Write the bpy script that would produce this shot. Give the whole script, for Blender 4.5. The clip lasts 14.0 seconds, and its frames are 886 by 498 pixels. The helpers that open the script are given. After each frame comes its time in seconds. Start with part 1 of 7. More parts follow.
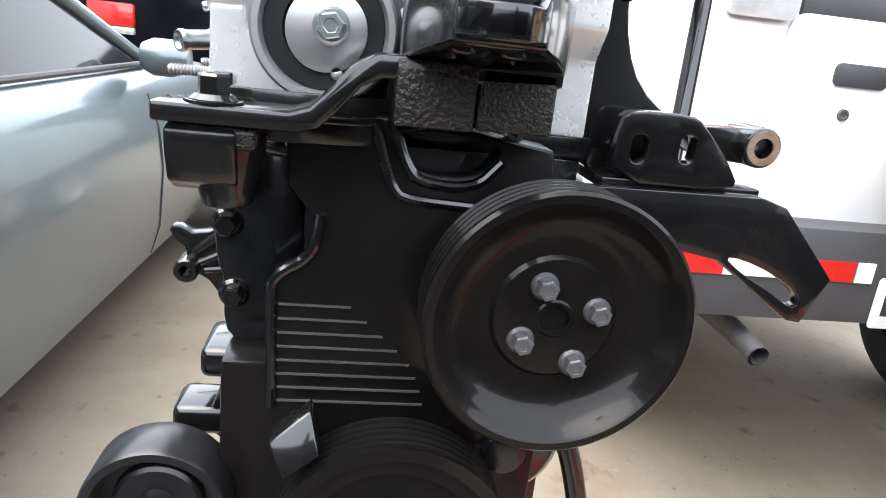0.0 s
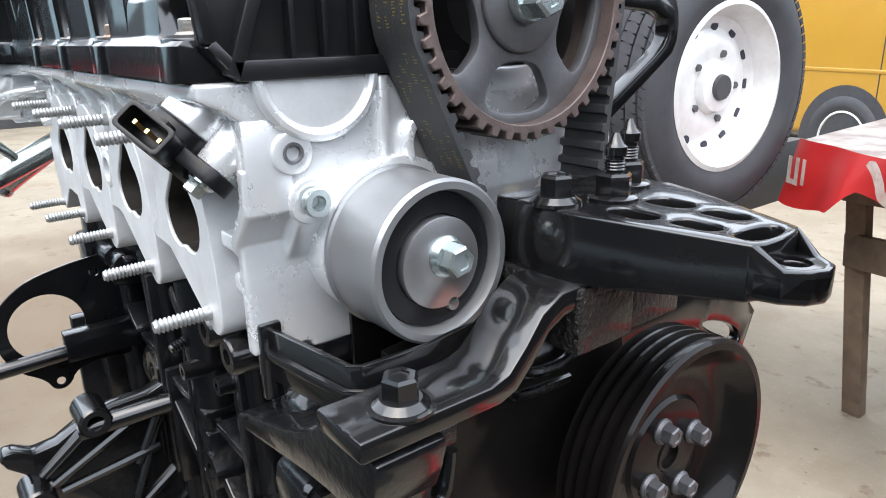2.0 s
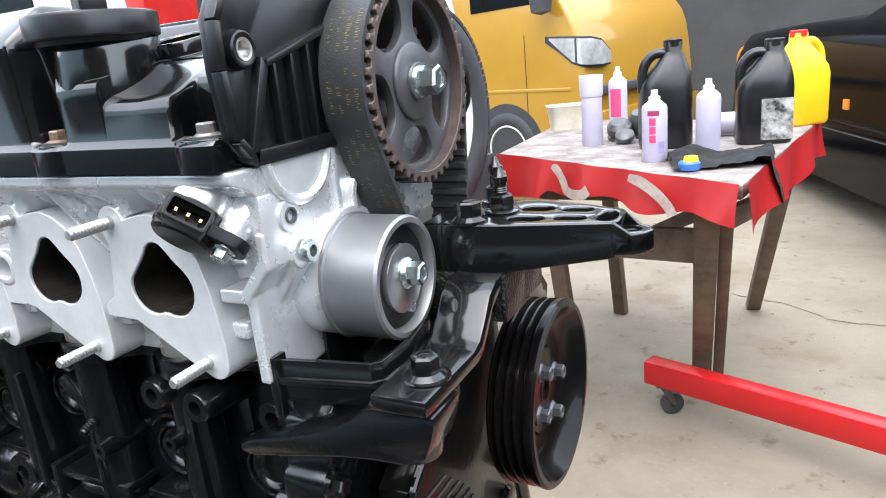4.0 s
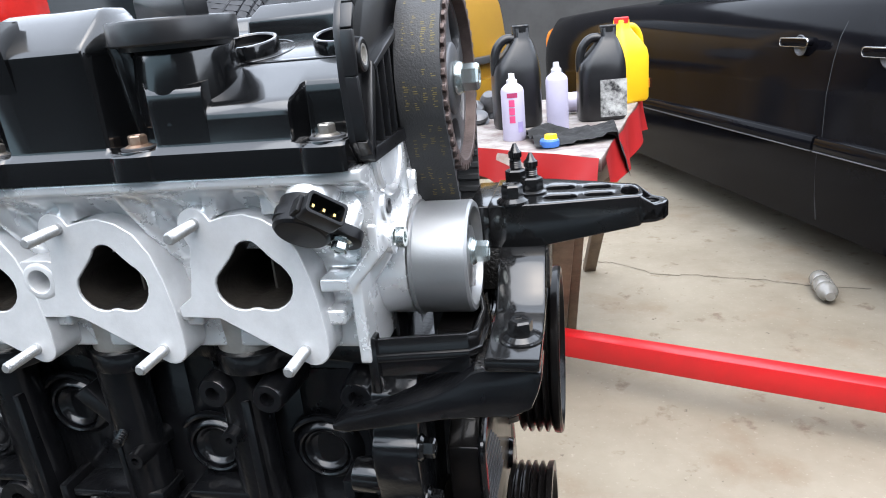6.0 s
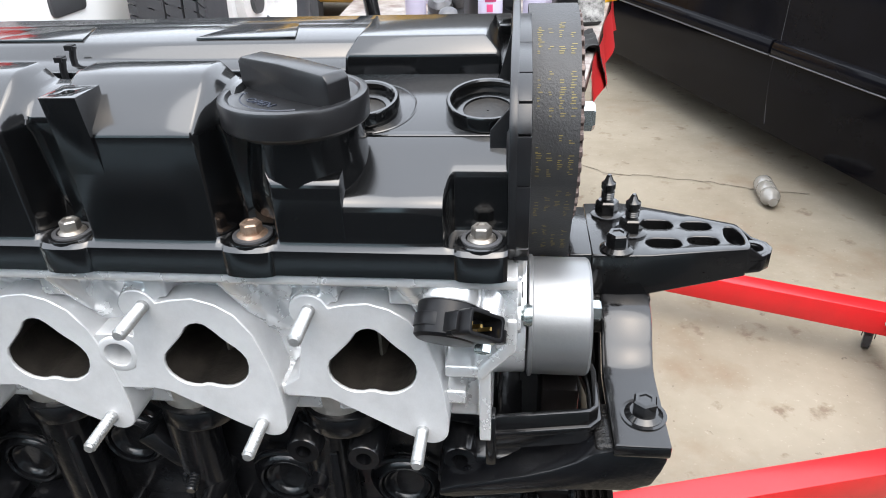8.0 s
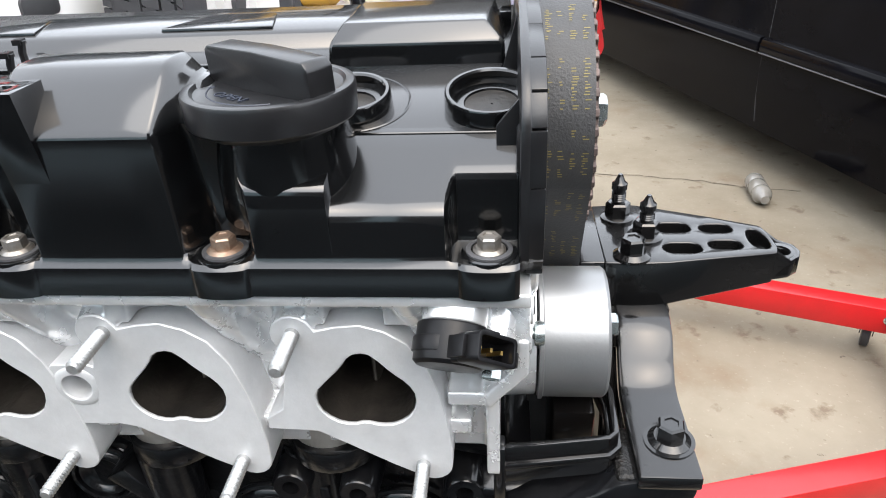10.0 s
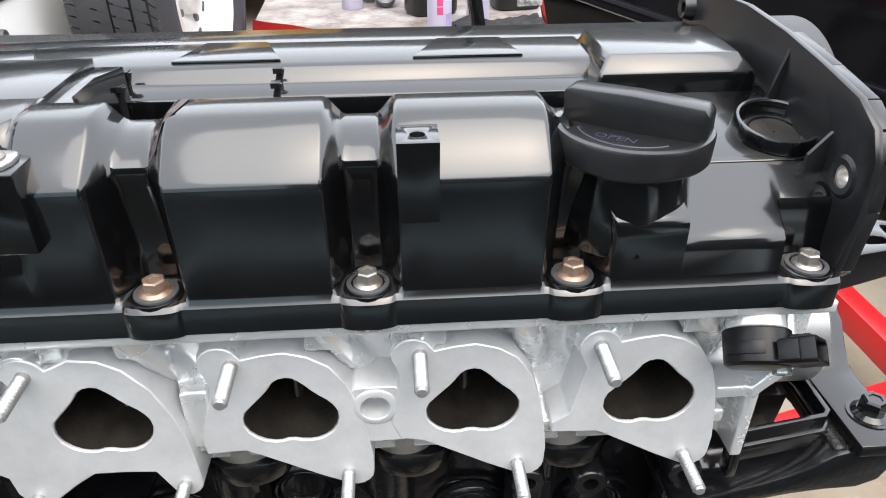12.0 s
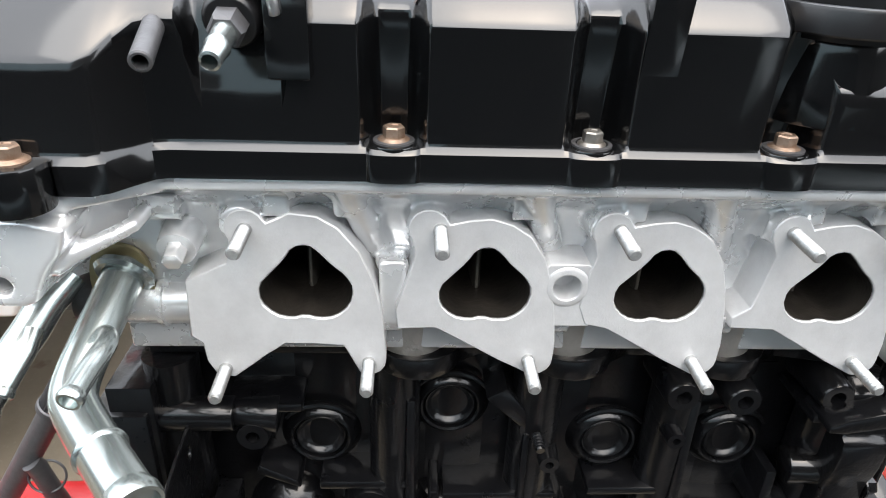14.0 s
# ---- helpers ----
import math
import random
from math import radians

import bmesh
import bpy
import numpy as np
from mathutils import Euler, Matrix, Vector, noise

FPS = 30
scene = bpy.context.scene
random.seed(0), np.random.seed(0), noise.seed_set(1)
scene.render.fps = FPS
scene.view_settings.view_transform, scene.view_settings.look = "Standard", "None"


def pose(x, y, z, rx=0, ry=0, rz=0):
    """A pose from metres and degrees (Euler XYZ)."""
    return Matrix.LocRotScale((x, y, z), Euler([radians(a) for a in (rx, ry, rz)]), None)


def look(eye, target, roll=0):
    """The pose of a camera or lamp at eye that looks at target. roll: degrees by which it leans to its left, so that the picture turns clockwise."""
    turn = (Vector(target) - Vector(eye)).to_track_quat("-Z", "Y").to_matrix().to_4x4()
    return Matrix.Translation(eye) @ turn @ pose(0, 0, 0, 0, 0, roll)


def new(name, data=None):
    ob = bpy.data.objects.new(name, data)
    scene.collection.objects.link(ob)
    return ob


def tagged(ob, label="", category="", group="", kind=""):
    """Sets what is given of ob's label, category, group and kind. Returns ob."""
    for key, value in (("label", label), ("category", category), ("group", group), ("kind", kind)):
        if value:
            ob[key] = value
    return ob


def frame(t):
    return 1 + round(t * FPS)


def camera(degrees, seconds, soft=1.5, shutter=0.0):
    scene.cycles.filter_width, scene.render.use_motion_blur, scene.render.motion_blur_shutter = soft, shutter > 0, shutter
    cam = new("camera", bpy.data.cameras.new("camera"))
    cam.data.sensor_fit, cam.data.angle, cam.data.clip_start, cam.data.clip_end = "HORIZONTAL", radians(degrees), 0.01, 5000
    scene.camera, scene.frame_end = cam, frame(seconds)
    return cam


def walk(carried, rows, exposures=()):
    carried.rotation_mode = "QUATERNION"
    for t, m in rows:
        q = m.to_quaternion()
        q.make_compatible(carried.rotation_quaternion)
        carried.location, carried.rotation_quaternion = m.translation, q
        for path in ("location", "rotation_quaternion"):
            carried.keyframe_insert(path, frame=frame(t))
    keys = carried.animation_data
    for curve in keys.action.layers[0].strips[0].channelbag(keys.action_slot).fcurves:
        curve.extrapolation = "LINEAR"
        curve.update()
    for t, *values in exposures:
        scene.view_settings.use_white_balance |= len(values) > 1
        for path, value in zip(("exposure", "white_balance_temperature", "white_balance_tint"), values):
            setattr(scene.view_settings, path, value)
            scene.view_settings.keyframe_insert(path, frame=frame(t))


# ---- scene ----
cam = camera(65.6, 14.0, 1.0)
PATH = [
    (0, (0.429, 0.077, 0.965), (-1.464, 0.365, 0.388), 6.4),
    (0.3, (0.417, 0.051, 0.994), (-1.421, 0.548, 0.380), 4.2),
    (0.5, (0.412, 0.024, 1.027), (-1.376, 0.583, 0.327), 2.8),
    (1, (0.391, -0.012, 1.041), (-1.379, 0.636, 0.373), 2.1),
    (1.5, (0.339, -0.034, 1.046), (-1.35, 0.816, 0.395), 3.2),
    (2, (0.304, -0.089, 1.048), (-1.204, 1.079, 0.447), -1.3),
    (2.5, (0.287, -0.117, 1.068), (-1.202, 1.112, 0.546), -2.7),
    (3, (0.257, -0.132, 1.074), (-1.082, 1.286, 0.631), -3.0),
    (3.5, (0.275, -0.186, 1.082), (-0.803, 1.403, 0.523), -4.8),
    (3.7, (0.285, -0.206, 1.072), (-0.707, 1.445, 0.534), -4.8),
    (5.8, (0.186, -0.297, 1.096), (-0.276, 1.544, 0.464), -6.7),
    (6, (0.172, -0.308, 1.096), (-0.237, 1.544, 0.46), -5.4),
    (6.5, (0.145, -0.332, 1.109), (-0.199, 1.526, 0.454), -3.3),
    (7, (0.103, -0.309, 1.127), (-0.16, 1.515, 0.349), -1.9),
    (7.5, (0.076, -0.27, 1.153), (-0.131, 1.513, 0.271), -1.9),
    (8, (0.069, -0.255, 1.187), (-0.14, 1.472, 0.199), -2.3),
    (8.5, (0.065, -0.257, 1.21), (-0.13, 1.423, 0.143), -4.2),
    (8.7, (0.065, -0.257, 1.211), (-0.114, 1.422, 0.138), -4.0),
    (10.8, (0.046, -0.204, 1.153), (-0.126, 1.556, 0.218), -2.2),
    (11, (0.019, -0.209, 1.168), (-0.12, 1.532, 0.193), -2.2),
    (11.5, (-0.061, -0.217, 1.198), (-0.076, 1.533, 0.229), -2.9),
    (12, (-0.113, -0.233, 1.204), (0.007, 1.468, 0.159), -0.2),
    (12.5, (-0.16, -0.267, 1.206), (-0.003, 1.392, 0.1), 0.8),
    (13, (-0.205, -0.3, 1.195), (-0.009, 1.366, 0.106), 1.1),
    (13.5, (-0.209, -0.292, 1.166), (0.012, 1.407, 0.134), 2.4),
    (14, (-0.204, -0.278, 1.139), (-0.099, 1.499, 0.227), 2.3),
]
walk(cam, [(t, look(eye, target, roll)) for t, eye, target, roll in PATH], [(0, 2.8, 6450, 10), (0.5, 2.66, 6400, 10), (1.0, 2.5, 6350, 10), (3.7, 2.28, 6250, 10), (6, 2.2, 6150, 10), (8.5, 2.15, 6500, 10), (11, 2.13, 6600, 10), (14, 2.12, 6700, 10)])

# ---- light ----
world = bpy.data.worlds.new("sky")
scene.world = world
world.use_nodes = True
wn = world.node_tree.nodes
sky = wn.new("ShaderNodeTexSky")
sky.sky_type = "NISHITA"
sky.sun_disc = False
sky.sun_elevation = radians(64)
sky.sun_rotation = radians(150)
sky.air_density = 1.2
sky.dust_density = 6.0
sky.ozone_density = 1.0
wn["Background"].inputs["Strength"].default_value = 0.125
cloud = wn.new("ShaderNodeMix")
cloud.data_type = "RGBA"
cloud.inputs["Factor"].default_value = 0.75
cloud.inputs["B"].default_value = (7.2, 7.6, 8.15, 1)
world.node_tree.links.new(sky.outputs["Color"], cloud.inputs["A"])
world.node_tree.links.new(cloud.outputs["Result"], wn["Background"].inputs["Color"])

sun = new("sun", bpy.data.lights.new("sun", "SUN"))
sun.data.energy = 0.6
sun.data.angle = radians(62)
sun.data.color = (1.0, 0.98, 0.95)
sun.matrix_world = look((0.4, -1.9, 5.0), (0, 0.0, 1))

scene.view_settings.exposure = 2.15


# ---- materials ----
def mat(name, base, rough=0.5, metal=0.0, dark=None, scale=30.0, amount=0.5, fine=None, bump=0.0, bump_scale=200.0,
        coat=0.0, rough_var=0.0, coat_rough=0.08, spec=0.5, bump_dist=0.001, coat_ior=1.5):
    """A surface with colour varied at two scales, roughness variation and fine relief."""
    m = bpy.data.materials.new(name)
    m.use_nodes = True
    t = m.node_tree
    bs = t.nodes["Principled BSDF"]
    bs.inputs["Roughness"].default_value = rough
    bs.inputs["Metallic"].default_value = metal
    bs.inputs["Specular IOR Level"].default_value = spec
    bs.inputs["Coat Weight"].default_value = coat
    bs.inputs["Coat Roughness"].default_value = coat_rough
    bs.inputs["Coat IOR"].default_value = coat_ior
    co = t.nodes.new("ShaderNodeTexCoord").outputs["Object"]
    n1 = t.nodes.new("ShaderNodeTexNoise")
    n1.inputs["Scale"].default_value = scale
    n1.inputs["Detail"].default_value = 6
    n1.inputs["Roughness"].default_value = 0.65
    t.links.new(co, n1.inputs["Vector"])
    n2 = t.nodes.new("ShaderNodeTexNoise")
    n2.inputs["Scale"].default_value = fine or scale * 9
    n2.inputs["Detail"].default_value = 3
    t.links.new(co, n2.inputs["Vector"])
    ramp = t.nodes.new("ShaderNodeMapRange")
    ramp.inputs["From Min"].default_value = 0.38
    ramp.inputs["From Max"].default_value = 0.68
    t.links.new(n1.outputs["Fac"], ramp.inputs["Value"])
    add = t.nodes.new("ShaderNodeMath")
    add.operation = "MULTIPLY_ADD"
    t.links.new(n2.outputs["Fac"], add.inputs[0])
    add.inputs[1].default_value = 0.35
    t.links.new(ramp.outputs["Result"], add.inputs[2])
    mul = t.nodes.new("ShaderNodeMath")
    mul.operation = "MULTIPLY"
    mul.use_clamp = True
    t.links.new(add.outputs[0], mul.inputs[0])
    mul.inputs[1].default_value = amount
    mix = t.nodes.new("ShaderNodeMix")
    mix.data_type = "RGBA"
    t.links.new(mul.outputs[0], mix.inputs["Factor"])
    mix.inputs["A"].default_value = (*base, 1)
    mix.inputs["B"].default_value = (*(dark or [c * 0.6 for c in base]), 1)
    t.links.new(mix.outputs["Result"], bs.inputs["Base Color"])
    if rough_var:
        rv = t.nodes.new("ShaderNodeMath")
        rv.operation = "MULTIPLY_ADD"
        t.links.new(n1.outputs["Fac"], rv.inputs[0])
        rv.inputs[1].default_value = rough_var
        rv.inputs[2].default_value = rough - rough_var * 0.5
        t.links.new(rv.outputs[0], bs.inputs["Roughness"])
    if bump:
        n3 = t.nodes.new("ShaderNodeTexNoise")
        n3.inputs["Scale"].default_value = bump_scale
        n3.inputs["Detail"].default_value = 4
        t.links.new(co, n3.inputs["Vector"])
        bp = t.nodes.new("ShaderNodeBump")
        bp.inputs["Strength"].default_value = bump
        bp.inputs["Distance"].default_value = bump_dist
        t.links.new(n3.outputs["Fac"], bp.inputs["Height"])
        t.links.new(bp.outputs["Normal"], bs.inputs["Normal"])
    return m


ALU = mat("silver_painted_casting", (0.82, 0.83, 0.835), 0.27, 0.58, (0.68, 0.69, 0.70), 26, 0.6, 190, 0.12, 150, rough_var=0.16, coat=0.5, coat_rough=0.07)
ALU_FACE = mat("scraped_aluminium_face", (0.615, 0.622, 0.628), 0.40, 0.30, (0.43, 0.435, 0.44), 40, 0.5, 500, 0.12, 900, rough_var=0.2)
# near-black brown for port bores and plug wells, with a lighter divider colour
PORT = mat("dark_port_wall", (0.035, 0.030, 0.025), 0.4, 0.3, (0.010, 0.009, 0.008), 60, 0.8, 300, 0.3, 300)
PORTDIV = mat("lighter_port_divider", (0.15, 0.14, 0.125), 0.35, 0.4, (0.06, 0.05, 0.04), 60, 0.7, 300, 0.2, 300)
COVER = mat("satin_black_paint", (0.0018, 0.0020, 0.0023), 0.3, 0.0, (0.003, 0.003, 0.0033), 18, 0.6, 200, 0.05, 500, rough_var=0.12, coat=1.0, coat_rough=0.12, spec=0.08, coat_ior=1.65)
GLOSS = mat("wet_black_paint", (0.0035, 0.0036, 0.0042), 0.25, 0.0, (0.007, 0.0066, 0.0062), 30, 0.6, 200, 0.25, 150, rough_var=0.2, coat=0.75, coat_rough=0.10, spec=0.12, bump_dist=0.0012, coat_ior=1.6)
CAST = mat("black_painted_cast_iron", (0.0030, 0.0032, 0.0040), 0.3, 0.0, (0.006, 0.006, 0.0065), 40, 0.7, 260, 0.4, 220, rough_var=0.2, coat=0.75, coat_rough=0.13, spec=0.10, bump_dist=0.0018)
SATIN = mat("satin_black_steel", (0.0045, 0.0040, 0.0040), 0.3, 0.0, (0.008, 0.0068, 0.0060), 30, 0.6, 200, 0.2, 190, rough_var=0.15, coat=0.22, coat_rough=0.08, spec=0.08)
SENSORPL = mat("black_sensor_plastic", (0.004, 0.004, 0.0046), 0.32, 0.0, (0.009, 0.009, 0.010), 40, 0.5, 300, 0.04, 900, rough_var=0.15, spec=0.22)
PLASTIC = mat("black_plastic", (0.006, 0.006, 0.0068), 0.30, 0.0, (0.013, 0.013, 0.014), 40, 0.5, 300, 0.04, 900, rough_var=0.15)
RUBBER = mat("timing_belt_rubber", (0.022, 0.023, 0.024), 0.55, 0.0, (0.04, 0.04, 0.042), 60, 0.6, 500, 0.3, 900)
DRUM = mat("brushed_pulley_steel", (0.27, 0.275, 0.28), 0.40, 0.75, (0.32, 0.325, 0.33), 30, 0.5, 300, 0.05, 500, rough_var=0.1)
STEEL = mat("machined_steel", (0.52, 0.52, 0.52), 0.3, 0.9, (0.36, 0.36, 0.37), 40, 0.5, 400, 0.04, 700, rough_var=0.15)
GREYSTEEL = mat("phosphated_steel", (0.13, 0.13, 0.135), 0.45, 0.6, (0.08, 0.08, 0.085), 50, 0.6, 300, 0.2, 500, rough_var=0.2)
RUSTED = mat("rust_stained_teeth", (0.14, 0.105, 0.095), 0.5, 0.5, (0.075, 0.055, 0.05), 90, 0.7, 400, 0.3, 500)
ZINC = mat("zinc_plated_steel", (0.48, 0.54, 0.54), 0.24, 0.92, (0.44, 0.48, 0.46), 40, 0.6, 300, 0.0, rough_var=0.1)
STUDM = mat("zinc_stud", (0.50, 0.51, 0.51), 0.40, 0.75, (0.24, 0.235, 0.23), 160, 0.6, 600, 0.1, 900)
RUSTBOLT = mat("rust_tinged_bolt", (0.36, 0.28, 0.22), 0.42, 0.7, (0.22, 0.12, 0.07), 160, 0.7, 600, 0.2, 700)
BRASS = mat("brass_contact", (0.75, 0.52, 0.18), 0.3, 1.0)
TAN = mat("bare_cast_aluminium", (0.60, 0.575, 0.54), 0.36, 0.75, (0.46, 0.43, 0.39), 60, 0.6, 300, 0.3, 400)
RED = mat("red_stand_paint", (0.50, 0.009, 0.012), 0.35, 0.0, (0.38, 0.008, 0.010), 12, 0.5, 120, 0.1, 200, coat=0.1, rough_var=0.15)
BLACKP = mat("black_car_paint", (0.003, 0.003, 0.004), 0.10, 0.0, (0.006, 0.006, 0.008), 6, 0.5, 60, 0.0, spec=0.07)
SILVERP = mat("silver_car_paint", (0.115, 0.148, 0.158), 0.34, 0.5, (0.092, 0.120, 0.130), 4, 0.5, 60, 0.0, coat=0.6)
WHITEP = mat("white_van_paint", (0.74, 0.745, 0.74), 0.3, 0.0, (0.70, 0.70, 0.68), 5, 0.5, 40, 0.0, coat=0.4)
YELLOWP = mat("mustard_yellow_paint", (0.37, 0.205, 0.020), 0.3, 0.1, (0.32, 0.17, 0.016), 4, 0.5, 40, 0.0, coat=0.6)
TYRE = mat("tyre_rubber", (0.022, 0.024, 0.028), 0.65, 0.0, (0.038, 0.038, 0.042), 20, 0.6, 200, 0.4, 300)
GLASS = mat("dark_car_glass", (0.006, 0.008, 0.009), 0.06, 0.0, (0.012, 0.015, 0.016), 3, 0.4, 30, spec=0.18)
RIM = mat("white_steel_rim", (0.72, 0.72, 0.71), 0.35, 0.2, (0.5, 0.49, 0.47), 15, 0.6, 90, 0.1, 200)
DARKPL = mat("dark_grey_bumper", (0.045, 0.047, 0.05), 0.5, 0.0, (0.03, 0.03, 0.033), 12, 0.5, 100, 0.2, 300)
WOOD = mat("weathered_table_wood", (0.20, 0.145, 0.10), 0.75, 0.0, (0.09, 0.065, 0.045), 14, 0.7, 160, 0.6, 120)
WHITEPL = mat("white_plastic", (0.46, 0.43, 0.55), 0.4, 0.0, (0.38, 0.355, 0.46), 20, 0.4, 150)
YELLOWPL = mat("yellow_plastic", (0.85, 0.52, 0.01), 0.4, 0.0, (0.7, 0.42, 0.01), 14, 0.4, 120)
REDPL = mat("red_plastic", (0.65, 0.02, 0.02), 0.4)
BLUEPL = mat("blue_plastic", (0.05, 0.16, 0.5), 0.4)
CLOTH = mat("black_rag", (0.005, 0.005, 0.0055), 0.9, 0.0, (0.012, 0.012, 0.012), 30, 0.6, 400, 0.6, 500)
BANNER = mat("red_vinyl_banner", (0.36, 0.018, 0.020), 0.36, 0.0, (0.36, 0.014, 0.012), 8, 0.5, 60, 0.2, 60)
BANNERW = mat("stained_white_vinyl", (0.52, 0.49, 0.45), 0.5, 0.0, (0.30, 0.17, 0.13), 22, 0.75, 120, 0.2, 60)
CHROME = mat("chrome", (0.5, 0.5, 0.5), 0.16, 1.0)
LAMPRED = mat("red_lamp_lens", (0.5, 0.02, 0.015), 0.15, 0.0, coat=0.5)
LAMPAMB = mat("amber_lamp_lens", (0.8, 0.25, 0.03), 0.2, 0.0, coat=0.5)
LAMPCLR = mat("clear_lamp_lens", (0.72, 0.73, 0.72), 0.14, 0.4, (0.30, 0.31, 0.31), 7, 0.8, 18, coat=0.6)
PLATEM = mat("number_plate_white", (0.75, 0.75, 0.72), 0.45)
INK = mat("dark_print", (0.02, 0.025, 0.04), 0.5)
BELTINK = mat("yellow_belt_print", (0.20, 0.16, 0.045), 0.6)
PINK = mat("pink_label", (0.60, 0.06, 0.18), 0.5)
LILAC = mat("lilac_label", (0.36, 0.30, 0.55), 0.5)
DARKWALL = mat("dark_closing_wall", (0.05, 0.05, 0.05), 0.9, 0.0, (0.03, 0.03, 0.03), 3, 0.6, 40)


def ground_material():
    m = mat("stained_yard_concrete", (0.232, 0.204, 0.156), 0.85, 0.0, (0.152, 0.126, 0.090), 1.6, 0.8, 22, 0.9, 60)
    t = m.node_tree
    bs = t.nodes["Principled BSDF"]
    co = t.nodes.new("ShaderNodeTexCoord").outputs["Object"]
    src = bs.inputs["Base Color"].links[0].from_socket
    for scale, lo, hi, tint, w in ((2.6, 0.55, 0.70, (0.15, 0.105, 0.065), 0.75), (9.0, 0.60, 0.68, (0.11, 0.075, 0.048), 0.75), (26.0, 0.66, 0.70, (0.07, 0.05, 0.035), 0.7), (70.0, 0.60, 0.72, (0.40, 0.36, 0.29), 0.25)):
        n = t.nodes.new("ShaderNodeTexNoise")
        n.inputs["Scale"].default_value = scale
        n.inputs["Detail"].default_value = 7
        n.inputs["Roughness"].default_value = 0.6
        t.links.new(co, n.inputs["Vector"])
        r = t.nodes.new("ShaderNodeMapRange")
        r.inputs["From Min"].default_value = lo
        r.inputs["From Max"].default_value = hi
        r.inputs["To Max"].default_value = w
        t.links.new(n.outputs["Fac"], r.inputs["Value"])
        x = t.nodes.new("ShaderNodeMix")
        x.data_type = "RGBA"
        t.links.new(r.outputs["Result"], x.inputs["Factor"])
        t.links.new(src, x.inputs["A"])
        x.inputs["B"].default_value = (*tint, 1)
        src = x.outputs["Result"]
    # shade and stains between the parked cars, put into the ground colour
    far = t.nodes.new("ShaderNodeVectorMath")
    far.operation = "DISTANCE"
    far.inputs[1].default_value = (-2.6, 0.1, 0.0)
    t.links.new(co, far.inputs[0])
    wob = t.nodes.new("ShaderNodeTexNoise")
    wob.inputs["Scale"].default_value = 1.7
    wob.inputs["Detail"].default_value = 5
    t.links.new(co, wob.inputs["Vector"])
    edge = t.nodes.new("ShaderNodeMath")
    edge.operation = "MULTIPLY_ADD"
    edge.inputs[1].default_value = 2.2
    t.links.new(wob.outputs["Fac"], edge.inputs[0])
    t.links.new(far.outputs["Value"], edge.inputs[2])
    fade = t.nodes.new("ShaderNodeMapRange")
    fade.inputs["From Min"].default_value = 3.1
    fade.inputs["From Max"].default_value = 1.6
    fade.inputs["To Max"].default_value = 0.8
    t.links.new(edge.outputs[0], fade.inputs["Value"])
    x = t.nodes.new("ShaderNodeMix")
    x.data_type = "RGBA"
    t.links.new(fade.outputs["Result"], x.inputs["Factor"])
    t.links.new(src, x.inputs["A"])
    x.inputs["B"].default_value = (0.115, 0.082, 0.052, 1)
    t.links.new(x.outputs["Result"], bs.inputs["Base Color"])
    return m


GROUND = ground_material()


# ---- mesh helpers ----
AX = {"x": lambda u, v, w: (w, u, v), "y": lambda u, v, w: (u, w, v), "z": lambda u, v, w: (u, v, w)}


def mesh_of(name, bm, material, bevel=0.0, seg=2, angle=35):
    bmesh.ops.remove_doubles(bm, verts=bm.verts, dist=1e-6)
    bmesh.ops.recalc_face_normals(bm, faces=bm.faces)
    if bevel:
        es = [e for e in bm.edges if len(e.link_faces) == 2 and e.calc_face_angle(0) > radians(angle)]
        bmesh.ops.bevel(bm, geom=es, offset=bevel, segments=seg, profile=0.5, affect="EDGES", clamp_overlap=True)
    me = bpy.data.meshes.new(name)
    bm.to_mesh(me)
    bm.free()
    for p in me.polygons:
        p.use_smooth = True
    me.set_sharp_from_angle(angle=radians(angle))
    for one in (material if isinstance(material, (list, tuple)) else [material]):
        me.materials.append(one)
    return me


def put(ob, parent):
    ob.parent = parent
    ob.matrix_parent_inverse = BASES.get(parent.name, Matrix.Identity(4))
    return ob


BASES = {}


def thing(name, at, label, category, group="", kind=""):
    ob = new(name)
    ob.location = at
    ob.empty_display_size = 0.05
    BASES[ob.name] = Matrix.Translation(at).inverted()
    return tagged(ob, label, category, group, kind)


def part(name, bm, material, parent, label="", bevel=0.0, seg=2, angle=35):
    """Links a bmesh, in world places, as one mesh under a thing or part."""
    ob = new(name, mesh_of(name, bm, material, bevel, seg, angle))
    put(ob, parent)
    return tagged(ob, label)


def solo(name, bm, material, label, category, group="", kind="", bevel=0.0, seg=2, angle=35):
    return tagged(new(name, mesh_of(name, bm, material, bevel, seg, angle)), label, category, group, kind)


def inst(name, me, m, parent, label=""):
    """One more object on a shared mesh, at the pose m."""
    ob = new(name, me)
    put(ob, parent)
    ob.matrix_basis = m
    return tagged(ob, label)


def BM():
    return bmesh.new()


def box(bm, x0, x1, y0, y1, z0, z1, m=None):
    v = [bm.verts.new((x, y, z)) for x in (x0, x1) for y in (y0, y1) for z in (z0, z1)]
    for a in ((0, 1, 3, 2), (4, 6, 7, 5), (0, 4, 5, 1), (2, 3, 7, 6), (0, 2, 6, 4), (1, 5, 7, 3)):
        bm.faces.new([v[i] for i in a])
    if m is not None:
        bmesh.ops.transform(bm, matrix=m, verts=v)
    return v


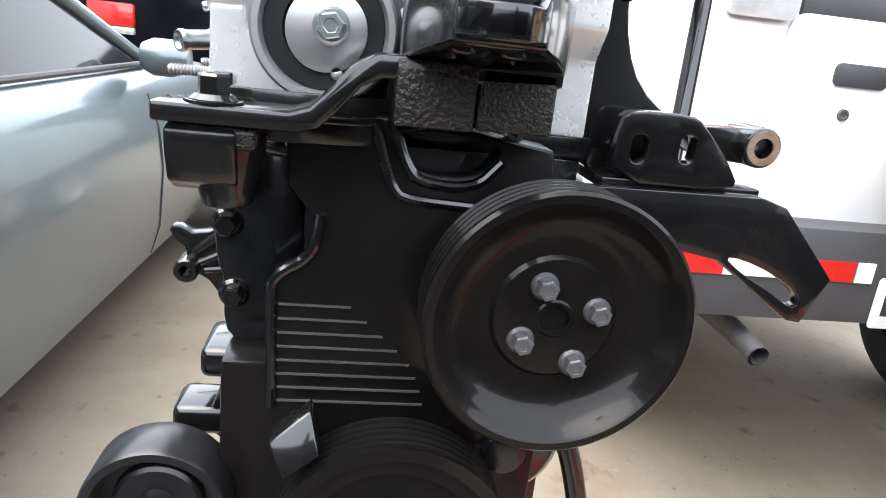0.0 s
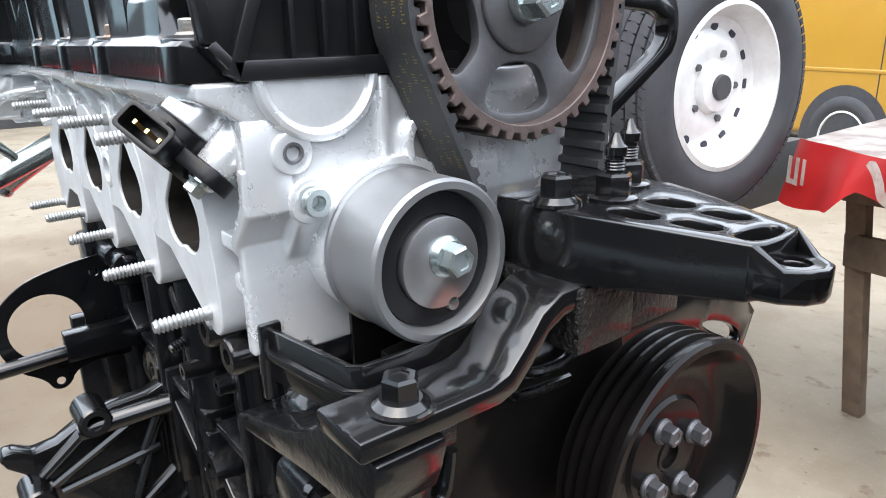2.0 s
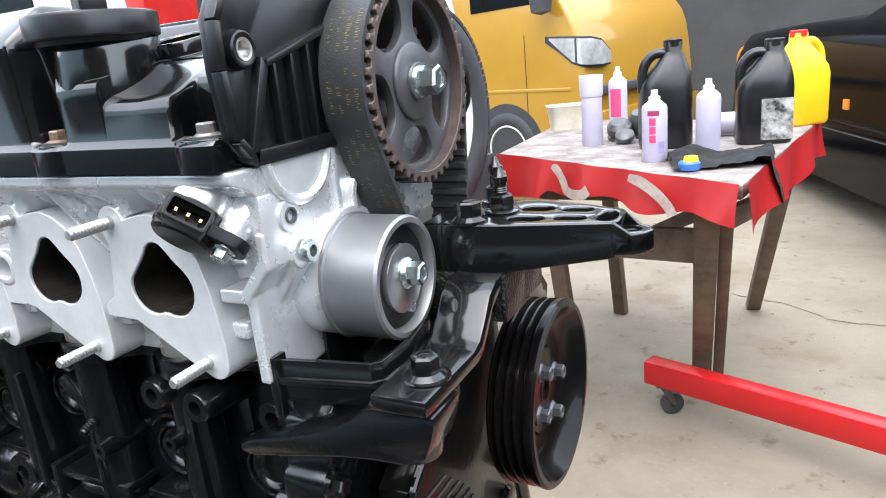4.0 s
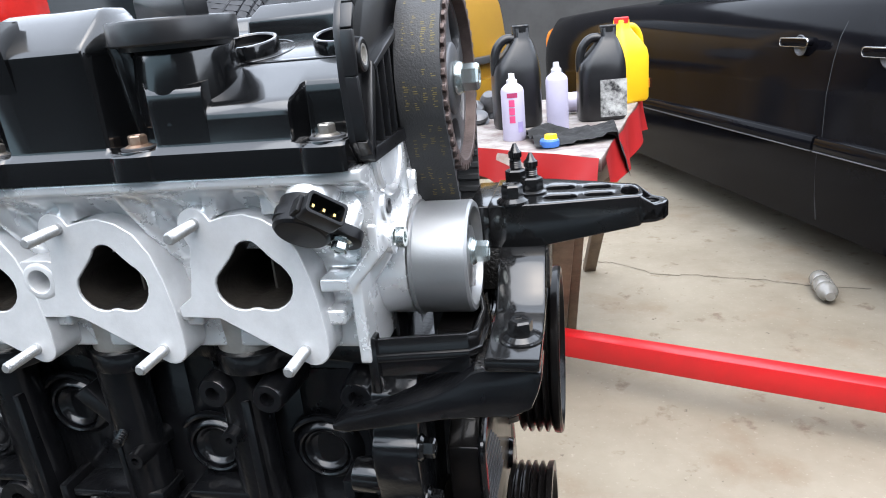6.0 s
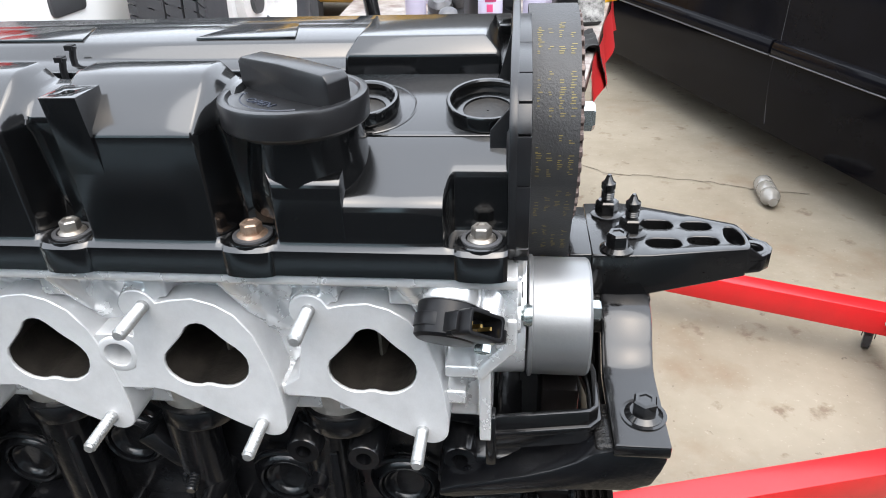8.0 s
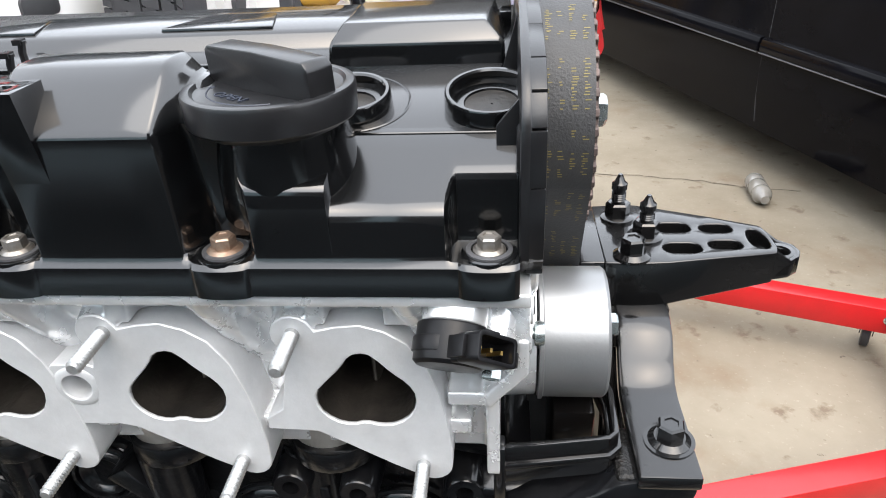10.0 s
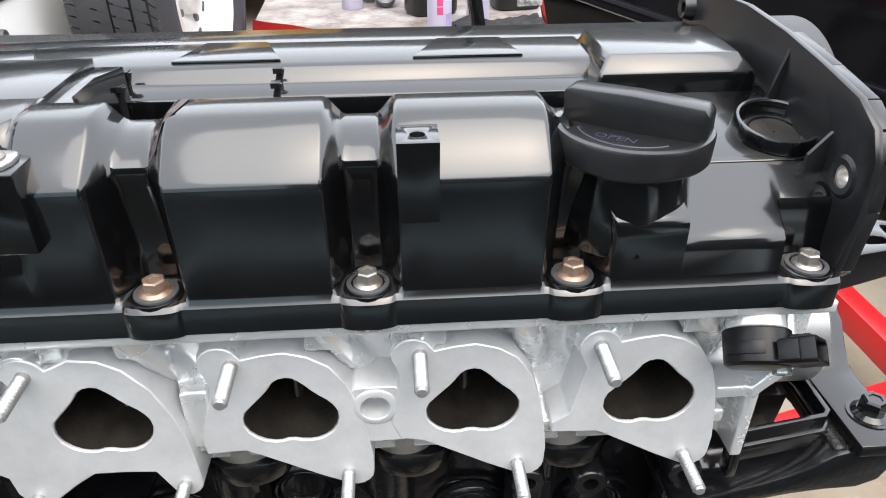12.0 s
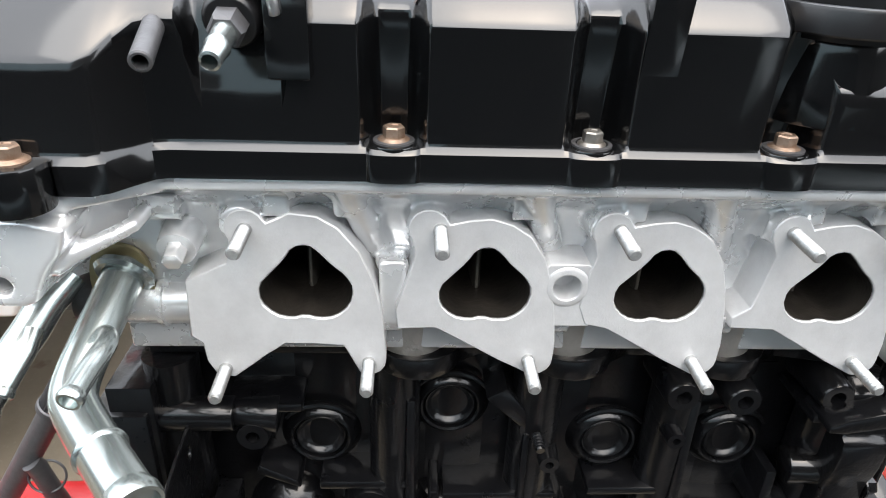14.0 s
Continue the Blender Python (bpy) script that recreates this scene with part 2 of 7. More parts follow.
def plate(bm, outer, holes, axis, a, b):
    """A flat plate of any outline with holes, between a and b along the axis."""
    f = AX[axis]
    loops = [outer, *holes]
    va = [[bm.verts.new(f(u, v, a)) for u, v in lp] for lp in loops]
    vb = [[bm.verts.new(f(u, v, b)) for u, v in lp] for lp in loops]
    es, twin = [], {}
    for la, lb in zip(va, vb):
        n = len(la)
        for i in range(n):
            es.append(bm.edges.new((la[i], la[(i + 1) % n])))
            twin[la[i]] = lb[i]
    got = bmesh.ops.triangle_fill(bm, use_beauty=True, use_dissolve=False, edges=es)
    for g in got["geom"]:
        if isinstance(g, bmesh.types.BMFace):
            bm.faces.new([twin[v] for v in g.verts])
    for la, lb in zip(va, vb):
        n = len(la)
        for i in range(n):
            bm.faces.new((la[i], la[(i + 1) % n], lb[(i + 1) % n], lb[i]))


def prism(bm, outline, axis, a, b):
    f = AX[axis]
    va = [bm.verts.new(f(u, v, a)) for u, v in outline]
    vb = [bm.verts.new(f(u, v, b)) for u, v in outline]
    n = len(va)
    bm.faces.new(va)
    bm.faces.new(vb)
    for i in range(n):
        bm.faces.new((va[i], va[(i + 1) % n], vb[(i + 1) % n], vb[i]))


def toward(origin, way):
    """A pose at origin whose z looks along way."""
    q = Vector(way).to_track_quat("Z", "Y")
    return Matrix.Translation(origin) @ q.to_matrix().to_4x4()


def lathe(bm, prof, m, n=32, caps=False):
    """Turns (radius, height) about the local z of m."""
    rings = []
    for r, h in prof:
        if r < 1e-6:
            rings.append([bm.verts.new(m @ Vector((0, 0, h)))])
        else:
            rings.append([bm.verts.new(m @ Vector((r * math.cos(2 * math.pi * k / n), r * math.sin(2 * math.pi * k / n), h))) for k in range(n)])
    for a, b in zip(rings, rings[1:]):
        for k in range(n):
            q = [a[k % len(a)], a[(k + 1) % len(a)], b[(k + 1) % len(b)], b[k % len(b)]]
            q = [v for i, v in enumerate(q) if v not in q[:i]]
            if len(q) > 2:
                bm.faces.new(q)
    if not caps and len(rings) > 2 and len(rings[0]) > 2 and len(rings[-1]) > 2:
        a, b = rings[-1], rings[0]
        for k in range(n):
            bm.faces.new((a[k], a[(k + 1) % n], b[(k + 1) % n], b[k]))
        return
    for ring in (rings[0], rings[-1]) if caps else ():
        if len(ring) > 2:
            bm.faces.new(ring)


def cyl(bm, p, q, r, r2=None, n=24):
    d = Vector(q) - Vector(p)
    lathe(bm, [(r, 0), (r if r2 is None else r2, d.length)], toward(p, d), n, True)


def tube(bm, pts, r, n=12, caps=True):
    pts = [Vector(p) for p in pts]
    rs = r if isinstance(r, (list, tuple)) else [r] * len(pts)
    rings, up = [], None
    for i, p in enumerate(pts):
        d = (pts[min(i + 1, len(pts) - 1)] - pts[max(i - 1, 0)]).normalized()
        if up is None:
            up = d.orthogonal().normalized()
        up = (up - d * up.dot(d)).normalized()
        side = d.cross(up)
        rings.append([bm.verts.new(p + rs[i] * (math.cos(2 * math.pi * k / n) * up + math.sin(2 * math.pi * k / n) * side)) for k in range(n)])
    for a, b in zip(rings, rings[1:]):
        for k in range(n):
            bm.faces.new((a[k], a[(k + 1) % n], b[(k + 1) % n], b[k]))
    if caps:
        bm.faces.new(rings[0])
        bm.faces.new(rings[-1])


def smooth_line(pts, n):
    """More points on a curve through the given ones."""
    out = []
    for i in range(len(pts) - 1):
        a, b, c, d = pts[max(i - 1, 0)], pts[i], pts[i + 1], pts[min(i + 2, len(pts) - 1)]
        for k in range(n):
            t = k / n
            out.append(0.5 * (2 * b + (c - a) * t + (2 * a - 5 * b + 4 * c - d) * t * t + (3 * b - a - 3 * c + d) * t ** 3))
    return out + [pts[-1]]


def grid(bm, rows):
    vs = [[bm.verts.new(p) for p in row] for row in rows]
    for a, b in zip(vs, vs[1:]):
        for i in range(len(a) - 1):
            bm.faces.new((a[i], a[i + 1], b[i + 1], b[i]))
    return vs


def arc(cx, cy, r, a0, a1, n=10, ry=None):
    return [(cx + r * math.cos(radians(a0 + (a1 - a0) * k / n)), cy + (ry or r) * math.sin(radians(a0 + (a1 - a0) * k / n))) for k in range(n + 1)]


def circle(cx, cy, r, n=20, ry=None):
    return arc(cx, cy, r, 0, 360, n, ry)[:-1]


def soft(pts, times=2, closed=True):
    """Rounds an outline by cutting its corners."""
    for _ in range(times):
        out = []
        n = len(pts)
        for i in range(n if closed else n - 1):
            (ax, ay), (bx, by) = pts[i], pts[(i + 1) % n]
            out += [(0.75 * ax + 0.25 * bx, 0.75 * ay + 0.25 * by), (0.25 * ax + 0.75 * bx, 0.25 * ay + 0.75 * by)]
        pts = out if closed else [pts[0], *out, pts[-1]]
    return pts


def rrect(cx, cy, w, h, r, n=4):
    out = []
    for sx, sy, a in ((1, 1, 0), (-1, 1, 90), (-1, -1, 180), (1, -1, 270)):
        out += arc(cx + sx * (w / 2 - r), cy + sy * (h / 2 - r), r, a, a + 90, n)
    return out


def strip(bm, pts, t, z0, z1):
    """An upright wall of thickness t along a line of (x, y)."""
    p = [Vector(q) for q in pts]
    left, right = [], []
    for i, q in enumerate(p):
        d = (p[min(i + 1, len(p) - 1)] - p[max(i - 1, 0)]).normalized()
        n = Vector((-d.y, d.x)) * t / 2
        left.append(q + n)
        right.append(q - n)
    prism(bm, [(v.x, v.y) for v in left + right[::-1]], "z", z0, z1)


def sstep(a, b, x):
    t = min(1, max(0, (x - a) / (b - a)))
    return t * t * (3 - 2 * t)


def lerp(a, b, t):
    return [x + (y - x) * t for x, y in zip(a, b)]


def hex_bolt_mesh(name, r, h, material, flange=1.45, socket=0.0):
    """Flanged hex bolt head standing on z = 0."""
    bm = BM()
    lathe(bm, [(0, 0), (r * flange, 0), (r * flange, h * 0.12), (r * 1.1, h * 0.3), (0, h * 0.3)], Matrix.Identity(4), 24)
    lathe(bm, [(0, h * 0.2), (r, h * 0.2), (r, h * 0.9), (r * 0.86, h), (r * 0.55, h), (r * 0.5, h * 0.94), (0, h * 0.94)], Matrix.Identity(4), 6)
    return mesh_of(name, bm, material, 0.0, angle=30)


def stud_mesh(name, r, length, material, plain=0.28):
    """Threaded stud along z from 0."""
    bm = BM()
    prof = [(0, 0), (r, 0), (r, length * plain)]
    pitch = r * 0.55
    h = length * plain
    while h < length - r:
        prof += [(r * 0.74, h + pitch * 0.5), (r, h + pitch)]
        h += pitch
    prof += [(r * 0.8, length - r * 0.35), (r * 0.7, length), (0, length)]
    lathe(bm, prof, Matrix.Identity(4), 16)
    return mesh_of(name, bm, material, angle=25)


# ---- the engine ----
PORTS = [0.0, -0.084, -0.168, -0.252]
ZP = 0.96
CBOLT = [0.055, -0.044, -0.127, -0.210]
engine = thing("engine", (-0.14, 0.11, 0.6), "rebuilt car engine with silver head and black painted block", "engine")


def port_outline(x, n=1):
    """Heart-shaped intake port."""
    p = [(0, 0), (-0.006, -0.002), (-0.014, 0), (-0.0205, 0.007), (-0.0205, 0.016), (-0.015, 0.022), (-0.008, 0.0295), (-0.004, 0.036),
         (0.003, 0.0375), (0.008, 0.0335), (0.013, 0.0275), (0.020, 0.0215), (0.0235, 0.0145), (0.0215, 0.005), (0.0145, -0.001), (0.007, -0.002)]
    return [(x + u, ZP + v) for u, v in soft(p, n)]


def flange_outline(i):
    x = PORTS[i]
    if i < 3:
        p = arc(-0.026, 0.046, 0.0095, 215, 45, 8)
        p += [(-0.0165, 0.0485), (-0.008, 0.0505), (0.002, 0.0515), (0.012, 0.0485), (0.021, 0.0425), (0.0285, 0.031), (0.033, 0.016), (0.0355, 0.002), (0.0375, -0.015)]
        p += arc(0.0285, -0.0255, 0.0088, 0, -110, 5)
        p += [(0.010, -0.0255), (-0.010, -0.0135), (-0.022, -0.0065), (-0.0445, -0.0055), (-0.0445, 0.0005), (-0.0365, 0.006), (-0.0345, 0.015), (-0.0325, 0.026), (-0.031, 0.034)]
        if i == 1:
            p[-7:] = [(-0.022, -0.0065), (-0.033, -0.004), (-0.037, 0.006), (-0.034, 0.026), (-0.0325, 0.03), (-0.032, 0.034)]
        if i == 2:
            p[-7:] = [(-0.022, -0.0065), (-0.040, -0.0075), (-0.041, 0.004), (-0.036, 0.018), (-0.033, 0.028), (-0.032, 0.034)]
    else:
        p = arc(-0.024, 0.045, 0.0095, 215, 45, 8)
        p += [(-0.0145, 0.048), (-0.004, 0.053), (0.008, 0.0515), (0.017, 0.046), (0.0265, 0.034), (0.033, 0.018), (0.0365, 0.003), (0.038, -0.016)]
        p += arc(0.030, -0.0265, 0.0085, 0, -120, 5)
        p += [(0.018, -0.0175), (0.004, -0.0165), (-0.010, -0.0165), (-0.020, -0.0235), (-0.031, -0.0325), (-0.036, -0.0365)]
        p += [(-0.0445, -0.035), (-0.0485, -0.027), (-0.0495, -0.0165), (-0.0545, -0.0125), (-0.0535, 0.018), (-0.034, 0.0275), (-0.032, 0.036)]
    return [(x + u, ZP + v) for u, v in p]


# cylinder head
bm = BM()
END = [(-0.345, 0.926), (0.0585, 0.926), (0.0585, 0.962), (0.071, 0.979), (0.071, 1.024), (-0.345, 1.024)]
plate(bm, END, [[(x + (u - x) * 1.07, ZP + 0.004 + (v - ZP - 0.004) * 1.07) for u, v in port_outline(x)] for x in PORTS], "y", 0.0215, 0.08)
prism(bm, END, "y", 0.08, 0.205)
box(bm, -0.345, 0.0585, 0.046, 0.205, 0.9216, 0.927)
box(bm, 0.040, 0.0585, 0.030, 0.100, 0.9216, 0.935)
prism(bm, [(-0.0105, 1.0332), (-0.0105, 1.0275), (-0.002, 1.024), (0.0135, 1.012), (0.020, 0.996), (0.022, 0.985), (0.06, 0.985), (0.06, 1.0332)], "x", -0.318, 0.0705)
box(bm, -0.318, 0.0705, 0.06, 0.207, 1.022, 1.0332)
# flared rear end of the head
prism(bm, [(-0.395, 0.21), (-0.395, -0.030), (-0.352, -0.034), (-0.335, -0.030), (-0.326, -0.024), (-0.306, -0.0105), (-0.306, 0.21)], "z", 1.0255, 1.0332)
prism(bm, [(-0.395, 0.21), (-0.395, -0.020), (-0.350, -0.024), (-0.336, -0.016), (-0.322, 0.004), (-0.306, 0.006), (-0.306, 0.21)], "z", 1.006, 1.0256)
prism(bm, [(-0.395, 0.21), (-0.395, -0.012), (-0.353, -0.016), (-0.347, 0.034), (-0.318, 0.034), (-0.318, 0.21)], "z", 0.985, 1.0061)
# webs, bosses, ribs and lugs that flow into the casting
def moulded(fn):
    fn(bm)


# webs at the timing end
moulded(lambda b: box(b, 0.036, 0.058, 0.004, 0.03, 0.9665, 0.9735))
moulded(lambda b: box(b, 0.0525, 0.0585, 0.004, 0.03, 0.925, 0.970))
moulded(lambda b: prism(b, [(0.054, 0.967), (0.0705, 0.985), (0.0705, 1.003), (0.0655, 1.003), (0.0655, 0.990), (0.052, 0.9735)], "y", 0.002, 0.03))
# bosses and ribs between the ports
for x, r in ((-0.128, 0.0105), (-0.2095, 0.0072), (-0.0435, 0.0080), (0.034, 0.009), (-0.297, 0.0085)):
    moulded(lambda b: lathe(b, [(r * 1.5, -0.004), (r * 1.15, 0.004), (r, 0.020), (r * 0.9, 0.0437), (0, 0.0437)], toward((x, 0.016, 0.985), (0, -0.275, 0.96)), 20))
for x in PORTS:
    moulded(lambda b: lathe(b, [(0.0150, 0), (0.0118, 0.006), (0.0102, 0.018), (0.0095, 0.0255), (0, 0.0255)], toward((x - 0.026, 0.026, 1.006), (0, -1, 0)), 20))
    moulded(lambda b: lathe(b, [(0.0165, -0.006), (0.0120, 0.004), (0.0105, 0.018), (0.0080, 0.030), (0.004, 0.0365), (0, 0.0375)], toward((x + 0.012, 0.024, 1.002), (-0.21, -0.69, 0.69)), 22))
    moulded(lambda b: tube(b, [(x + 0.034, 0.026, 0.985), (x + 0.028, 0.012, 1.004), (x + 0.023, 0.003, 1.020), (x + 0.021, 0.0, 1.028)], [0.0085, 0.0068, 0.0060, 0.0065], 14))
    moulded(lambda b: box(b, x + 0.033, x + 0.046, 0.008, 0.024, 0.9455, 0.9545))
moulded(lambda b: box(b, -0.2105 - 0.0065, -0.2105 + 0.0065, 0.006, 0.026, 0.9505, 0.985))
moulded(lambda b: box(b, -0.0545, -0.0435, 0.0045, 0.024, 0.950, 0.9575))
# small cast pads along the top edge
for x, w in ((-0.262, 0.012), (-0.232, 0.008), (-0.152, 0.009), (-0.100, 0.010), (-0.016, 0.008), (0.018, 0.012)):
    moulded(lambda b: box(b, x - w / 2, x + w / 2, 0.0015, 0.02, 1.010, 1.0215))
# lugs and ribs at the rear end
moulded(lambda b: box(b, -0.352, -0.338, -0.004, 0.03, 1.0, 1.012))
moulded(lambda b: plate(b, soft([(-0.394, 1.0262), (-0.394, 1.004), (-0.382, 0.9935), (-0.366, 0.9885), (-0.350, 0.9885), (-0.3465, 0.997), (-0.342, 1.006), (-0.336, 1.012), (-0.332, 1.0262)], 1), [circle(-0.3616, 0.9975, 0.0042, 18)], "y", -0.0405, -0.010))
moulded(lambda b: tube(b, [(-0.3460, -0.031, 1.0015), (-0.3380, -0.026, 1.0055), (-0.326, -0.018, 1.0095), (-0.3195, -0.0115, 1.0115), (-0.316, 0.010, 1.015)], [0.0050, 0.0040, 0.0036, 0.0036, 0.0034], 14))
moulded(lambda b: tube(b, [(-0.378, -0.040, 1.010), (-0.360, -0.034, 1.016), (-0.345, -0.026, 1.020)], [0.0060, 0.0055, 0.005], 14))
moulded(lambda b: tube(b, [(-0.340, -0.020, 1.014), (-0.338, -0.010, 1.017), (-0.335, -0.004, 1.024)], [0.0030, 0.0028, 0.003], 10))
raw = new("raw_casting", mesh_of("raw_casting", bm, ALU))
blend = raw.modifiers.new("remesh", "REMESH")
blend.mode, blend.voxel_size, blend.use_smooth_shade = "VOXEL", 0.0011, True
blend = raw.modifiers.new("smooth", "SMOOTH")
blend.factor, blend.iterations = 0.5, 6
bpy.context.view_layer.update()
head_mesh = bpy.data.meshes.new_from_object(raw.evaluated_get(bpy.context.evaluated_depsgraph_get()))
bpy.data.objects.remove(raw)
head = new("cylinder_head", head_mesh)
put(head, engine)
tagged(head, "silver painted cast aluminium cylinder head")


def casting(name, fn, bevel=0.0012):
    bm = BM()
    fn(bm)
    part(name, bm, ALU, head, "", bevel, 2)


# front-end bosses
for y, z, r in ((0.022, 1.007, 0.0085), (0.028, 0.988, 0.0095)):
    casting("bolt_boss", lambda b: lathe(b, [(r * 1.25, 0), (r, 0.008), (r * 0.95, 0.0125), (r * 0.45, 0.0125), (r * 0.42, 0.004), (0, 0.004)], toward((0.06, y, z), (1, 0, 0)), 24), 0.0006)
casting("end_pad", lambda b: box(b, 0.0605, 0.0708, 0.0035, 0.03, 0.985, 1.02))
casting("tensioner_seat", lambda b: cyl(b, (0.05, 0.066, 0.966), (0.0755, 0.066, 0.966), 0.036, 0.035, 48))
casting("upright_rib", lambda b: box(b, 0.06, 0.0735, 0.060, 0.0645, 0.998, 1.033))
casting("seal_ring", lambda b: lathe(b, [(0.010, 0), (0.0165, 0), (0.0165, 0.006), (0.013, 0.0065), (0.0125, 0.002), (0.010, 0.002)], toward((0.0695, 0.087, 1.004), (1, 0, 0)), 36), 0.0005)
casting("cam_bore_rib", lambda b: tube(b, [(0.0715, y, z) for y, z in arc(0.0345, 1.036, 0.0235, 180, 360, 24)], 0.0028, 10), 0)
# water neck tube and lugs at the rear
casting("water_neck", lambda b: (cyl(b, (-0.358, 0.0255, 0.953), (-0.30, 0.0255, 0.953), 0.0125, n=28), box(b, -0.374, -0.320, 0.036, 0.10, 0.938, 0.995), lathe(b, [(0.0125, 0), (0.0142, 0.0005), (0.0142, 0.003), (0.0125, 0.0035)], toward((-0.3265, 0.0255, 0.953), (1, 0, 0)), 28)), 0.0)
bm = BM()
lathe(bm, [(0.0112, -0.002), (0.0128, 0.0), (0.0130, 0.006), (0.0118, 0.009), (0, 0.0095)], toward((-0.3575, 0.0255, 0.953), (-1, 0, 0)), 28)
part("neck_cap", bm, RUBBER, head, "black rubber cap on the water neck")
casting("label_pad", lambda b: prism(b, [(-0.327, 0.0035), (-0.304, -0.0035), (-0.304, 0.012), (-0.327, 0.016)], "z", 1.0125, 1.0205), 0.0012)
casting("plug_boss", lambda b: (cyl(b, (-0.309, 0.026, 0.996), (-0.309, 0.005, 0.9915), 0.0112, 0.0090, 20), cyl(b, (-0.309, 0.007, 0.992), (-0.309, -0.003, 0.989), 0.0054, 0.0050, 6)), 0.0008)

for i in range(4):
    bm = BM()
    plate(bm, flange_outline(i), [port_outline(PORTS[i])], "y", 0.0, 0.0225)
    part("intake_flange", bm, ALU_FACE, head, "scraped flat intake port face", 0.0006, 1)
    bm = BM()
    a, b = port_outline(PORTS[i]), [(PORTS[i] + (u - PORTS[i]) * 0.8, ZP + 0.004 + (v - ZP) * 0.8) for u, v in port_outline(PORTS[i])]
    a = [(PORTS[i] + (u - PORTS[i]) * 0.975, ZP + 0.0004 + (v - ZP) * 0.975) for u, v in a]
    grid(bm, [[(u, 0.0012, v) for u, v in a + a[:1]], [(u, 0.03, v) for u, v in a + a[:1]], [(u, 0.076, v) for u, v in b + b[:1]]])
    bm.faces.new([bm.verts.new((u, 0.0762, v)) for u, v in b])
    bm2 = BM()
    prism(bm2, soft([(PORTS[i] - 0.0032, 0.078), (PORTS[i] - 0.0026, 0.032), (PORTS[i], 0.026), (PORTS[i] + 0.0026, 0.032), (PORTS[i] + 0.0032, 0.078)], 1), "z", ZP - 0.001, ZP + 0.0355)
    part("port_wall", bm, PORT, head, "dark intake port bore")
    part("port_divider", bm2, PORTDIV, head, "cast divider inside the port, lighter than the bore")
bm = BM()
lathe(bm, [(0.0068, 0), (0.0112, 0), (0.0112, 0.0225), (0.0092, 0.0235), (0.0068, 0.0235), (0.0064, 0.010), (0, 0.010)], toward((-0.128, 0.0232, ZP + 0.0165), (0, -1, 0)), 28)
plate(bm, [(-0.141, 0.9545), (-0.115, 0.9545), (-0.1125, 0.965), (-0.114, 0.985), (-0.119, 0.9885), (-0.137, 0.9885), (-0.142, 0.982)], [circle(-0.128, ZP + 0.0165, 0.0095, 24)], "y", 0.0006, 0.022)
part("blanked_boss", bm, ALU_FACE, head, "", 0.0004, 1)

STUD = stud_mesh("stud", 0.0033, 0.030, STUDM)
for x, z in [(0.024, 0.935), (-0.060, 0.935), (-0.143, 0.935), (-0.222, 0.933), (-0.292, 0.929), (-0.026, 1.007), (-0.107, 1.007), (-0.189, 1.006), (-0.276, 1.005)]:
    inst("stud", STUD, toward((x, 0.006, z), (0, -1, -0.02)), head, "threaded zinc stud")

bm = BM()
lathe(bm, [(0.0026, 0), (0.0026, 0.0015), (0.0055, 0.0018), (0.0058, 0.004), (0.0052, 0.006), (0.003, 0.006), (0.0026, 0.002)], toward((0.072, 0.028, 0.988), (1, 0, 0)), 24)
part("socket_plug", bm, ZINC, head)
bm = BM()
lathe(bm, [(0.0030, -0.006), (0.0030, 0.0006), (0.0040, 0.0008), (0.0040, -0.001)], toward((0.0725, 0.022, 1.007), (1, 0, 0)), 20)
part("threaded_hole", bm, GREYSTEEL, head)
bm = BM()
lathe(bm, [(0, 0), (0.0125, 0), (0.0125, 0.0012), (0.004, 0.0022), (0, 0.0022)], toward((0.070, 0.087, 1.004), (1, 0, 0)), 24)
part("core_plug", bm, TAN, head, "dull core plug")
bm = BM()
prism(bm, arc(0.0345, 1.036, 0.021, 180, 360, 16), "x", 0.066, 0.0722)
part("cam_end_seal", bm, ALU_FACE, head, "half-moon camshaft end seal", 0.0006)
COLUMNS = (-0.2005, -0.1155, -0.0295)
for x in COLUMNS:
    for dx, y, r in ((0, 0.0405, 0.0195), (0.019, 0.042, 0.011)):
        bm = BM()
        cyl(bm, (x + dx, y, 0.9215), (x + dx, y - 0.003, 0.957), r, r * 0.9, 32)
        part("bolt_column", bm, TAN, head, "bare tan-tinged casting column", 0.0006, 1)

# head gasket step and block
bm = BM()
deck = [(-0.345, 0.040)]
for x in COLUMNS:
    deck += [(x - 0.036, 0.040), *arc(x + 0.003, 0.0405, 0.0245, 200, 340, 10), (x + 0.038, 0.040)]
plate(bm, deck + [(0.055, 0.030), (0.0575, 0.034), (0.0575, 0.21), (-0.345, 0.21)], [], "z", 0.909, 0.9215)
box(bm, -0.345, 0.0575, 0.056, 0.205, 0.62, 0.9087)
box(bm, 0.05, 0.075, 0.056, 0.205, 0.62, 0.895)
block = part("cylinder_block", bm, CAST, engine, "black painted cast iron cylinder block", 0.0022, 2)
bm = BM()
box(bm, -0.35, 0.08, 0.03, 0.215, 0.56, 0.63)
part("block_skirt", bm, CAST, block, "", 0.003)
for x in (-0.335, -0.2520 + 0.042, -0.126, -0.042, 0.052):
    bm = BM()
    cyl(bm, (x, 0.048, 0.66), (x, 0.042, 0.897 if x > 0.04 else 0.9088), 0.0150, 0.0150, 24)
    part("bolt_column", bm, CAST, block)
PLUGS = ((0.0025, 0.8355), (-0.0763, 0.8355), (-0.1766, 0.8634), (-0.2555, 0.839))
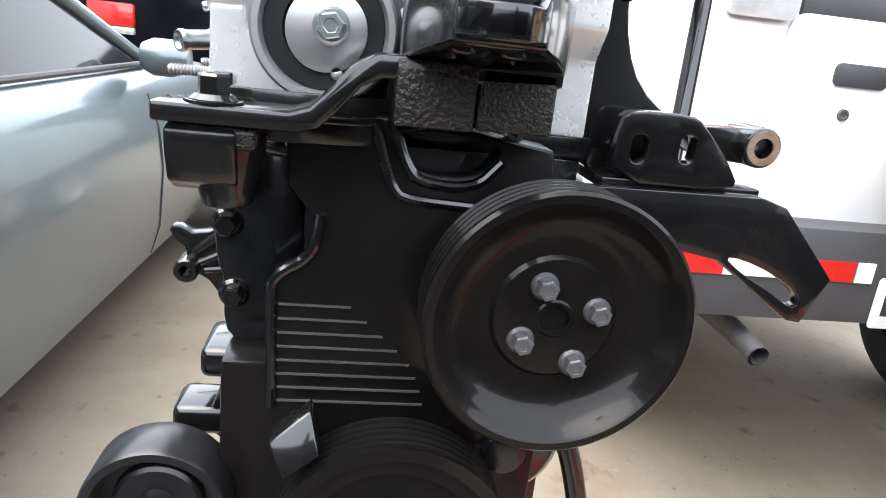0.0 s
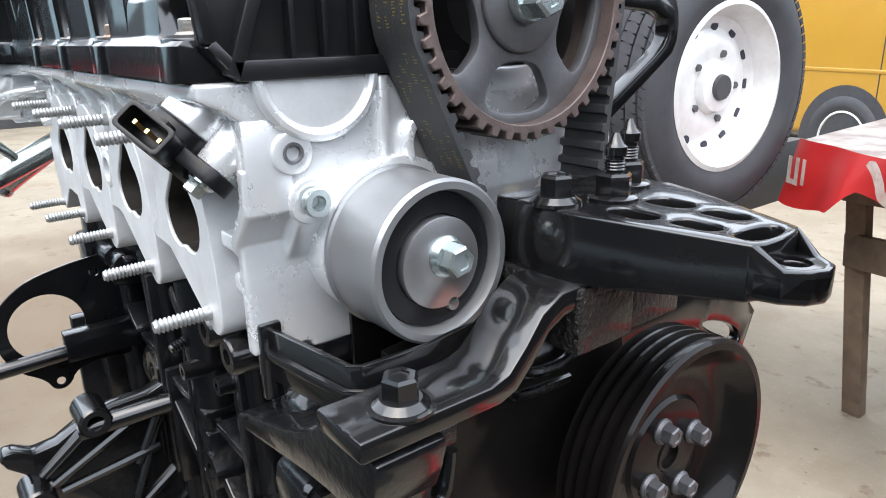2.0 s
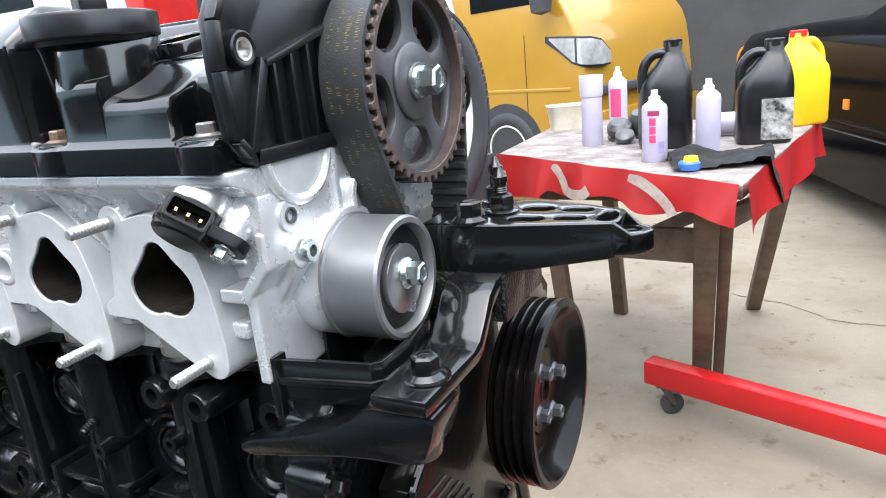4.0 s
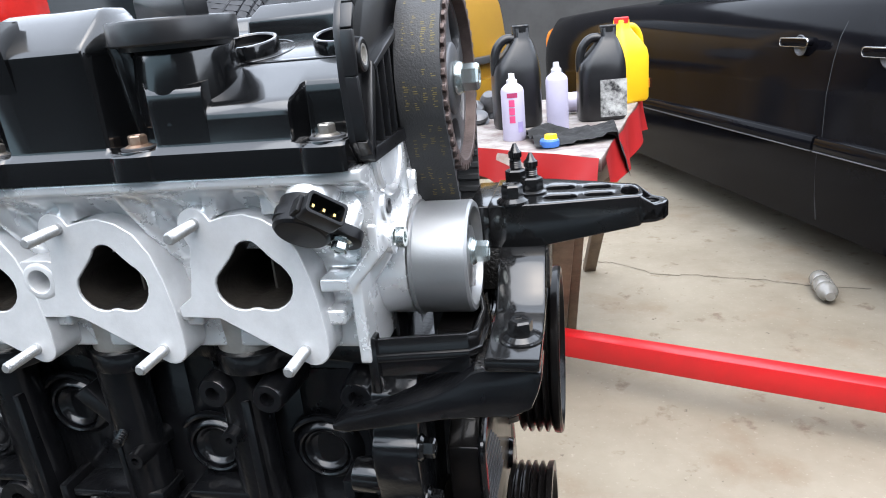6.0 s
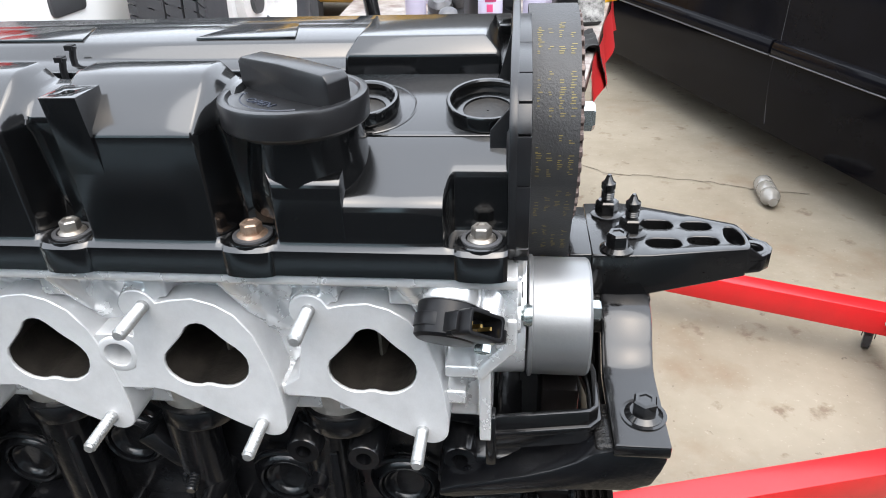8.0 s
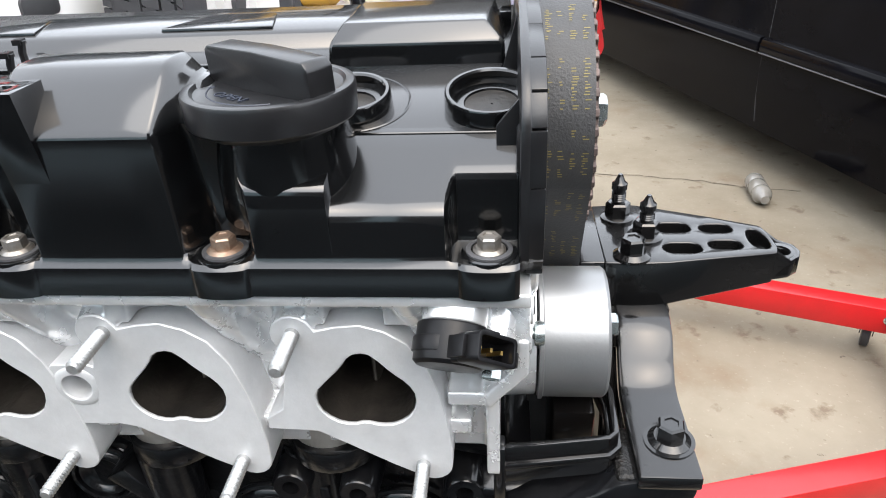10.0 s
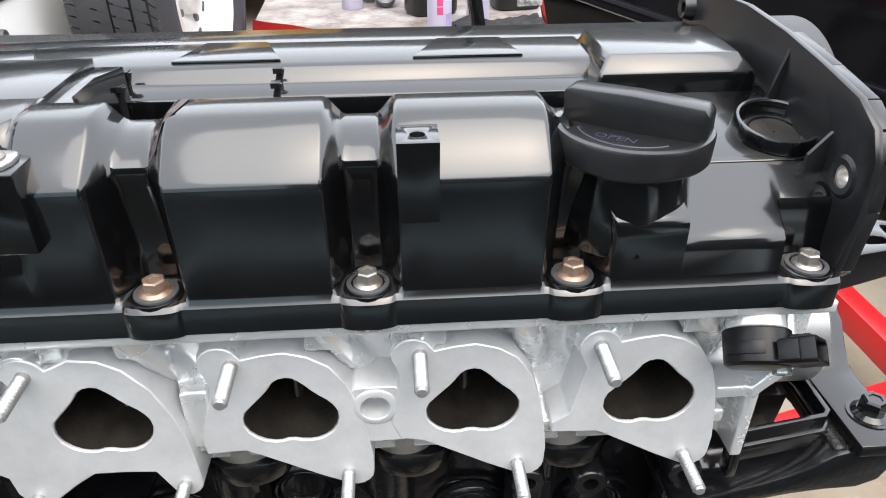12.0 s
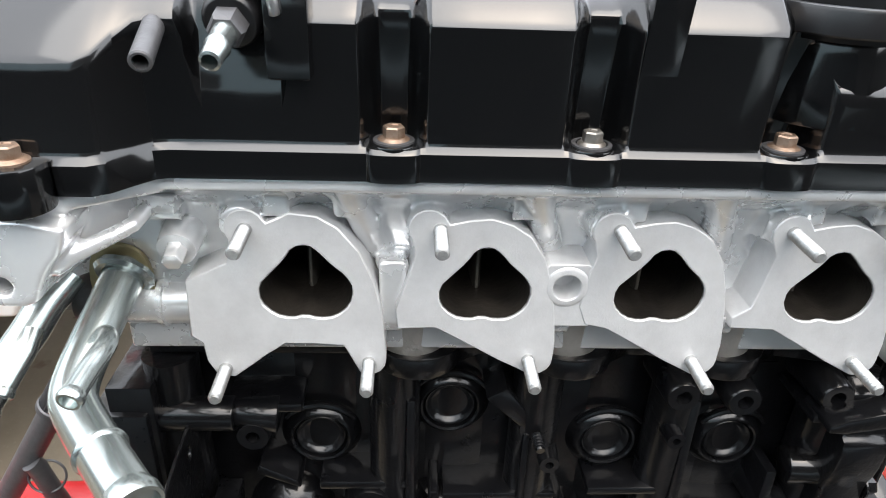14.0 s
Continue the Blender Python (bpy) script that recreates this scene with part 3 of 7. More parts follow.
for x, z in PLUGS:
    bm = BM()
    cyl(bm, (x + 0.003, 0.138, 0.66), (x + 0.004, 0.138, 0.8935 if x > -0.01 else 0.9086), 0.084, 0.084, 64)
    part("cylinder_wall", bm, CAST, block)
    bm = BM()
    lathe(bm, [(0.0135, 0), (0.0265, 0.0), (0.0225, 0.0055), (0.0195, 0.0092), (0.0178, 0.0100), (0.0166, 0.0092), (0.0156, 0.004), (0, 0.001)], toward((x, 0.0585, z), (0, -1, 0)), 40)
    part("plug_boss", bm, CAST, block)
    # curved casting brow over each plug
    bm = BM()
    tube(bm, [(x + 0.0255 * math.cos(radians(q)), 0.0500, z + 0.0255 * math.sin(radians(q))) for q in range(35, 150, 9)], [0.0014 + 0.0011 * math.sin(radians((q - 35) * 1.55)) for q in range(35, 150, 9)], 8)
    part("casting_brow", bm, CAST, block)
for x, z, y in ((-0.0489, 0.8959, 0.018), (-0.0138, 0.8935, 0.017), (0.0406, 0.8945, 0.019)):
    bm = BM()
    lathe(bm, [(0.0125, 0), (0.0100, 0.040), (0.0088, 0.0415), (0.0045, 0.0415), (0.0038, 0.034), (0, 0.034)], toward((x, y + 0.0415, z), (0, -1, 0)), 24)
    part("threaded_boss", bm, CAST, block)
# bosses, pads and ribs on the intake side
for x, y, z, r, l in ((-0.1285, 0.03, 0.8625, 0.009, 0.03), (-0.29, 0.024, 0.862, 0.010, 0.03), (-0.225, 0.028, 0.80, 0.016, 0.03), (-0.10, 0.026, 0.775, 0.014, 0.03), (0.03, 0.024, 0.80, 0.012, 0.03), (-0.02, 0.024, 0.76, 0.018, 0.03), (-0.118, 0.022, 0.842, 0.0065, 0.02), (-0.046, 0.020, 0.862, 0.006, 0.02)):
    l += 0.014
    bm = BM()
    lathe(bm, [(r * 1.2, 0), (r, l * 0.8), (r * 0.9, l), (r * 0.4, l), (r * 0.35, l * 0.75), (0, l * 0.75)], toward((x, y + l, z), (0, -1, 0)), 18)
    part("boss", bm, CAST, block)
for x, z0, z1, w in ((-0.232, 0.70, 0.80, 0.010), (-0.200, 0.72, 0.885, 0.006), (-0.185, 0.72, 0.815, 0.007), (-0.132, 0.70, 0.86, 0.005), (-0.105, 0.70, 0.80, 0.008), (-0.035, 0.70, 0.885, 0.007), (0.024, 0.70, 0.83, 0.008)):
    bm = BM()
    prism(bm, [(x - w / 2, z0), (x + w / 2 + 0.001, z0), (x + w / 2 - 0.001, z1), (x - w / 2, z1)], "y", 0.028, 0.066)
    part("rib", bm, CAST, block, "", 0.0015)
for x0, x1, z in ((-0.305, -0.262, 0.878), (-0.255, -0.20, 0.818), (-0.18, -0.11, 0.808), (-0.09, -0.04, 0.812), (-0.03, 0.05, 0.79), (0.028, 0.057, 0.882)):
    bm = BM()
    box(bm, x0, x1, 0.016 if z == 0.882 else 0.030, 0.066, z - 0.003, z + 0.003)
    part("ledge", bm, CAST, block, "", 0.0015)
for q in ([(-0.11, 0.79), (-0.035, 0.74), (-0.035, 0.73), (-0.115, 0.78)], [(-0.20, 0.80), (-0.12, 0.755), (-0.12, 0.745), (-0.205, 0.79)], [(-0.158, 0.885), (-0.146, 0.892), (-0.128, 0.868), (-0.134, 0.862)], [(-0.29, 0.835), (-0.268, 0.822), (-0.266, 0.816), (-0.292, 0.828)]):
    bm = BM()
    prism(bm, q, "y", 0.030, 0.066)
    part("slanted_rib", bm, CAST, block, "", 0.0015)
for x, z, r in ((-0.276, 0.775, 0.030), (-0.184, 0.772, 0.026), (-0.100, 0.76, 0.022)):
    bm = BM()
    lathe(bm, [(r * math.cos(radians(q)), r * 1.15 * math.sin(radians(q))) for q in range(0, 91, 10)], toward((x, 0.066, z), (0, -0.75, 0.65)), 28)
    part("casting_bulge", bm, CAST, block)
# front end casting with lugs beside the timing cover
bm = BM()
prism(bm, soft([(0.019, 0.905), (0.018, 0.872), (0.010, 0.866), (0.012, 0.842), (0.016, 0.832), (0.016, 0.805), (0.022, 0.798), (0.022, 0.772), (0.010, 0.760), (0.008, 0.735), (0.05, 0.725), (0.06, 0.90)], 1), "x", 0.048, 0.076)
part("front_casting", bm, CAST, block, "", 0.003)
for q in ((0.030, 0.074, 0.003, 0.045, 0.772, 0.790), (0.046, 0.078, -0.011, 0.022, 0.738, 0.756)):
    bm = BM()
    box(bm, *q)
    part("lug", bm, GLOSS, block, "", 0.005, 3)
bm = BM()
cyl(bm, (0.030, 0.031, 0.834), (0.056, 0.029, 0.834), 0.0115, 0.0110, 24)
part("pipe_lug", bm, GLOSS, block, "", 0.0012)
CBM = hex_bolt_mesh("case_bolt", 0.0058, 0.009, GLOSS, 1.4)
for y, z in ((0.0215, 0.8254), (0.0175, 0.864)):
    inst("case_bolt", CBM, toward((0.076, y, z), (1, 0, 0)), block, "black painted bolt")
for x, z in ((-0.1278, 0.8625),):
    inst("stud", stud_mesh("block_stud", 0.0038, 0.026, CAST), toward((x, 0.044, z), (0.1, -1, -0.25)), block)
# ribbed bracket low on the intake side
bm = BM()
prism(bm, soft([(0.052, 0.815), (0.030, 0.790), (-0.020, 0.788), (-0.056, 0.768), (-0.078, 0.780), (-0.084, 0.770), (-0.064, 0.752), (-0.074, 0.740), (-0.068, 0.724), (-0.052, 0.732), (-0.030, 0.702), (-0.010, 0.694), (-0.006, 0.645), (0.045, 0.635)], 1), "x", -0.222, -0.206)
ribbed = part("ribbed_bracket", bm, GLOSS, engine, "black ribbed cast bracket", 0.002)
for q in ([(0.048, 0.808), (0.020, 0.760), (-0.004, 0.70)], [(0.030, 0.786), (0.004, 0.735)], [(-0.020, 0.784), (-0.060, 0.752)], [(0.01, 0.775), (-0.055, 0.742)], [(0.02, 0.745), (-0.050, 0.735)], [(0.03, 0.72), (-0.004, 0.695)], [(0.042, 0.70), (-0.002, 0.655)]):
    bm = BM()
    tube(bm, [(-0.2065, y, z) for y, z in q], [0.0050] + [0.0038] * (len(q) - 1), 10)
    part("rib", bm, GLOSS, ribbed)
for y, z in ((-0.065, 0.737), (-0.022, 0.786)):
    bm = BM()
    lathe(bm, [(0.0115, 0), (0.0115, 0.030), (0.010, 0.032), (0.006, 0.032), (0.0055, 0.02), (0, 0.02)], toward((-0.224, y, z), (1, 0, 0)), 20)
    part("boss", bm, GLOSS, ribbed)
bm = BM()
cyl(bm, (-0.205, -0.032, 0.778), (-0.190, 0.036, 0.786), 0.0075, 0.0075, 16)
part("spacer_tube", bm, GLOSS, ribbed)
PLUGM = mesh_of("core_plug", (lambda b: (lathe(b, [(0, -0.006), (0.0152, -0.006), (0.0155, 0.0006), (0.0148, 0.0013), (0.0136, 0.0008), (0.0122, -0.0012), (0.0104, -0.0026), (0.005, -0.0030), (0, -0.0031)], Matrix.Identity(4), 36), b)[1])(BM()), CAST)
for x, z in PLUGS:
    inst("core_plug", PLUGM, toward((x, 0.0520, z), (0, -1, 0)), block)

# oil pan flange below, sump
bm = BM()
box(bm, -0.34, 0.06, 0.05, 0.19, 0.47, 0.56)
part("sump", bm, CAST, engine, "black oil sump", 0.012, 3)

# ---- valve cover ----
HUMP = [(-0.0125, 1.0335), (-0.0125, 1.0455), (-0.0105, 1.0478), (-0.0098, 1.050), (-0.0112, 1.0905), (-0.0118, 1.0955), (-0.0102, 1.0988), (0.004, 1.1103), (0.0095, 1.1143), (0.0135, 1.1155), (0.028, 1.1155), (0.0305, 1.113), (0.032, 1.076)]
GROOVE = [(-0.0125, 1.0335), (-0.0125, 1.0455), (-0.0105, 1.0472), (0.0075, 1.0475), (0.0085, 1.052), (0.0035, 1.0905), (0.0012, 1.0965), (0.0016, 1.0995), (0.0042, 1.1018), (0.0145, 1.1078), (0.028, 1.108), (0.0305, 1.106), (0.032, 1.076)]
LOW = [(-0.0125, 1.0335), (-0.0125, 1.0455), (-0.0105, 1.0478), (-0.0098, 1.050), (-0.0092, 1.060), (-0.0082, 1.0645), (-0.006, 1.0668), (-0.003, 1.0683), (0.004, 1.0715), (0.012, 1.0755), (0.02, 1.0795), (0.026, 1.0825), (0.032, 1.0838)]
LOWPOCK = [(-0.0125, 1.0335), (-0.0125, 1.0455), (-0.0105, 1.0472), (0.0055, 1.0475), (0.0065, 1.051), (0.007, 1.060), (0.0075, 1.068), (0.008, 1.071), (0.009, 1.0735), (0.012, 1.0755), (0.02, 1.0795), (0.026, 1.0825), (0.032, 1.0838)]
NECK = [(-0.0125, 1.0335), (-0.0125, 1.0455), (-0.0105, 1.0478), (-0.0098, 1.050), (-0.0100, 1.0680), (-0.0098, 1.0725), (-0.0090, 1.0750), (-0.0072, 1.0768), (0.004, 1.0795), (0.012, 1.0820), (0.02, 1.0840), (0.026, 1.0848), (0.032, 1.085)]
WIDE = [(-0.0335, 1.0335), (-0.0335, 1.0455), (-0.0315, 1.0478), (-0.0305, 1.050), (-0.0297, 1.0775), (-0.0292, 1.0815), (-0.0270, 1.0850), (-0.008, 1.1045), (0.002, 1.1120), (0.008, 1.1148), (0.028, 1.1155), (0.0305, 1.1155), (0.034, 1.1155)]
REARHUMP = HUMP[:10] + [(0.028, 1.1155), (0.0305, 1.1155), (0.034, 1.1155)]
POCKET = [(-0.0125, 1.0335), (-0.0125, 1.0455), (-0.0105, 1.0478), (-0.0098, 1.050), (-0.0094, 1.062), (-0.0075, 1.070), (-0.0050, 1.078), (-0.0015, 1.090), (0.0025, 1.103), (0.0050, 1.1095), (0.010, 1.1145), (0.0305, 1.1155), (0.034, 1.1155)]


STRIPX = -0.2030
BROWNSTRIP = mat("dull_brown_strip", (0.045, 0.026, 0.022), 0.4, 0.0, (0.03, 0.018, 0.016), 120, 0.7, 400)


def cover_profile(x):
    if x > -0.0015:
        p = LOW
        k = sstep(0.0395, 0.043, x)
        p = [lerp(a, b, k) for a, b in zip(p, LOWPOCK)]
    elif x > -0.248:
        g = max(sstep(0.0145, 0.0055, abs(x - c)) for c in CBOLT[1:])
        p = [lerp(a, b, sstep(-0.042, -0.036, x)) for a, b in zip(HUMP, NECK)]
        p = [lerp(a, b, g) for a, b in zip(p, [lerp(u, (u[0], min(u[1], 1.09)), sstep(-0.044, -0.038, x)) for u in GROOVE])]
    else:
        g = sstep(-0.248, -0.254, x) * sstep(-0.291, -0.285, x)
        p = [lerp(a, b, g) for a, b in zip(REARHUMP, POCKET)]
        p = [lerp(a, b, sstep(-0.301, -0.323, x)) for a, b in zip(p, WIDE)]
    out = 0.0026 * max(max(0.0, 1 - ((x - c) / 0.0108) ** 2) ** 0.5 for c in CBOLT)
    return [(y - (out if i < 3 else 0), z) for i, (y, z) in enumerate(p)]


xs = {-0.392, 0.066, -0.0016, -0.0014, 0.0395, 0.041, 0.043, -0.2481, -0.2479, -0.250, -0.252, -0.254, -0.270, -0.285, -0.287, -0.289, -0.291, -0.299, -0.305, -0.311, -0.317, -0.323, -0.335, -0.36, -0.042, -0.040, -0.038, -0.036, -0.025, -0.07, -0.10, -0.16, -0.18, -0.23, 0.02}
for c in CBOLT:
    for d in (0.0145, 0.0138, 0.013, 0.012, 0.011, 0.010, 0.009, 0.0078, 0.0067, 0.0055, 0.003):
        xs |= {c - d, c + d}
xs = sorted(x for x in xs if x <= 0.066)
bm = BM()
rows = [[(x, y, z) for y, z in cover_profile(x)] for x in xs]
grid(bm, rows)
for row in (rows[0], rows[-1]):
    bm.faces.new([bm.verts.new(p) for p in row + [(row[0][0], 0.034, 1.0335)]])
# valley, rear hump and solid underside
box(bm, -0.25, 0.0665, 0.031, 0.09, 1.0335, 1.0745)
box(bm, -0.392, 0.0665, 0.085, 0.212, 1.0335, 1.0955)
box(bm, -0.392, -0.25, 0.030, 0.09, 1.0335, 1.1150)
prism(bm, [(0.150, 1.094), (0.150, 1.1030), (0.185, 1.1030), (0.205, 1.094)], "x", -0.39, 0.064)
# sloping floor round the plug wells
prism(bm, [(0.030, 1.05), (0.030, 1.0834), (0.084, 1.0954), (0.084, 1.05)], "x", -0.0185, 0.0664)
# curved end of the valley
prism(bm, [(-0.252, 0.031), (-0.236, 0.031), (-0.243, 0.045), (-0.243, 0.070), (-0.236, 0.086), (-0.252, 0.086)], "z", 1.07, 1.112)
box(bm, -0.392, -0.335, -0.0335, 0.03, 1.0335, 1.0475)
valve_cover = part("valve_cover", bm, COVER, engine, "satin black painted plastic valve cover", 0.0009, 2, 32)
bm = BM()
lathe(bm, [(0, 1.058), (0.0272, 1.058), (0.0268, 1.074), (0.0250, 1.088), (0.0240, 1.096), (0, 1.096)], pose(-0.0208, 0.0172, 0), 64)
part("filler_neck", bm, COVER, valve_cover, "", 0.0009)
# thin strip added for the brown tone of the groove's side wall
bm = BM()
grid(bm, [[(x, cover_profile(x)[i][0] - 0.0003, cover_profile(x)[i][1] + 0.0004) for i, x in ((7, x0), (8, x0 + 0.003), (9, x0 + 0.0065), (10, x0 + 0.0085))] for x0 in (STRIPX, STRIPX + 0.0014, STRIPX + 0.0028)])
part("groove_strip", bm, BROWNSTRIP, valve_cover, "dull brown strip on the groove side")
# cast boss with a threaded hole
bm = BM()
plate(bm, [(-0.1135, -0.0155), (-0.0985, -0.0155), (-0.0985, 0.002), (-0.1135, 0.002)], [circle(-0.106, -0.0075, 0.0028, 12)], "z", 1.072, 1.1128)
for v in bm.verts:
    if v.co.z < 1.09 and v.co.y < -0.01:
        v.co.y = -0.0098
part("threaded_boss", bm, COVER, valve_cover, "", 0.0009)
for x, y in [(c, -0.0035) for c in CBOLT] + [(-0.3478, -0.0365)]:
    bm = BM()
    if x < -0.3:
        cyl(bm, (x, y, 1.0300), (x, y, 1.0482), 0.0125, 0.0120, 32)
        box(bm, x - 0.012, x + 0.012, y, y + 0.012, 1.0335, 1.0478)
    else:
        cyl(bm, (x, y, 1.0335), (x, y, 1.0482), 0.0108, 0.0105, 24)
    part("bolt_seat", bm, COVER, valve_cover, "", 0.0008)

for x, y, r in ((-0.001, 0.047, 0.0162), (0.0555, 0.046, 0.0186)):
    m = toward((x, y, 1.0825 + 0.222 * (y - 0.026)), (0, -0.216, 0.976))
    bm = BM()
    lathe(bm, [(r - 0.0024, -0.003), (r - 0.0024, 0.0062), (r - 0.0018, 0.0070), (r - 0.0006, 0.0070), (r, 0.0062), (r + 0.0004, -0.003)], m, 56)
    bmesh.ops.bisect_plane(bm, geom=[*bm.verts, *bm.edges, *bm.faces], plane_co=(0.0658, 0, 0), plane_no=(1, 0, 0), clear_outer=True)
    part("plug_well_collar", bm, COVER, valve_cover, "raised black collar")
    bm = BM()
    lathe(bm, [(0.0004, 0.0004), (r * 0.58, 0.0004)], m, 40)
    part("plug_well", bm, PORT, valve_cover, "dark brown spark plug well")
    bm = BM()
    lathe(bm, [(r * 0.58, 0.0002), (r * 0.60, 0.0012), (r * 0.74, 0.0018), (r - 0.0022, 0.0008)], m, 40)
    bmesh.ops.bisect_plane(bm, geom=[*bm.verts, *bm.edges, *bm.faces], plane_co=(0.0658, 0, 0), plane_no=(1, 0, 0), clear_outer=True)
    part("well_seat", bm, COVER, valve_cover)
bm = BM()
lathe(bm, [(0.0218, -0.001), (0.0218, 0.0003), (0.0223, 0.0006), (0.0228, 0.0003), (0.0228, -0.001)], toward((0.0, 0.049, 1.0876), (0, -0.216, 0.976)), 64)
part("round_bead", bm, COVER, valve_cover)
bm = BM()
tube(bm, [(0.0, 0.0262, 1.0826), (0.0655, 0.0262, 1.0826)], 0.0005, 6)
part("mould_seam", bm, COVER, valve_cover)

# ignition coil cover along the middle
bm = BM()
prof = [(0.0845, 1.074), (0.0845, 1.0935), (0.0875, 1.0965), (0.098, 1.0985), (0.102, 1.1045), (0.106, 1.1065), (0.140, 1.1075), (0.146, 1.100), (0.146, 1.074)]
prism(bm, prof, "x", -0.372, -0.0145)
coil = part("coil_cover", bm, COVER, valve_cover, "long black ignition coil cover strip", 0.0012, 2)
for q in ([(-0.221, 0.1062), (-0.168, 0.1062), (-0.179, 0.1395), (-0.211, 0.1395)], [(-0.104, 0.1062), (-0.0485, 0.1062), (-0.056, 0.1395), (-0.090, 0.1395)], [(-0.37, 0.1062), (-0.2845, 0.1062), (-0.298, 0.1395), (-0.37, 0.1395)]):
    bm = BM()
    plate(bm, q, [], "z", 1.104, 1.1082)
    part("raised_panel", bm, COVER, valve_cover, "", 0.0010)
# branched cable clip
for dx, dy, h in ((0, 0, 0.012), (-0.006, 0.009, 0.014), (-0.012, 0.018, 0.012)):
    bm = BM()
    box(bm, -0.0022, 0.0022, -0.003, 0.003, 0.0, h)
    box(bm, -0.0055, 0.0055, -0.0016, 0.0016, h * 0.55, h * 0.8)
    bmesh.ops.transform(bm, matrix=pose(-0.318 + dx, 0.045 + dy, 1.1145, 8, -14, 12), verts=bm.verts)
    part("cable_clip", bm, PLASTIC, valve_cover, "", 0.0005, 1)
bm = BM()
v = [bm.verts.new(p) for p in ((-0.020, 0.080, 1.075), (0.062, 0.080, 1.075), (0.062, 0.146, 1.075), (-0.020, 0.146, 1.075), (-0.0165, 0.0805, 1.1040), (0.0605, 0.0805, 1.1040), (0.0605, 0.142, 1.099), (-0.0165, 0.142, 1.099), (-0.0105, 0.0880, 1.1120), (0.0525, 0.0880, 1.1120), (0.056, 0.136, 1.1125), (-0.0105, 0.136, 1.1125))]
for q in ((0, 1, 5, 4), (1, 2, 6, 5), (2, 3, 7, 6), (3, 0, 4, 7), (4, 5, 9, 8), (5, 6, 10, 9), (6, 7, 11, 10), (7, 4, 8, 11), (8, 9, 10, 11), (3, 2, 1, 0)):
    bm.faces.new([v[i] for i in q])
part("coil_cover_end", bm, COVER, valve_cover, "smooth raised black end block", 0.0015, 2, 20)
for x in (-0.168, -0.2385):
    for y, z in ((0.093, 1.1015), (0.082, 1.098)):
        bm = BM()
        tube(bm, [(x, y, z - 0.02), (x, y, z), (x + 0.0015, y, z + 0.006)], 0.0018, 8)
        box(bm, x - 0.002, x + 0.002, y - 0.0025, y + 0.0025, z + 0.004, z + 0.0065)
        part("cable_clip", bm, PLASTIC, valve_cover)
bm = BM()
tube(bm, [(-0.2385, 0.07, 1.07), (-0.2385, 0.07, 1.088), (-0.2385, 0.068, 1.094)], 0.0018, 8)
part("cable_clip", bm, PLASTIC, valve_cover)
bm = BM()
box(bm, -0.235, -0.0175, 0.0830, 0.0850, 1.074, 1.0962)
part("slot_lip", bm, COVER, valve_cover, "", 0.0008)

# rear plate of the timing case, moulded to the cover
bm = BM()
out = [(0.004, 1.034), (-0.0065, 1.045), (-0.0095, 1.075), (-0.0085, 1.096), (-0.002, 1.107), (0.012, 1.1145), (0.040, 1.1195), (0.075, 1.1245), (0.115, 1.1275), (0.15, 1.1265), (0.175, 1.1235), (0.188, 1.117), (0.195, 1.09), (0.195, 1.034)]
plate(bm, out, [circle(0.007, 1.0833, 0.0048, 20)], "x", 0.0658, 0.0695)
back_plate = part("timing_back_plate", bm, PLASTIC, engine, "black plastic timing back plate with a bolt eye", 0.0008, 2)
for q in ([(0.020, 1.0785), (0.0735, 1.0945), (0.0735, 1.091), (0.020, 1.075)], [(0.0, 1.036), (0.0045, 1.034), (0.020, 1.0745), (0.0165, 1.080)], [(0.004, 1.0335), (0.100, 1.0335), (0.100, 1.0405), (0.002, 1.0405)]):
    bm = BM()
    prism(bm, q, "x", 0.068, 0.0747)
    part("rim_web", bm, PLASTIC, back_plate, "", 0.0006)
bm = BM()
rim = [Vector(p) for p in ((0.006, 1.0345), (-0.0045, 1.0460), (-0.0075, 1.075), (-0.0065, 1.095), (-0.0008, 1.1052), (0.012, 1.1123), (0.040, 1.1172), (0.075, 1.1222))]
for a, b in zip(rim, rim[1:]):
    n = Vector((b.y - a.y, a.x - b.x)).normalized() * 0.0019
    prism(bm, [tuple(a - n), tuple(b - n), tuple(b + n), tuple(a + n)], "x", 0.068, 0.0745)
part("raised_rim", bm, PLASTIC, back_plate, "", 0.0005)
for y in (0.024, 0.037, 0.050, 0.063, 0.076):
    bm = BM()
    prism(bm, [(y, 1.038), (y + 0.0022, 1.038), (y + 0.0022, 1.0785 + (y - 0.02) * 0.3), (y, 1.0785 + (y - 0.02) * 0.3)], "x", 0.066, 0.0742)
    part("upright_web", bm, PLASTIC, back_plate, "", 0.0005)
bm = BM()
lathe(bm, [(0.0048, 0), (0.0048, 0.0078), (0.0058, 0.0084), (0.0070, 0.0084), (0.0078, 0.0078), (0.0095, 0.0)], toward((0.066, 0.007, 1.0833), (1, 0, 0)), 28)
lathe(bm, [(0.0048, 0), (0.0048, 0.0008), (0.0075, 0.0012), (0.0095, 0.0)], toward((0.066, 0.007, 1.0833), (-1, 0, 0)), 28)
part("bolt_eye", bm, PLASTIC, back_plate)
bm = BM()
lathe(bm, [(0.003, 0), (0.003, 0.005), (0.006, 0.006), (0.008, 0.0)], toward((0.066, 0.182, 1.112), (-1, 0, 0)), 24)
part("bolt_eye", bm, PLASTIC, back_plate)
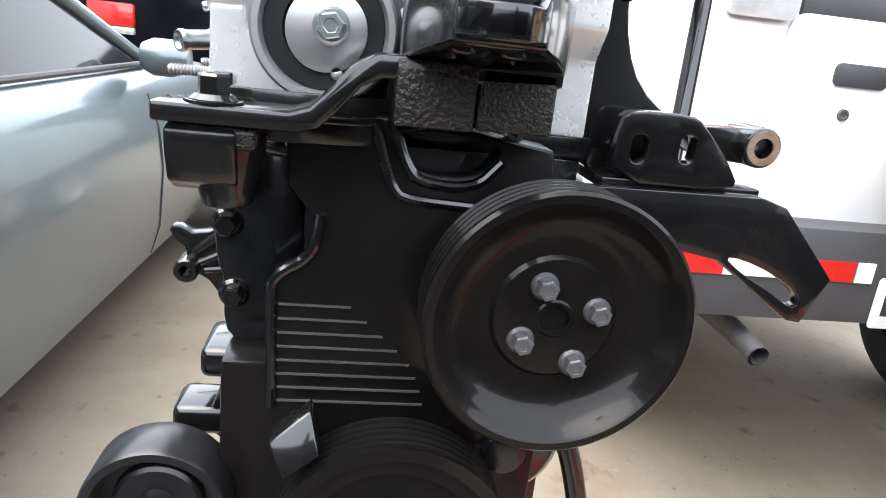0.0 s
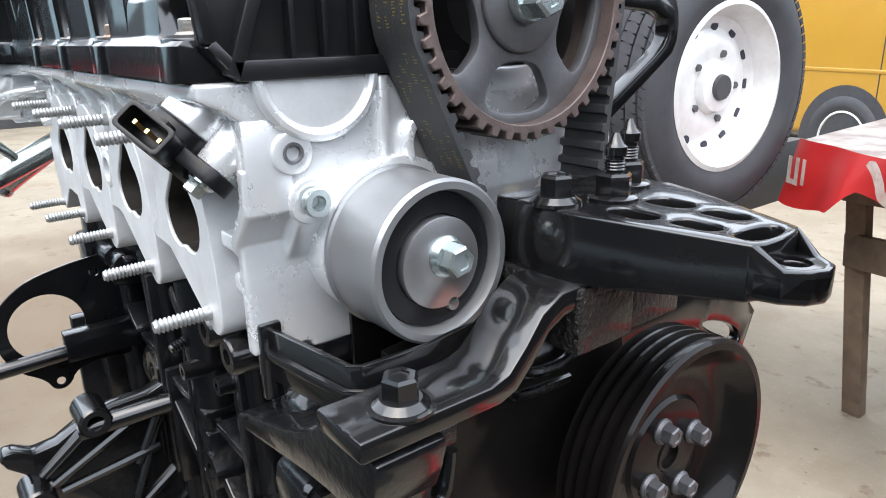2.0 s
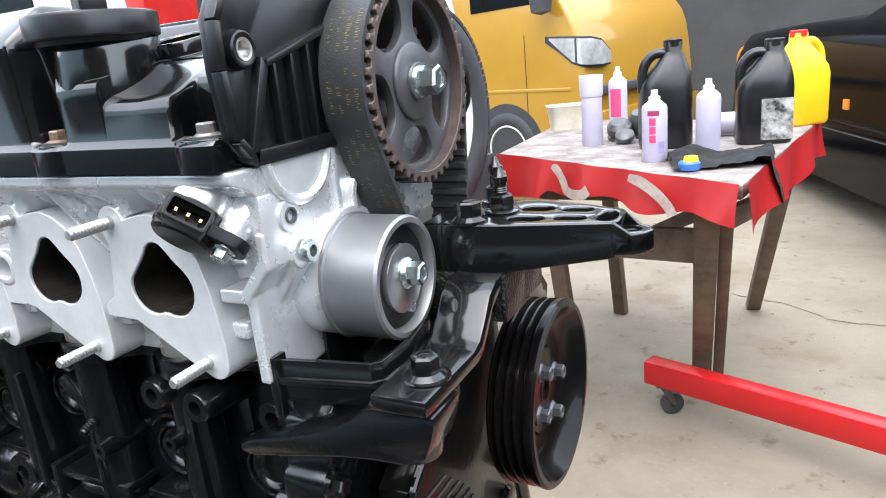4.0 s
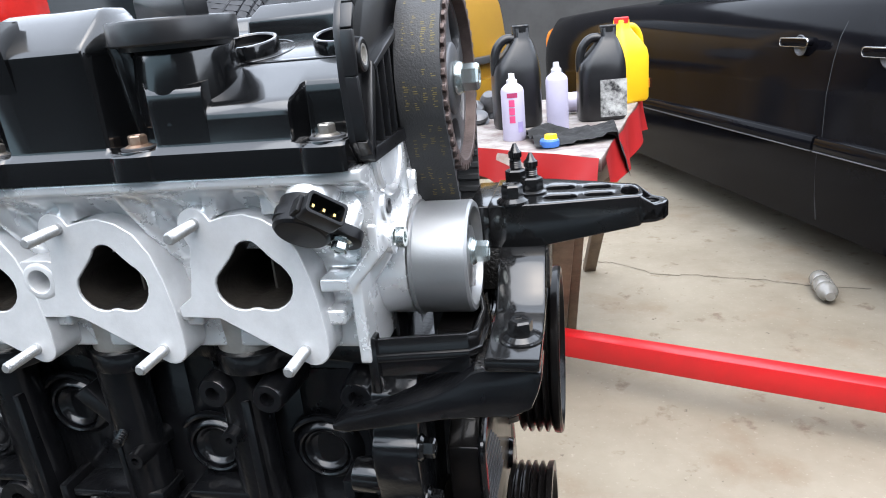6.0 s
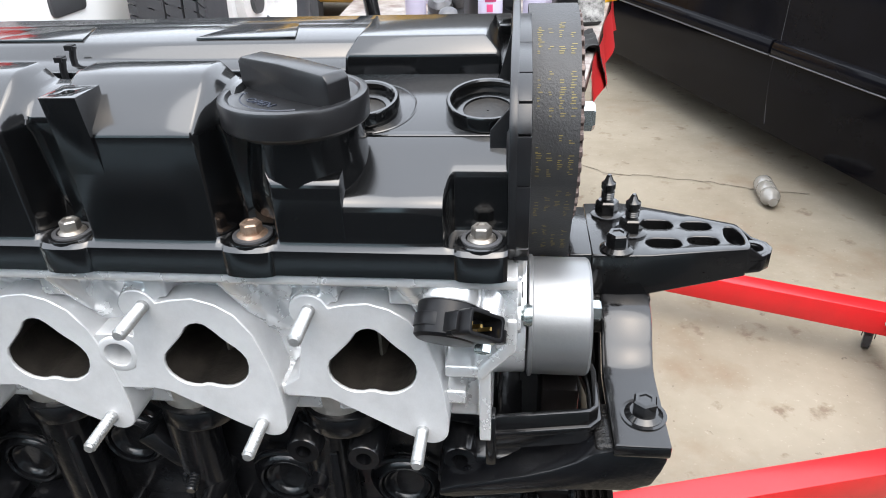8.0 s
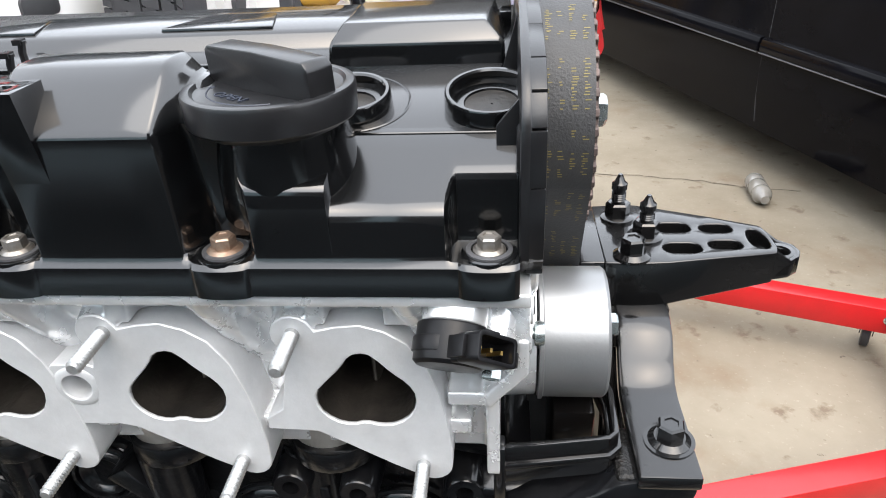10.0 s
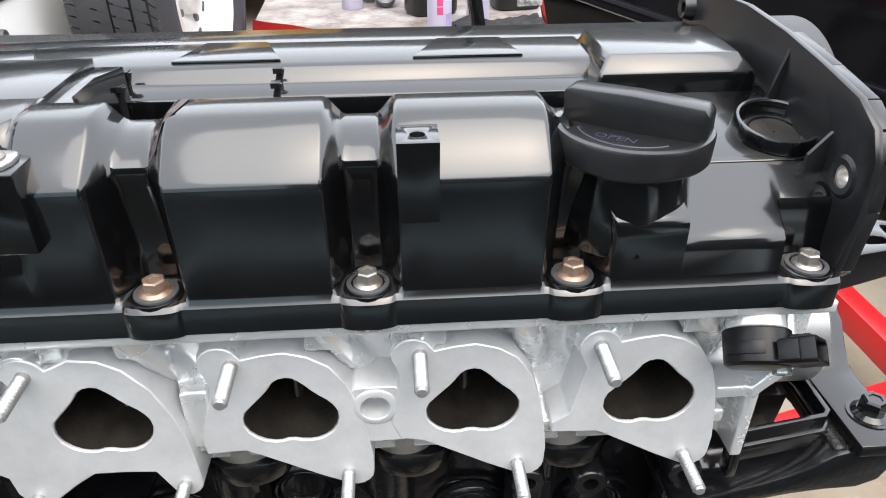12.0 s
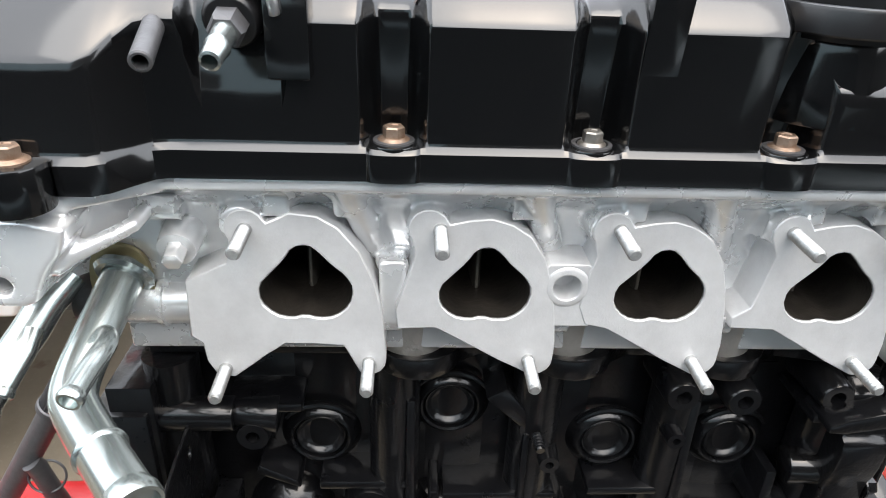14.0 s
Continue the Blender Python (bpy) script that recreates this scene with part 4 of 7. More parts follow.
for y0, y1, z1 in ((0.020, 0.0222, 1.098), (0.066, 0.0685, 1.121)):
    bm = BM()
    prism(bm, [(0.0665, 1.07), (0.0665, z1), (0.0575, 1.087), (0.0575, 1.07)], "y", y0, y1)
    part("stiffening_rib", bm, PLASTIC, back_plate, "", 0.0005)
bm = BM()
lathe(bm, [(0.0036, 0.0), (0.0036, 0.0080), (0.0049, 0.0082), (0.0049, 0.0)], toward((0.066, 0.007, 1.0833), (1, 0, 0)), 24)
part("threaded_insert", bm, TAN, engine, "brass-grey threaded insert")

# filler cap
cap = part("oil_filler_cap", (lambda b: (lathe(b, [(0, 0.001), (0.0260, 0.001), (0.0268, 0.0032), (0.0298, 0.0034), (0.0304, 0.0042), (0.0306, 0.0132), (0.0301, 0.0144), (0.0286, 0.0149), (0.0272, 0.0146), (0.0261, 0.0134), (0, 0.0125)], toward((-0.022, 0.012, 1.0925), (0, 0, 1)), 64), b)[1])(BM()), PLASTIC, valve_cover, "round black oil filler cap")
CAPM = Matrix.Translation((-0.022, 0.012, 1.1045)) @ Matrix.Rotation(math.atan2(-0.0285, 0.042), 4, "Z")
bm = BM()
prism(bm, [(-0.0268, -0.0005), (-0.0273, 0.0125), (-0.025, 0.0142), (0.0, 0.0148), (0.026, 0.0140), (0.0282, 0.0115), (0.0286, -0.0005)], "y", -0.0058, 0.0058)
bmesh.ops.transform(bm, matrix=CAPM, verts=bm.verts)
part("grip", bm, PLASTIC, cap, "", 0.0010, 2)
bm = BM()
tube(bm, [CAPM @ Vector((u, v, 0.0012)) for u, v in arc(0, 0.0, 0.0215, 212, 322, 20)], 0.00035, 6)
prism(bm, [(-0.0195, -0.0132), (-0.0165, -0.0122), (-0.0178, -0.0095)], "z", 0.0008, 0.0013)
for q in bm.verts:
    if q.co.z < 0.5:
        q.co = CAPM @ q.co
part("arrow", bm, INK, cap, "moulded turning arrow")


def lettering(name, text, size, m, material, parent, depth=0.0003):
    c = bpy.data.curves.new(name, "FONT")
    c.body, c.size, c.align_x, c.align_y, c.extrude, c.resolution_u = text, size, "CENTER", "CENTER", depth, 2
    o = bpy.data.objects.new(name, c)
    scene.collection.objects.link(o)
    bpy.context.view_layer.update()
    me = bpy.data.meshes.new_from_object(o.evaluated_get(bpy.context.evaluated_depsgraph_get()))
    bpy.data.objects.remove(o)
    me.materials.clear()
    me.materials.append(material)
    ob = new(name, me)
    put(ob, parent)
    ob.matrix_basis = m
    return ob


lettering("word", "OPEN", 0.0062, CAPM @ pose(-0.002, -0.0155, 0.0012), INK, cap)

DULLZINC = mat("dull_zinc", (0.34, 0.33, 0.31), 0.4, 0.8, (0.20, 0.17, 0.14), 140, 0.7, 500, 0.2, 700)
BOLT = hex_bolt_mesh("cover_bolt", 0.0044, 0.0064, DULLZINC, 1.38)
BOLTR = hex_bolt_mesh("rusty_cover_bolt", 0.0047, 0.0066, RUSTBOLT, 1.5)
for k, x in enumerate(CBOLT):
    inst("cover_bolt", BOLTR if k in (1, 3) else BOLT, pose(x, -0.0035, 1.0482, 0, 0, 17 * k), valve_cover, "rust-tinged flanged bolt" if k in (1, 3) else "zinc flanged bolt")
inst("cover_bolt", BOLTR, pose(-0.3478, -0.0365, 1.0482, 0, 0, 10), valve_cover, "rust-tinged flanged bolt")
for x in CBOLT:
    bm = BM()
    lathe(bm, [(0.0068, 0), (0.0086, 0), (0.0086, 0.0009), (0.0068, 0.0011)], toward((x, -0.0035, 1.0481), (0, 0, 1)), 28)
    part("washer", bm, GREYSTEEL, valve_cover)

# breather pipes and hose bracket at the rear
bm = BM()
lathe(bm, [(0.0042, 0), (0.0042, 0.028), (0.0036, 0.0285), (0.0028, 0.0285), (0.0026, 0.012), (0, 0.012)], toward((-0.2985, -0.0105, 1.093), (0.12, -1, -0.28)), 18)
part("breather_pipe", bm, GREYSTEEL, valve_cover, "short dark steel breather pipe")
bm = BM()
m = toward((-0.269, -0.005, 1.098), (-0.05, -1, -0.3))
lathe(bm, [(0.0115, 0), (0.0108, 0.008), (0.0095, 0.010), (0, 0.010)], m, 24)
pcv = part("breather_valve", bm, PLASTIC, valve_cover, "black crankcase breather valve", 0.0005)
bm = BM()
lathe(bm, [(0, 0.009), (0.0072, 0.009), (0.0072, 0.016), (0.006, 0.018), (0, 0.018)], m, 6)
part("hex", bm, GREYSTEEL, pcv)
bm = BM()
lathe(bm, [(0.0048, 0.017), (0.0042, 0.026), (0.0048, 0.028), (0.0042, 0.030), (0.0038, 0.038), (0.0028, 0.0385), (0.0026, 0.026), (0, 0.026)], m, 18)
part("nozzle", bm, ZINC, pcv, "bright steel nozzle")
bm = BM()
box(bm, -0.2575, -0.241, -0.0165, 0.004, 1.075, 1.1065)
part("bracket_boss", bm, COVER, valve_cover, "", 0.0012)
bm = BM()
plate(bm, soft([(-0.2720, -0.016), (-0.2485, -0.016), (-0.2435, -0.012), (-0.2435, -0.002), (-0.2485, 0.001), (-0.2720, 0.001)], 1), [], "z", 1.1065, 1.1085)
box(bm, -0.2720, -0.2705, -0.016, 0.001, 1.098, 1.1085)
tube(bm, [(-0.2540, -0.0175, 1.1095), (-0.2530, -0.019, 1.104), (-0.2525, -0.018, 1.099)], 0.0022, 8)
hb = part("hose_bracket", bm, STEEL, valve_cover, "bent bare steel hose bracket", 0.0005)
inst("bracket_bolt", BOLT, pose(-0.2525, -0.0075, 1.1085, 0, 0, 8), hb)

# ---- timing drive ----
SY, SZ, SR = 0.1165, 1.0605, 0.0563
IY, IZ, IR = 0.0625, 0.9645, 0.0325


def gear_outline(cy, cz, r, root, n):
    out = []
    for k in range(n):
        for f, q in ((-0.30, root), (-0.20, r), (0.20, r), (0.30, root)):
            a = 2 * math.pi * (k + f) / n
            out.append((cy + q * math.cos(a), cz + q * math.sin(a)))
    return out


def window_outline(k):
    a = radians(-92 + 72 * k)
    p = soft([(0.0245, -0.010), (0.0245, 0.010), (0.034, 0.0165), (0.0415, 0.0185), (0.0455, 0.010), (0.0455, -0.010), (0.0415, -0.0185), (0.034, -0.0165)], 2)
    return [(SY + u * math.cos(a) - v * math.sin(a), SZ + u * math.sin(a) + v * math.cos(a)) for u, v in p]


bm = BM()
plate(bm, circle(SY, SZ, 0.0505, 80), [window_outline(k) for k in range(5)], "x", 0.088, 0.0935)
lathe(bm, [(0.0085, 0), (0.0215, 0.0), (0.0215, 0.0025), (0.020, 0.0035), (0.012, 0.0035), (0.0085, 0.004)], toward((0.0925, SY, SZ), (1, 0, 0)), 40)
sprocket = part("cam_sprocket", bm, GREYSTEEL, engine, "grey five-spoke camshaft sprocket", 0.0007, 2)
bm = BM()
plate(bm, gear_outline(SY, SZ, SR, SR - 0.0032, 42), [circle(SY, SZ, 0.0498, 80)], "x", 0.0775, 0.1005)
part("toothed_rim", bm, RUSTED, sprocket, "brown-stained toothed rim", 0.0004, 1)
inst("sprocket_bolt", hex_bolt_mesh("sprocket_bolt", 0.0082, 0.0145, ZINC, 1.25), toward((0.0965, SY, SZ), (1, 0, 0)) @ pose(0, 0, 0, 0, 0, 20), sprocket, "zinc centre bolt")
bm = BM()
cyl(bm, (0.06, SY, SZ), (0.089, SY, SZ), 0.019, 0.019, 32)
part("camshaft_nose", bm, STEEL, engine)

path = arc(SY, SZ, SR + 0.0012, -4, 196, 60)
path += arc(IY, IZ, IR + 0.002, 22, -14, 10)
path += arc(0.105, 0.735, 0.031, 186, 352, 20)
pts = [Vector(p) for p in path]
ends = [0.0]
for a, b in zip(pts, pts[1:] + pts[:1]):
    ends.append(ends[-1] + (b - a).length)
teeth = round(ends[-1] / 0.0084)


def on_path(s):
    s %= ends[-1]
    k = max(i for i in range(len(pts)) if ends[i] <= s)
    return pts[k].lerp(pts[(k + 1) % len(pts)], (s - ends[k]) / (ends[k + 1] - ends[k]))


fine, norm, inner = [], [], []
for k in range(teeth):
    for f, depth in ((0.0, 0.0006), (0.42, 0.0006), (0.53, 0.0031), (0.89, 0.0031)):
        s = (k + f) / teeth * ends[-1]
        d = (on_path(s + 0.001) - on_path(s - 0.001)).normalized()
        fine.append(on_path(s))
        norm.append(Vector((d.y, -d.x)))
        inner.append(depth)
bm = BM()
X0, X1 = 0.0735, 0.0985
ring = []
for p, q, t in zip(fine, norm, inner):
    o, i_ = p + q * 0.0018, p - q * t
    ring.append([bm.verts.new((X0, o.x, o.y)), bm.verts.new((X1, o.x, o.y)), bm.verts.new((X1, i_.x, i_.y)), bm.verts.new((X0, i_.x, i_.y))])
for a, b in zip(ring, ring[1:] + ring[:1]):
    for k in range(4):
        bm.faces.new((a[k], a[(k + 1) % 4], b[(k + 1) % 4], b[k]))
belt = part("timing_belt", bm, RUBBER, engine, "black toothed timing belt with faded yellow print")
# faded print on the back of the belt
bm = BM()
rnd = random.Random(4)
for i in range(56, 150, 2):
    p, q = fine[i] + norm[i] * 0.00195, norm[i]
    d = (fine[i + 1] - fine[i - 1]).normalized()
    for c in range(4):
        if rnd.random() < 0.35 or i % 14 > 8:
            continue
        x = 0.0775 + c * 0.0052
        for s in range(4):
            u0 = -0.0022 + s * 0.0012
            w = rnd.choice((0.0012, 0.002, 0.0026))
            x0 = x + rnd.random() * 0.001
            if rnd.random() < 0.25:
                continue
            a, b = p + d * u0, p + d * (u0 + 0.00045)
            bm.faces.new([bm.verts.new(v) for v in ((x0, a.x, a.y), (x0 + w, a.x, a.y), (x0 + w, b.x, b.y), (x0, b.x, b.y))])
part("belt_print", bm, BELTINK, belt, "faded yellow printed marks")

bm = BM()
lathe(bm, [(0.020, 0.002), (IR - 0.001, 0.0), (IR + 0.0012, 0.0006), (IR + 0.0012, 0.0022), (IR, 0.0028), (IR, 0.0315), (IR - 0.0012, 0.033), (IR - 0.004, 0.033), (IR - 0.005, 0.0305), (IR - 0.0055, 0.026), (0.02, 0.026)], toward((0.0762, IY, IZ), (1, 0, 0)), 64)
idler = part("tensioner_pulley", bm, DRUM, engine, "smooth steel timing belt tensioner pulley")
bm = BM()
lathe(bm, [(IR - 0.0055, 0.0), (IR - 0.006, 0.0018), (0.0185, 0.0018), (0.018, 0.0)], toward((0.102, IY, IZ), (1, 0, 0)), 48)
part("bearing_seal", bm, PLASTIC, idler, "black bearing seal")
bm = BM()
plate(bm, circle(IY + 0.001, IZ - 0.0008, 0.0182, 48), [circle(0.069, 0.9455, 0.0027, 14)], "x", 0.1, 0.1065)
part("adjuster_disc", bm, STEEL, idler, "bright steel eccentric adjuster disc", 0.0006)
bm = BM()
lathe(bm, [(0, 0), (0.0026, 0)], toward((0.1012, 0.069, 0.9455), (1, 0, 0)), 14)
part("adjuster_hole", bm, RUSTBOLT, idler)
inst("tensioner_bolt", hex_bolt_mesh("tensioner_bolt", 0.0062, 0.0105, ZINC, 1.35), toward((0.1063, 0.0655, 0.966), (1, 0, 0)) @ pose(0, 0, 0, 0, 0, 12), idler, "zinc flanged bolt")

ROUGHCAST = mat("rough_black_casting", (0.005, 0.0048, 0.0046), 0.28, 0.0, (0.011, 0.0095, 0.0085), 60, 0.6, 260, 1.0, 520, coat=0.3, coat_rough=0.08, spec=0.3, bump_dist=0.0026)

# ---- lower timing case ----
bm = BM()
plate(bm, [(0.046, 0.755), (0.043, 0.846), (0.062, 0.857), (0.066, 0.873), (0.050, 0.892), (0.046, 0.925), (0.10, 0.930), (0.175, 0.92), (0.19, 0.85), (0.17, 0.755)], [soft([(0.101, 0.9245), (0.1045, 0.911), (0.112, 0.9025), (0.137, 0.9015), (0.146, 0.909), (0.150, 0.9215)], 1)], "x", 0.085, 0.1065)
box(bm, 0.075, 0.106, 0.02, 0.19, 0.66, 0.80)
case = part("lower_timing_case", bm, SATIN, engine, "black glossy lower timing cover", 0.002, 2)
bm = BM()
for p in ([(0.066, 0.880), (0.0655, 0.873), (0.062, 0.858), (0.045, 0.848), (0.0435, 0.838), (0.046, 0.776)], [(0.088, 0.926), (0.095, 0.905), (0.099, 0.895), (0.105, 0.8905), (0.138, 0.889)], [(0.096, 0.928), (0.104, 0.906), (0.112, 0.899), (0.138, 0.898), (0.15, 0.912)]):
    tube(bm, [(0.1065, y, z) for y, z in soft(p, 2, False)], 0.0028, 10)
part("case_rim", bm, GLOSS, case)
RIBM = [0.083, 0.0915, 0.100, 0.108, 0.115, 0.119, 0.122, 0.124]
for k, y1 in enumerate(RIBM):
    bm = BM()
    z = 0.833 - 0.0076 * k
    box(bm, 0.1062, 0.1076, 0.0475, y1, z - 0.0005, z + 0.0005)
    part("case_rib", bm, mat("scuffed_rib_paint", (0.06, 0.06, 0.062), 0.4) if k == 0 else bpy.data.materials["scuffed_rib_paint"], case, "thin scuffed rib")
LIP = [(0.0575, 0.0105), (0.109, 0.0185), (0.1125, 0.022), (0.1135, 0.050), (0.108, 0.078), (0.100, 0.100)]
bm = BM()
strip(bm, LIP, 0.0030, 0.914, 0.9365)
lip = part("case_lip", bm, GLOSS, case, "black upright lip of the timing case", 0.0007)
bm = BM()
strip(bm, LIP, 0.0070, 0.9235, 0.9275)
part("lip_bead", bm, GLOSS, lip, "", 0.0007)
bm = BM()
box(bm, 0.0555, 0.0610, 0.0065, 0.016, 0.905, 0.9385)
part("lip_end", bm, GLOSS, lip, "", 0.0012)
bm = BM()
plate(bm, [(0.047, 0.895), (0.047, 0.9535), (0.100, 0.9515), (0.100, 0.895)], [], "x", 0.0605, 0.0630)
part("back_shield", bm, GLOSS, case, "thin black metal shield behind the tensioner", 0.0004)

# ---- engine mount bracket ----
bm = BM()
prof = [(-0.001, 0.9315), (0.052, 0.9315), (0.060, 0.934), (0.068, 0.942), (0.076, 0.952), (0.086, 0.9575), (0.162, 0.960), (0.162, 0.951), (0.088, 0.948), (0.080, 0.944), (0.072, 0.934), (0.064, 0.926), (0.056, 0.9235), (-0.001, 0.9235)]
prism(bm, prof, "x", 0.1195, 0.148)
support = part("support_bracket", bm, GLOSS, engine, "wet-looking black cast support bracket", 0.0016, 2)
bm = BM()
prism(bm, soft([(0.148, 0.9233), (0.148, 0.914), (0.140, 0.894), (0.104, 0.893), (0.066, 0.886), (0.030, 0.880), (0.030, 0.889), (0.068, 0.898), (0.098, 0.909), (0.116, 0.9233)], 1), "y", 0.004, 0.032)
part("bracket_web", bm, CAST, support, "", 0.0016)
bm = BM()
box(bm, 0.112, 0.1455, 0.006, 0.040, 0.9135, 0.9232)
part("bolt_pad", bm, ROUGHCAST, support, "", 0.003, 3)
bm = BM()
lathe(bm, [(0.0175, 0), (0.0165, 0.008), (0.0130, 0.020), (0.0110, 0.029), (0.0095, 0.031), (0, 0.031)], toward((0.127, 0.0245, 0.9175), (0, 0.05, -1)), 32)
part("tapered_boss", bm, CAST, support, "", 0.0012)
for q in ((0.10, 0.1495, 0.0935, 0.1265, 0.930, 0.957), (0.10, 0.148, 0.1275, 0.160, 0.931, 0.957)):
    bm = BM()
    box(bm, *q)
    part("rough_block", bm, ROUGHCAST, support, "rough black casting", 0.0016)
bm = BM()
box(bm, 0.09, 0.1245, 0.0955, 0.165, 0.932, 0.957)
part("bracket_core", bm, CAST, support, "", 0.0016)
MB = hex_bolt_mesh("mount_bolt", 0.0066, 0.0115, GLOSS, 1.5)
inst("bracket_bolt", MB, pose(0.137, 0.0215, 0.9315, 0, 0, 20), support, "black painted flanged bolt")
bm = BM()
lathe(bm, [(0.008, 0), (0.0118, 0), (0.0118, 0.0012), (0.008, 0.0014)], toward((0.137, 0.0215, 0.9313), (0, 0, 1)), 28)
part("washer", bm, GLOSS, support)

bm = BM()
ARMZ = 0.9845
TIP = [(0.2045, 0.1068), (0.2135, 0.1092), (0.2195, 0.1140), (0.2222, 0.1205), (0.2210, 0.1275), (0.2140, 0.1335), (0.2040, 0.1378)]
out = [(0.113, 0.0960), (0.130, 0.0950), (0.147, 0.0962), (0.2045, 0.1068), (0.2065, 0.1120), (0.2068, 0.1220), (0.2060, 0.1320), (0.2040, 0.1378), (0.177, 0.150), (0.150, 0.1610), (0.136, 0.1660), (0.113, 0.1640)]
slots = [rrect(0.1560, 0.1355, 0.0195, 0.0118, 0.0055), rrect(0.1795, 0.1345, 0.0180, 0.0105, 0.005), rrect(0.1565, 0.1120, 0.0205, 0.0112, 0.0054), rrect(0.1800, 0.1155, 0.0180, 0.0100, 0.0048)]
kidney = soft([(0.1945, 0.1135), (0.1935, 0.1220), (0.1955, 0.1330), (0.2000, 0.1340), (0.2035, 0.1280), (0.2042, 0.1190), (0.2025, 0.1120), (0.1985, 0.1105)], 1)
plate(bm, out, [*slots, kidney], "z", 0.9535, ARMZ)
prism(bm, [(0.1, 0.952), (0.1, ARMZ - 0.0005), (0.118, ARMZ - 0.0005), (0.118, 0.952)], "y", 0.097, 0.16)
for v in bm.verts:
    if v.co.z < 0.96:
        v.co.z = 0.9555 + 0.010 * sstep(0.12, 0.215, v.co.x)
arm = part("mount_arm", bm, GLOSS, engine, "glossy black engine mount arm with slotted top", 0.0018, 3)
bm = BM()
plate(bm, [*TIP, (0.2015, 0.136), (0.2015, 0.109)], [circle(0.2112, 0.1203, 0.0056, 24)], "z", 0.9665, 0.9770)
lug = part("arm_lug", bm, GLOSS, arm, "lower end lug with a bolt hole", 0.0022, 3)
bm = BM()
wall = [(0.2030, 0.1066), *TIP, (0.2025, 0.1382)]
mid = Vector((0.2095, 0.1215))
quads = []
for x, y in wall:
    inn = Vector((x, y)) + (mid - Vector((x, y))).normalized() * 0.0034
    top = 0.9778 + 0.0064 * sstep(0.2120, 0.2035, x)
    quads.append([bm.verts.new(c) for c in ((x, y, 0.968), (x, y, top), (inn.x, inn.y, top), (inn.x, inn.y, 0.968))])
for a, b in zip(quads, quads[1:]):
    for k in range(4):
        bm.faces.new((a[k], a[(k + 1) % 4], b[(k + 1) % 4], b[k]))
bm.faces.new(quads[0])
bm.faces.new(quads[-1])
part("lug_rim", bm, GLOSS, lug, "", 0.0010, 2)
bm = BM()
lathe(bm, [(0.0056, 0), (0.0092, 0), (0.0092, 0.0008), (0.0056, 0.0010)], toward((0.2112, 0.1203, 0.9768), (0, 0, 1)), 28)
part("hole_seat", bm, GLOSS, lug)
bm = BM()
plate(bm, [(0.146, 0.1035), (0.203, 0.1130), (0.205, 0.1300), (0.195, 0.1385), (0.148, 0.1560)], [], "z", 0.9670, 0.9695)
part("arm_floor", bm, GLOSS, arm)
inst("arm_bolt", MB, pose(0.128, 0.1025, ARMZ, 0, 0, 10), arm, "black painted flanged bolt")
for x, y, zt in ((0.1385, 0.1235, 1.0105), (0.1265, 0.1475, 1.0125)):
    bm = BM()
    h = zt - ARMZ
    prof = [(0, 0), (0.0042, 0)]
    z = 0.011
    while z < h * 0.58:
        prof += [(0.0037, z + 0.0006), (0.0042, z + 0.0012)]
        z += 0.0012
    prof += [(0.0036, h * 0.60), (0.0036, h * 0.66), (0.0045, h * 0.68), (0.0045, h * 0.80), (0.0030, h * 0.85), (0.0012, h), (0, h)]
    lathe(bm, prof, toward((x, y, ARMZ), (0, 0, 1)), 16)
    one = part("mount_stud", bm, GLOSS, arm, "black pointed stud")
    bm = BM()
    lathe(bm, [(0, 0), (0.0098, 0), (0.0098, 0.0015), (0.0085, 0.0022), (0, 0.0022)], toward((x, y, ARMZ), (0, 0, 1)), 24)
    lathe(bm, [(0, 0), (0.0072, 0), (0.0072, 0.0078), (0.006, 0.0088), (0, 0.0088)], toward((x, y, ARMZ + 0.002), (0, 0, 1)), 6)
    part("flange_nut", bm, GLOSS, arm)

# ---- pulleys ----
def vee(r, x0, x1, n, depth):
    w = (x1 - x0) / n
    out = []
    for k in range(n):
        out += [(r, x0 + k * w + 0.12 * w), (r - depth, x0 + k * w + 0.45 * w), (r - depth, x0 + k * w + 0.55 * w), (r, x0 + k * w + 0.88 * w)]
    return out


WY, WZ, WR = 0.1775, 0.846, 0.0635
bm = BM()
lathe(bm, [(0.02, 0.006), (WR - 0.006, 0.004), (WR - 0.002, 0.0), *vee(WR, 0.001, 0.0255, 4, 0.0045), (WR + 0.0006, 0.0265), (WR + 0.0006, 0.0295), (WR - 0.001, 0.031), (WR - 0.0045, 0.031), (WR - 0.006, 0.0295), (WR - 0.0085, 0.0255), (WR - 0.014, 0.0195), (WR - 0.020, 0.0165), (WR - 0.024, 0.0158), (0.031, 0.0155), (0.029, 0.0172), (0.020, 0.0178), (0.0095, 0.0178), (0.0085, 0.0185), (0.0072, 0.0185), (0.0068, 0.0160), (0, 0.0160)], toward((0.121, WY, WZ), (1, 0, 0)), 96)
wp = part("water_pump_pulley", bm, SATIN, engine, "large black water pump pulley with ribbed rim")
WB = hex_bolt_mesh("pulley_bolt", 0.0052, 0.0085, ZINC, 1.3)
WBK = hex_bolt_mesh("pulley_bolt_dark", 0.0052, 0.0085, GREYSTEEL, 1.3)
for y, z in ((0.1705, 0.862), (0.1975, 0.851), (0.1895, 0.824), (0.1625, 0.8345)):
    inst("pulley_bolt", WBK, toward((0.1385, y, z), (1, 0, 0)) @ pose(0, 0, 0, 0, 0, 15), wp, "grey pulley bolt")
bm = BM()
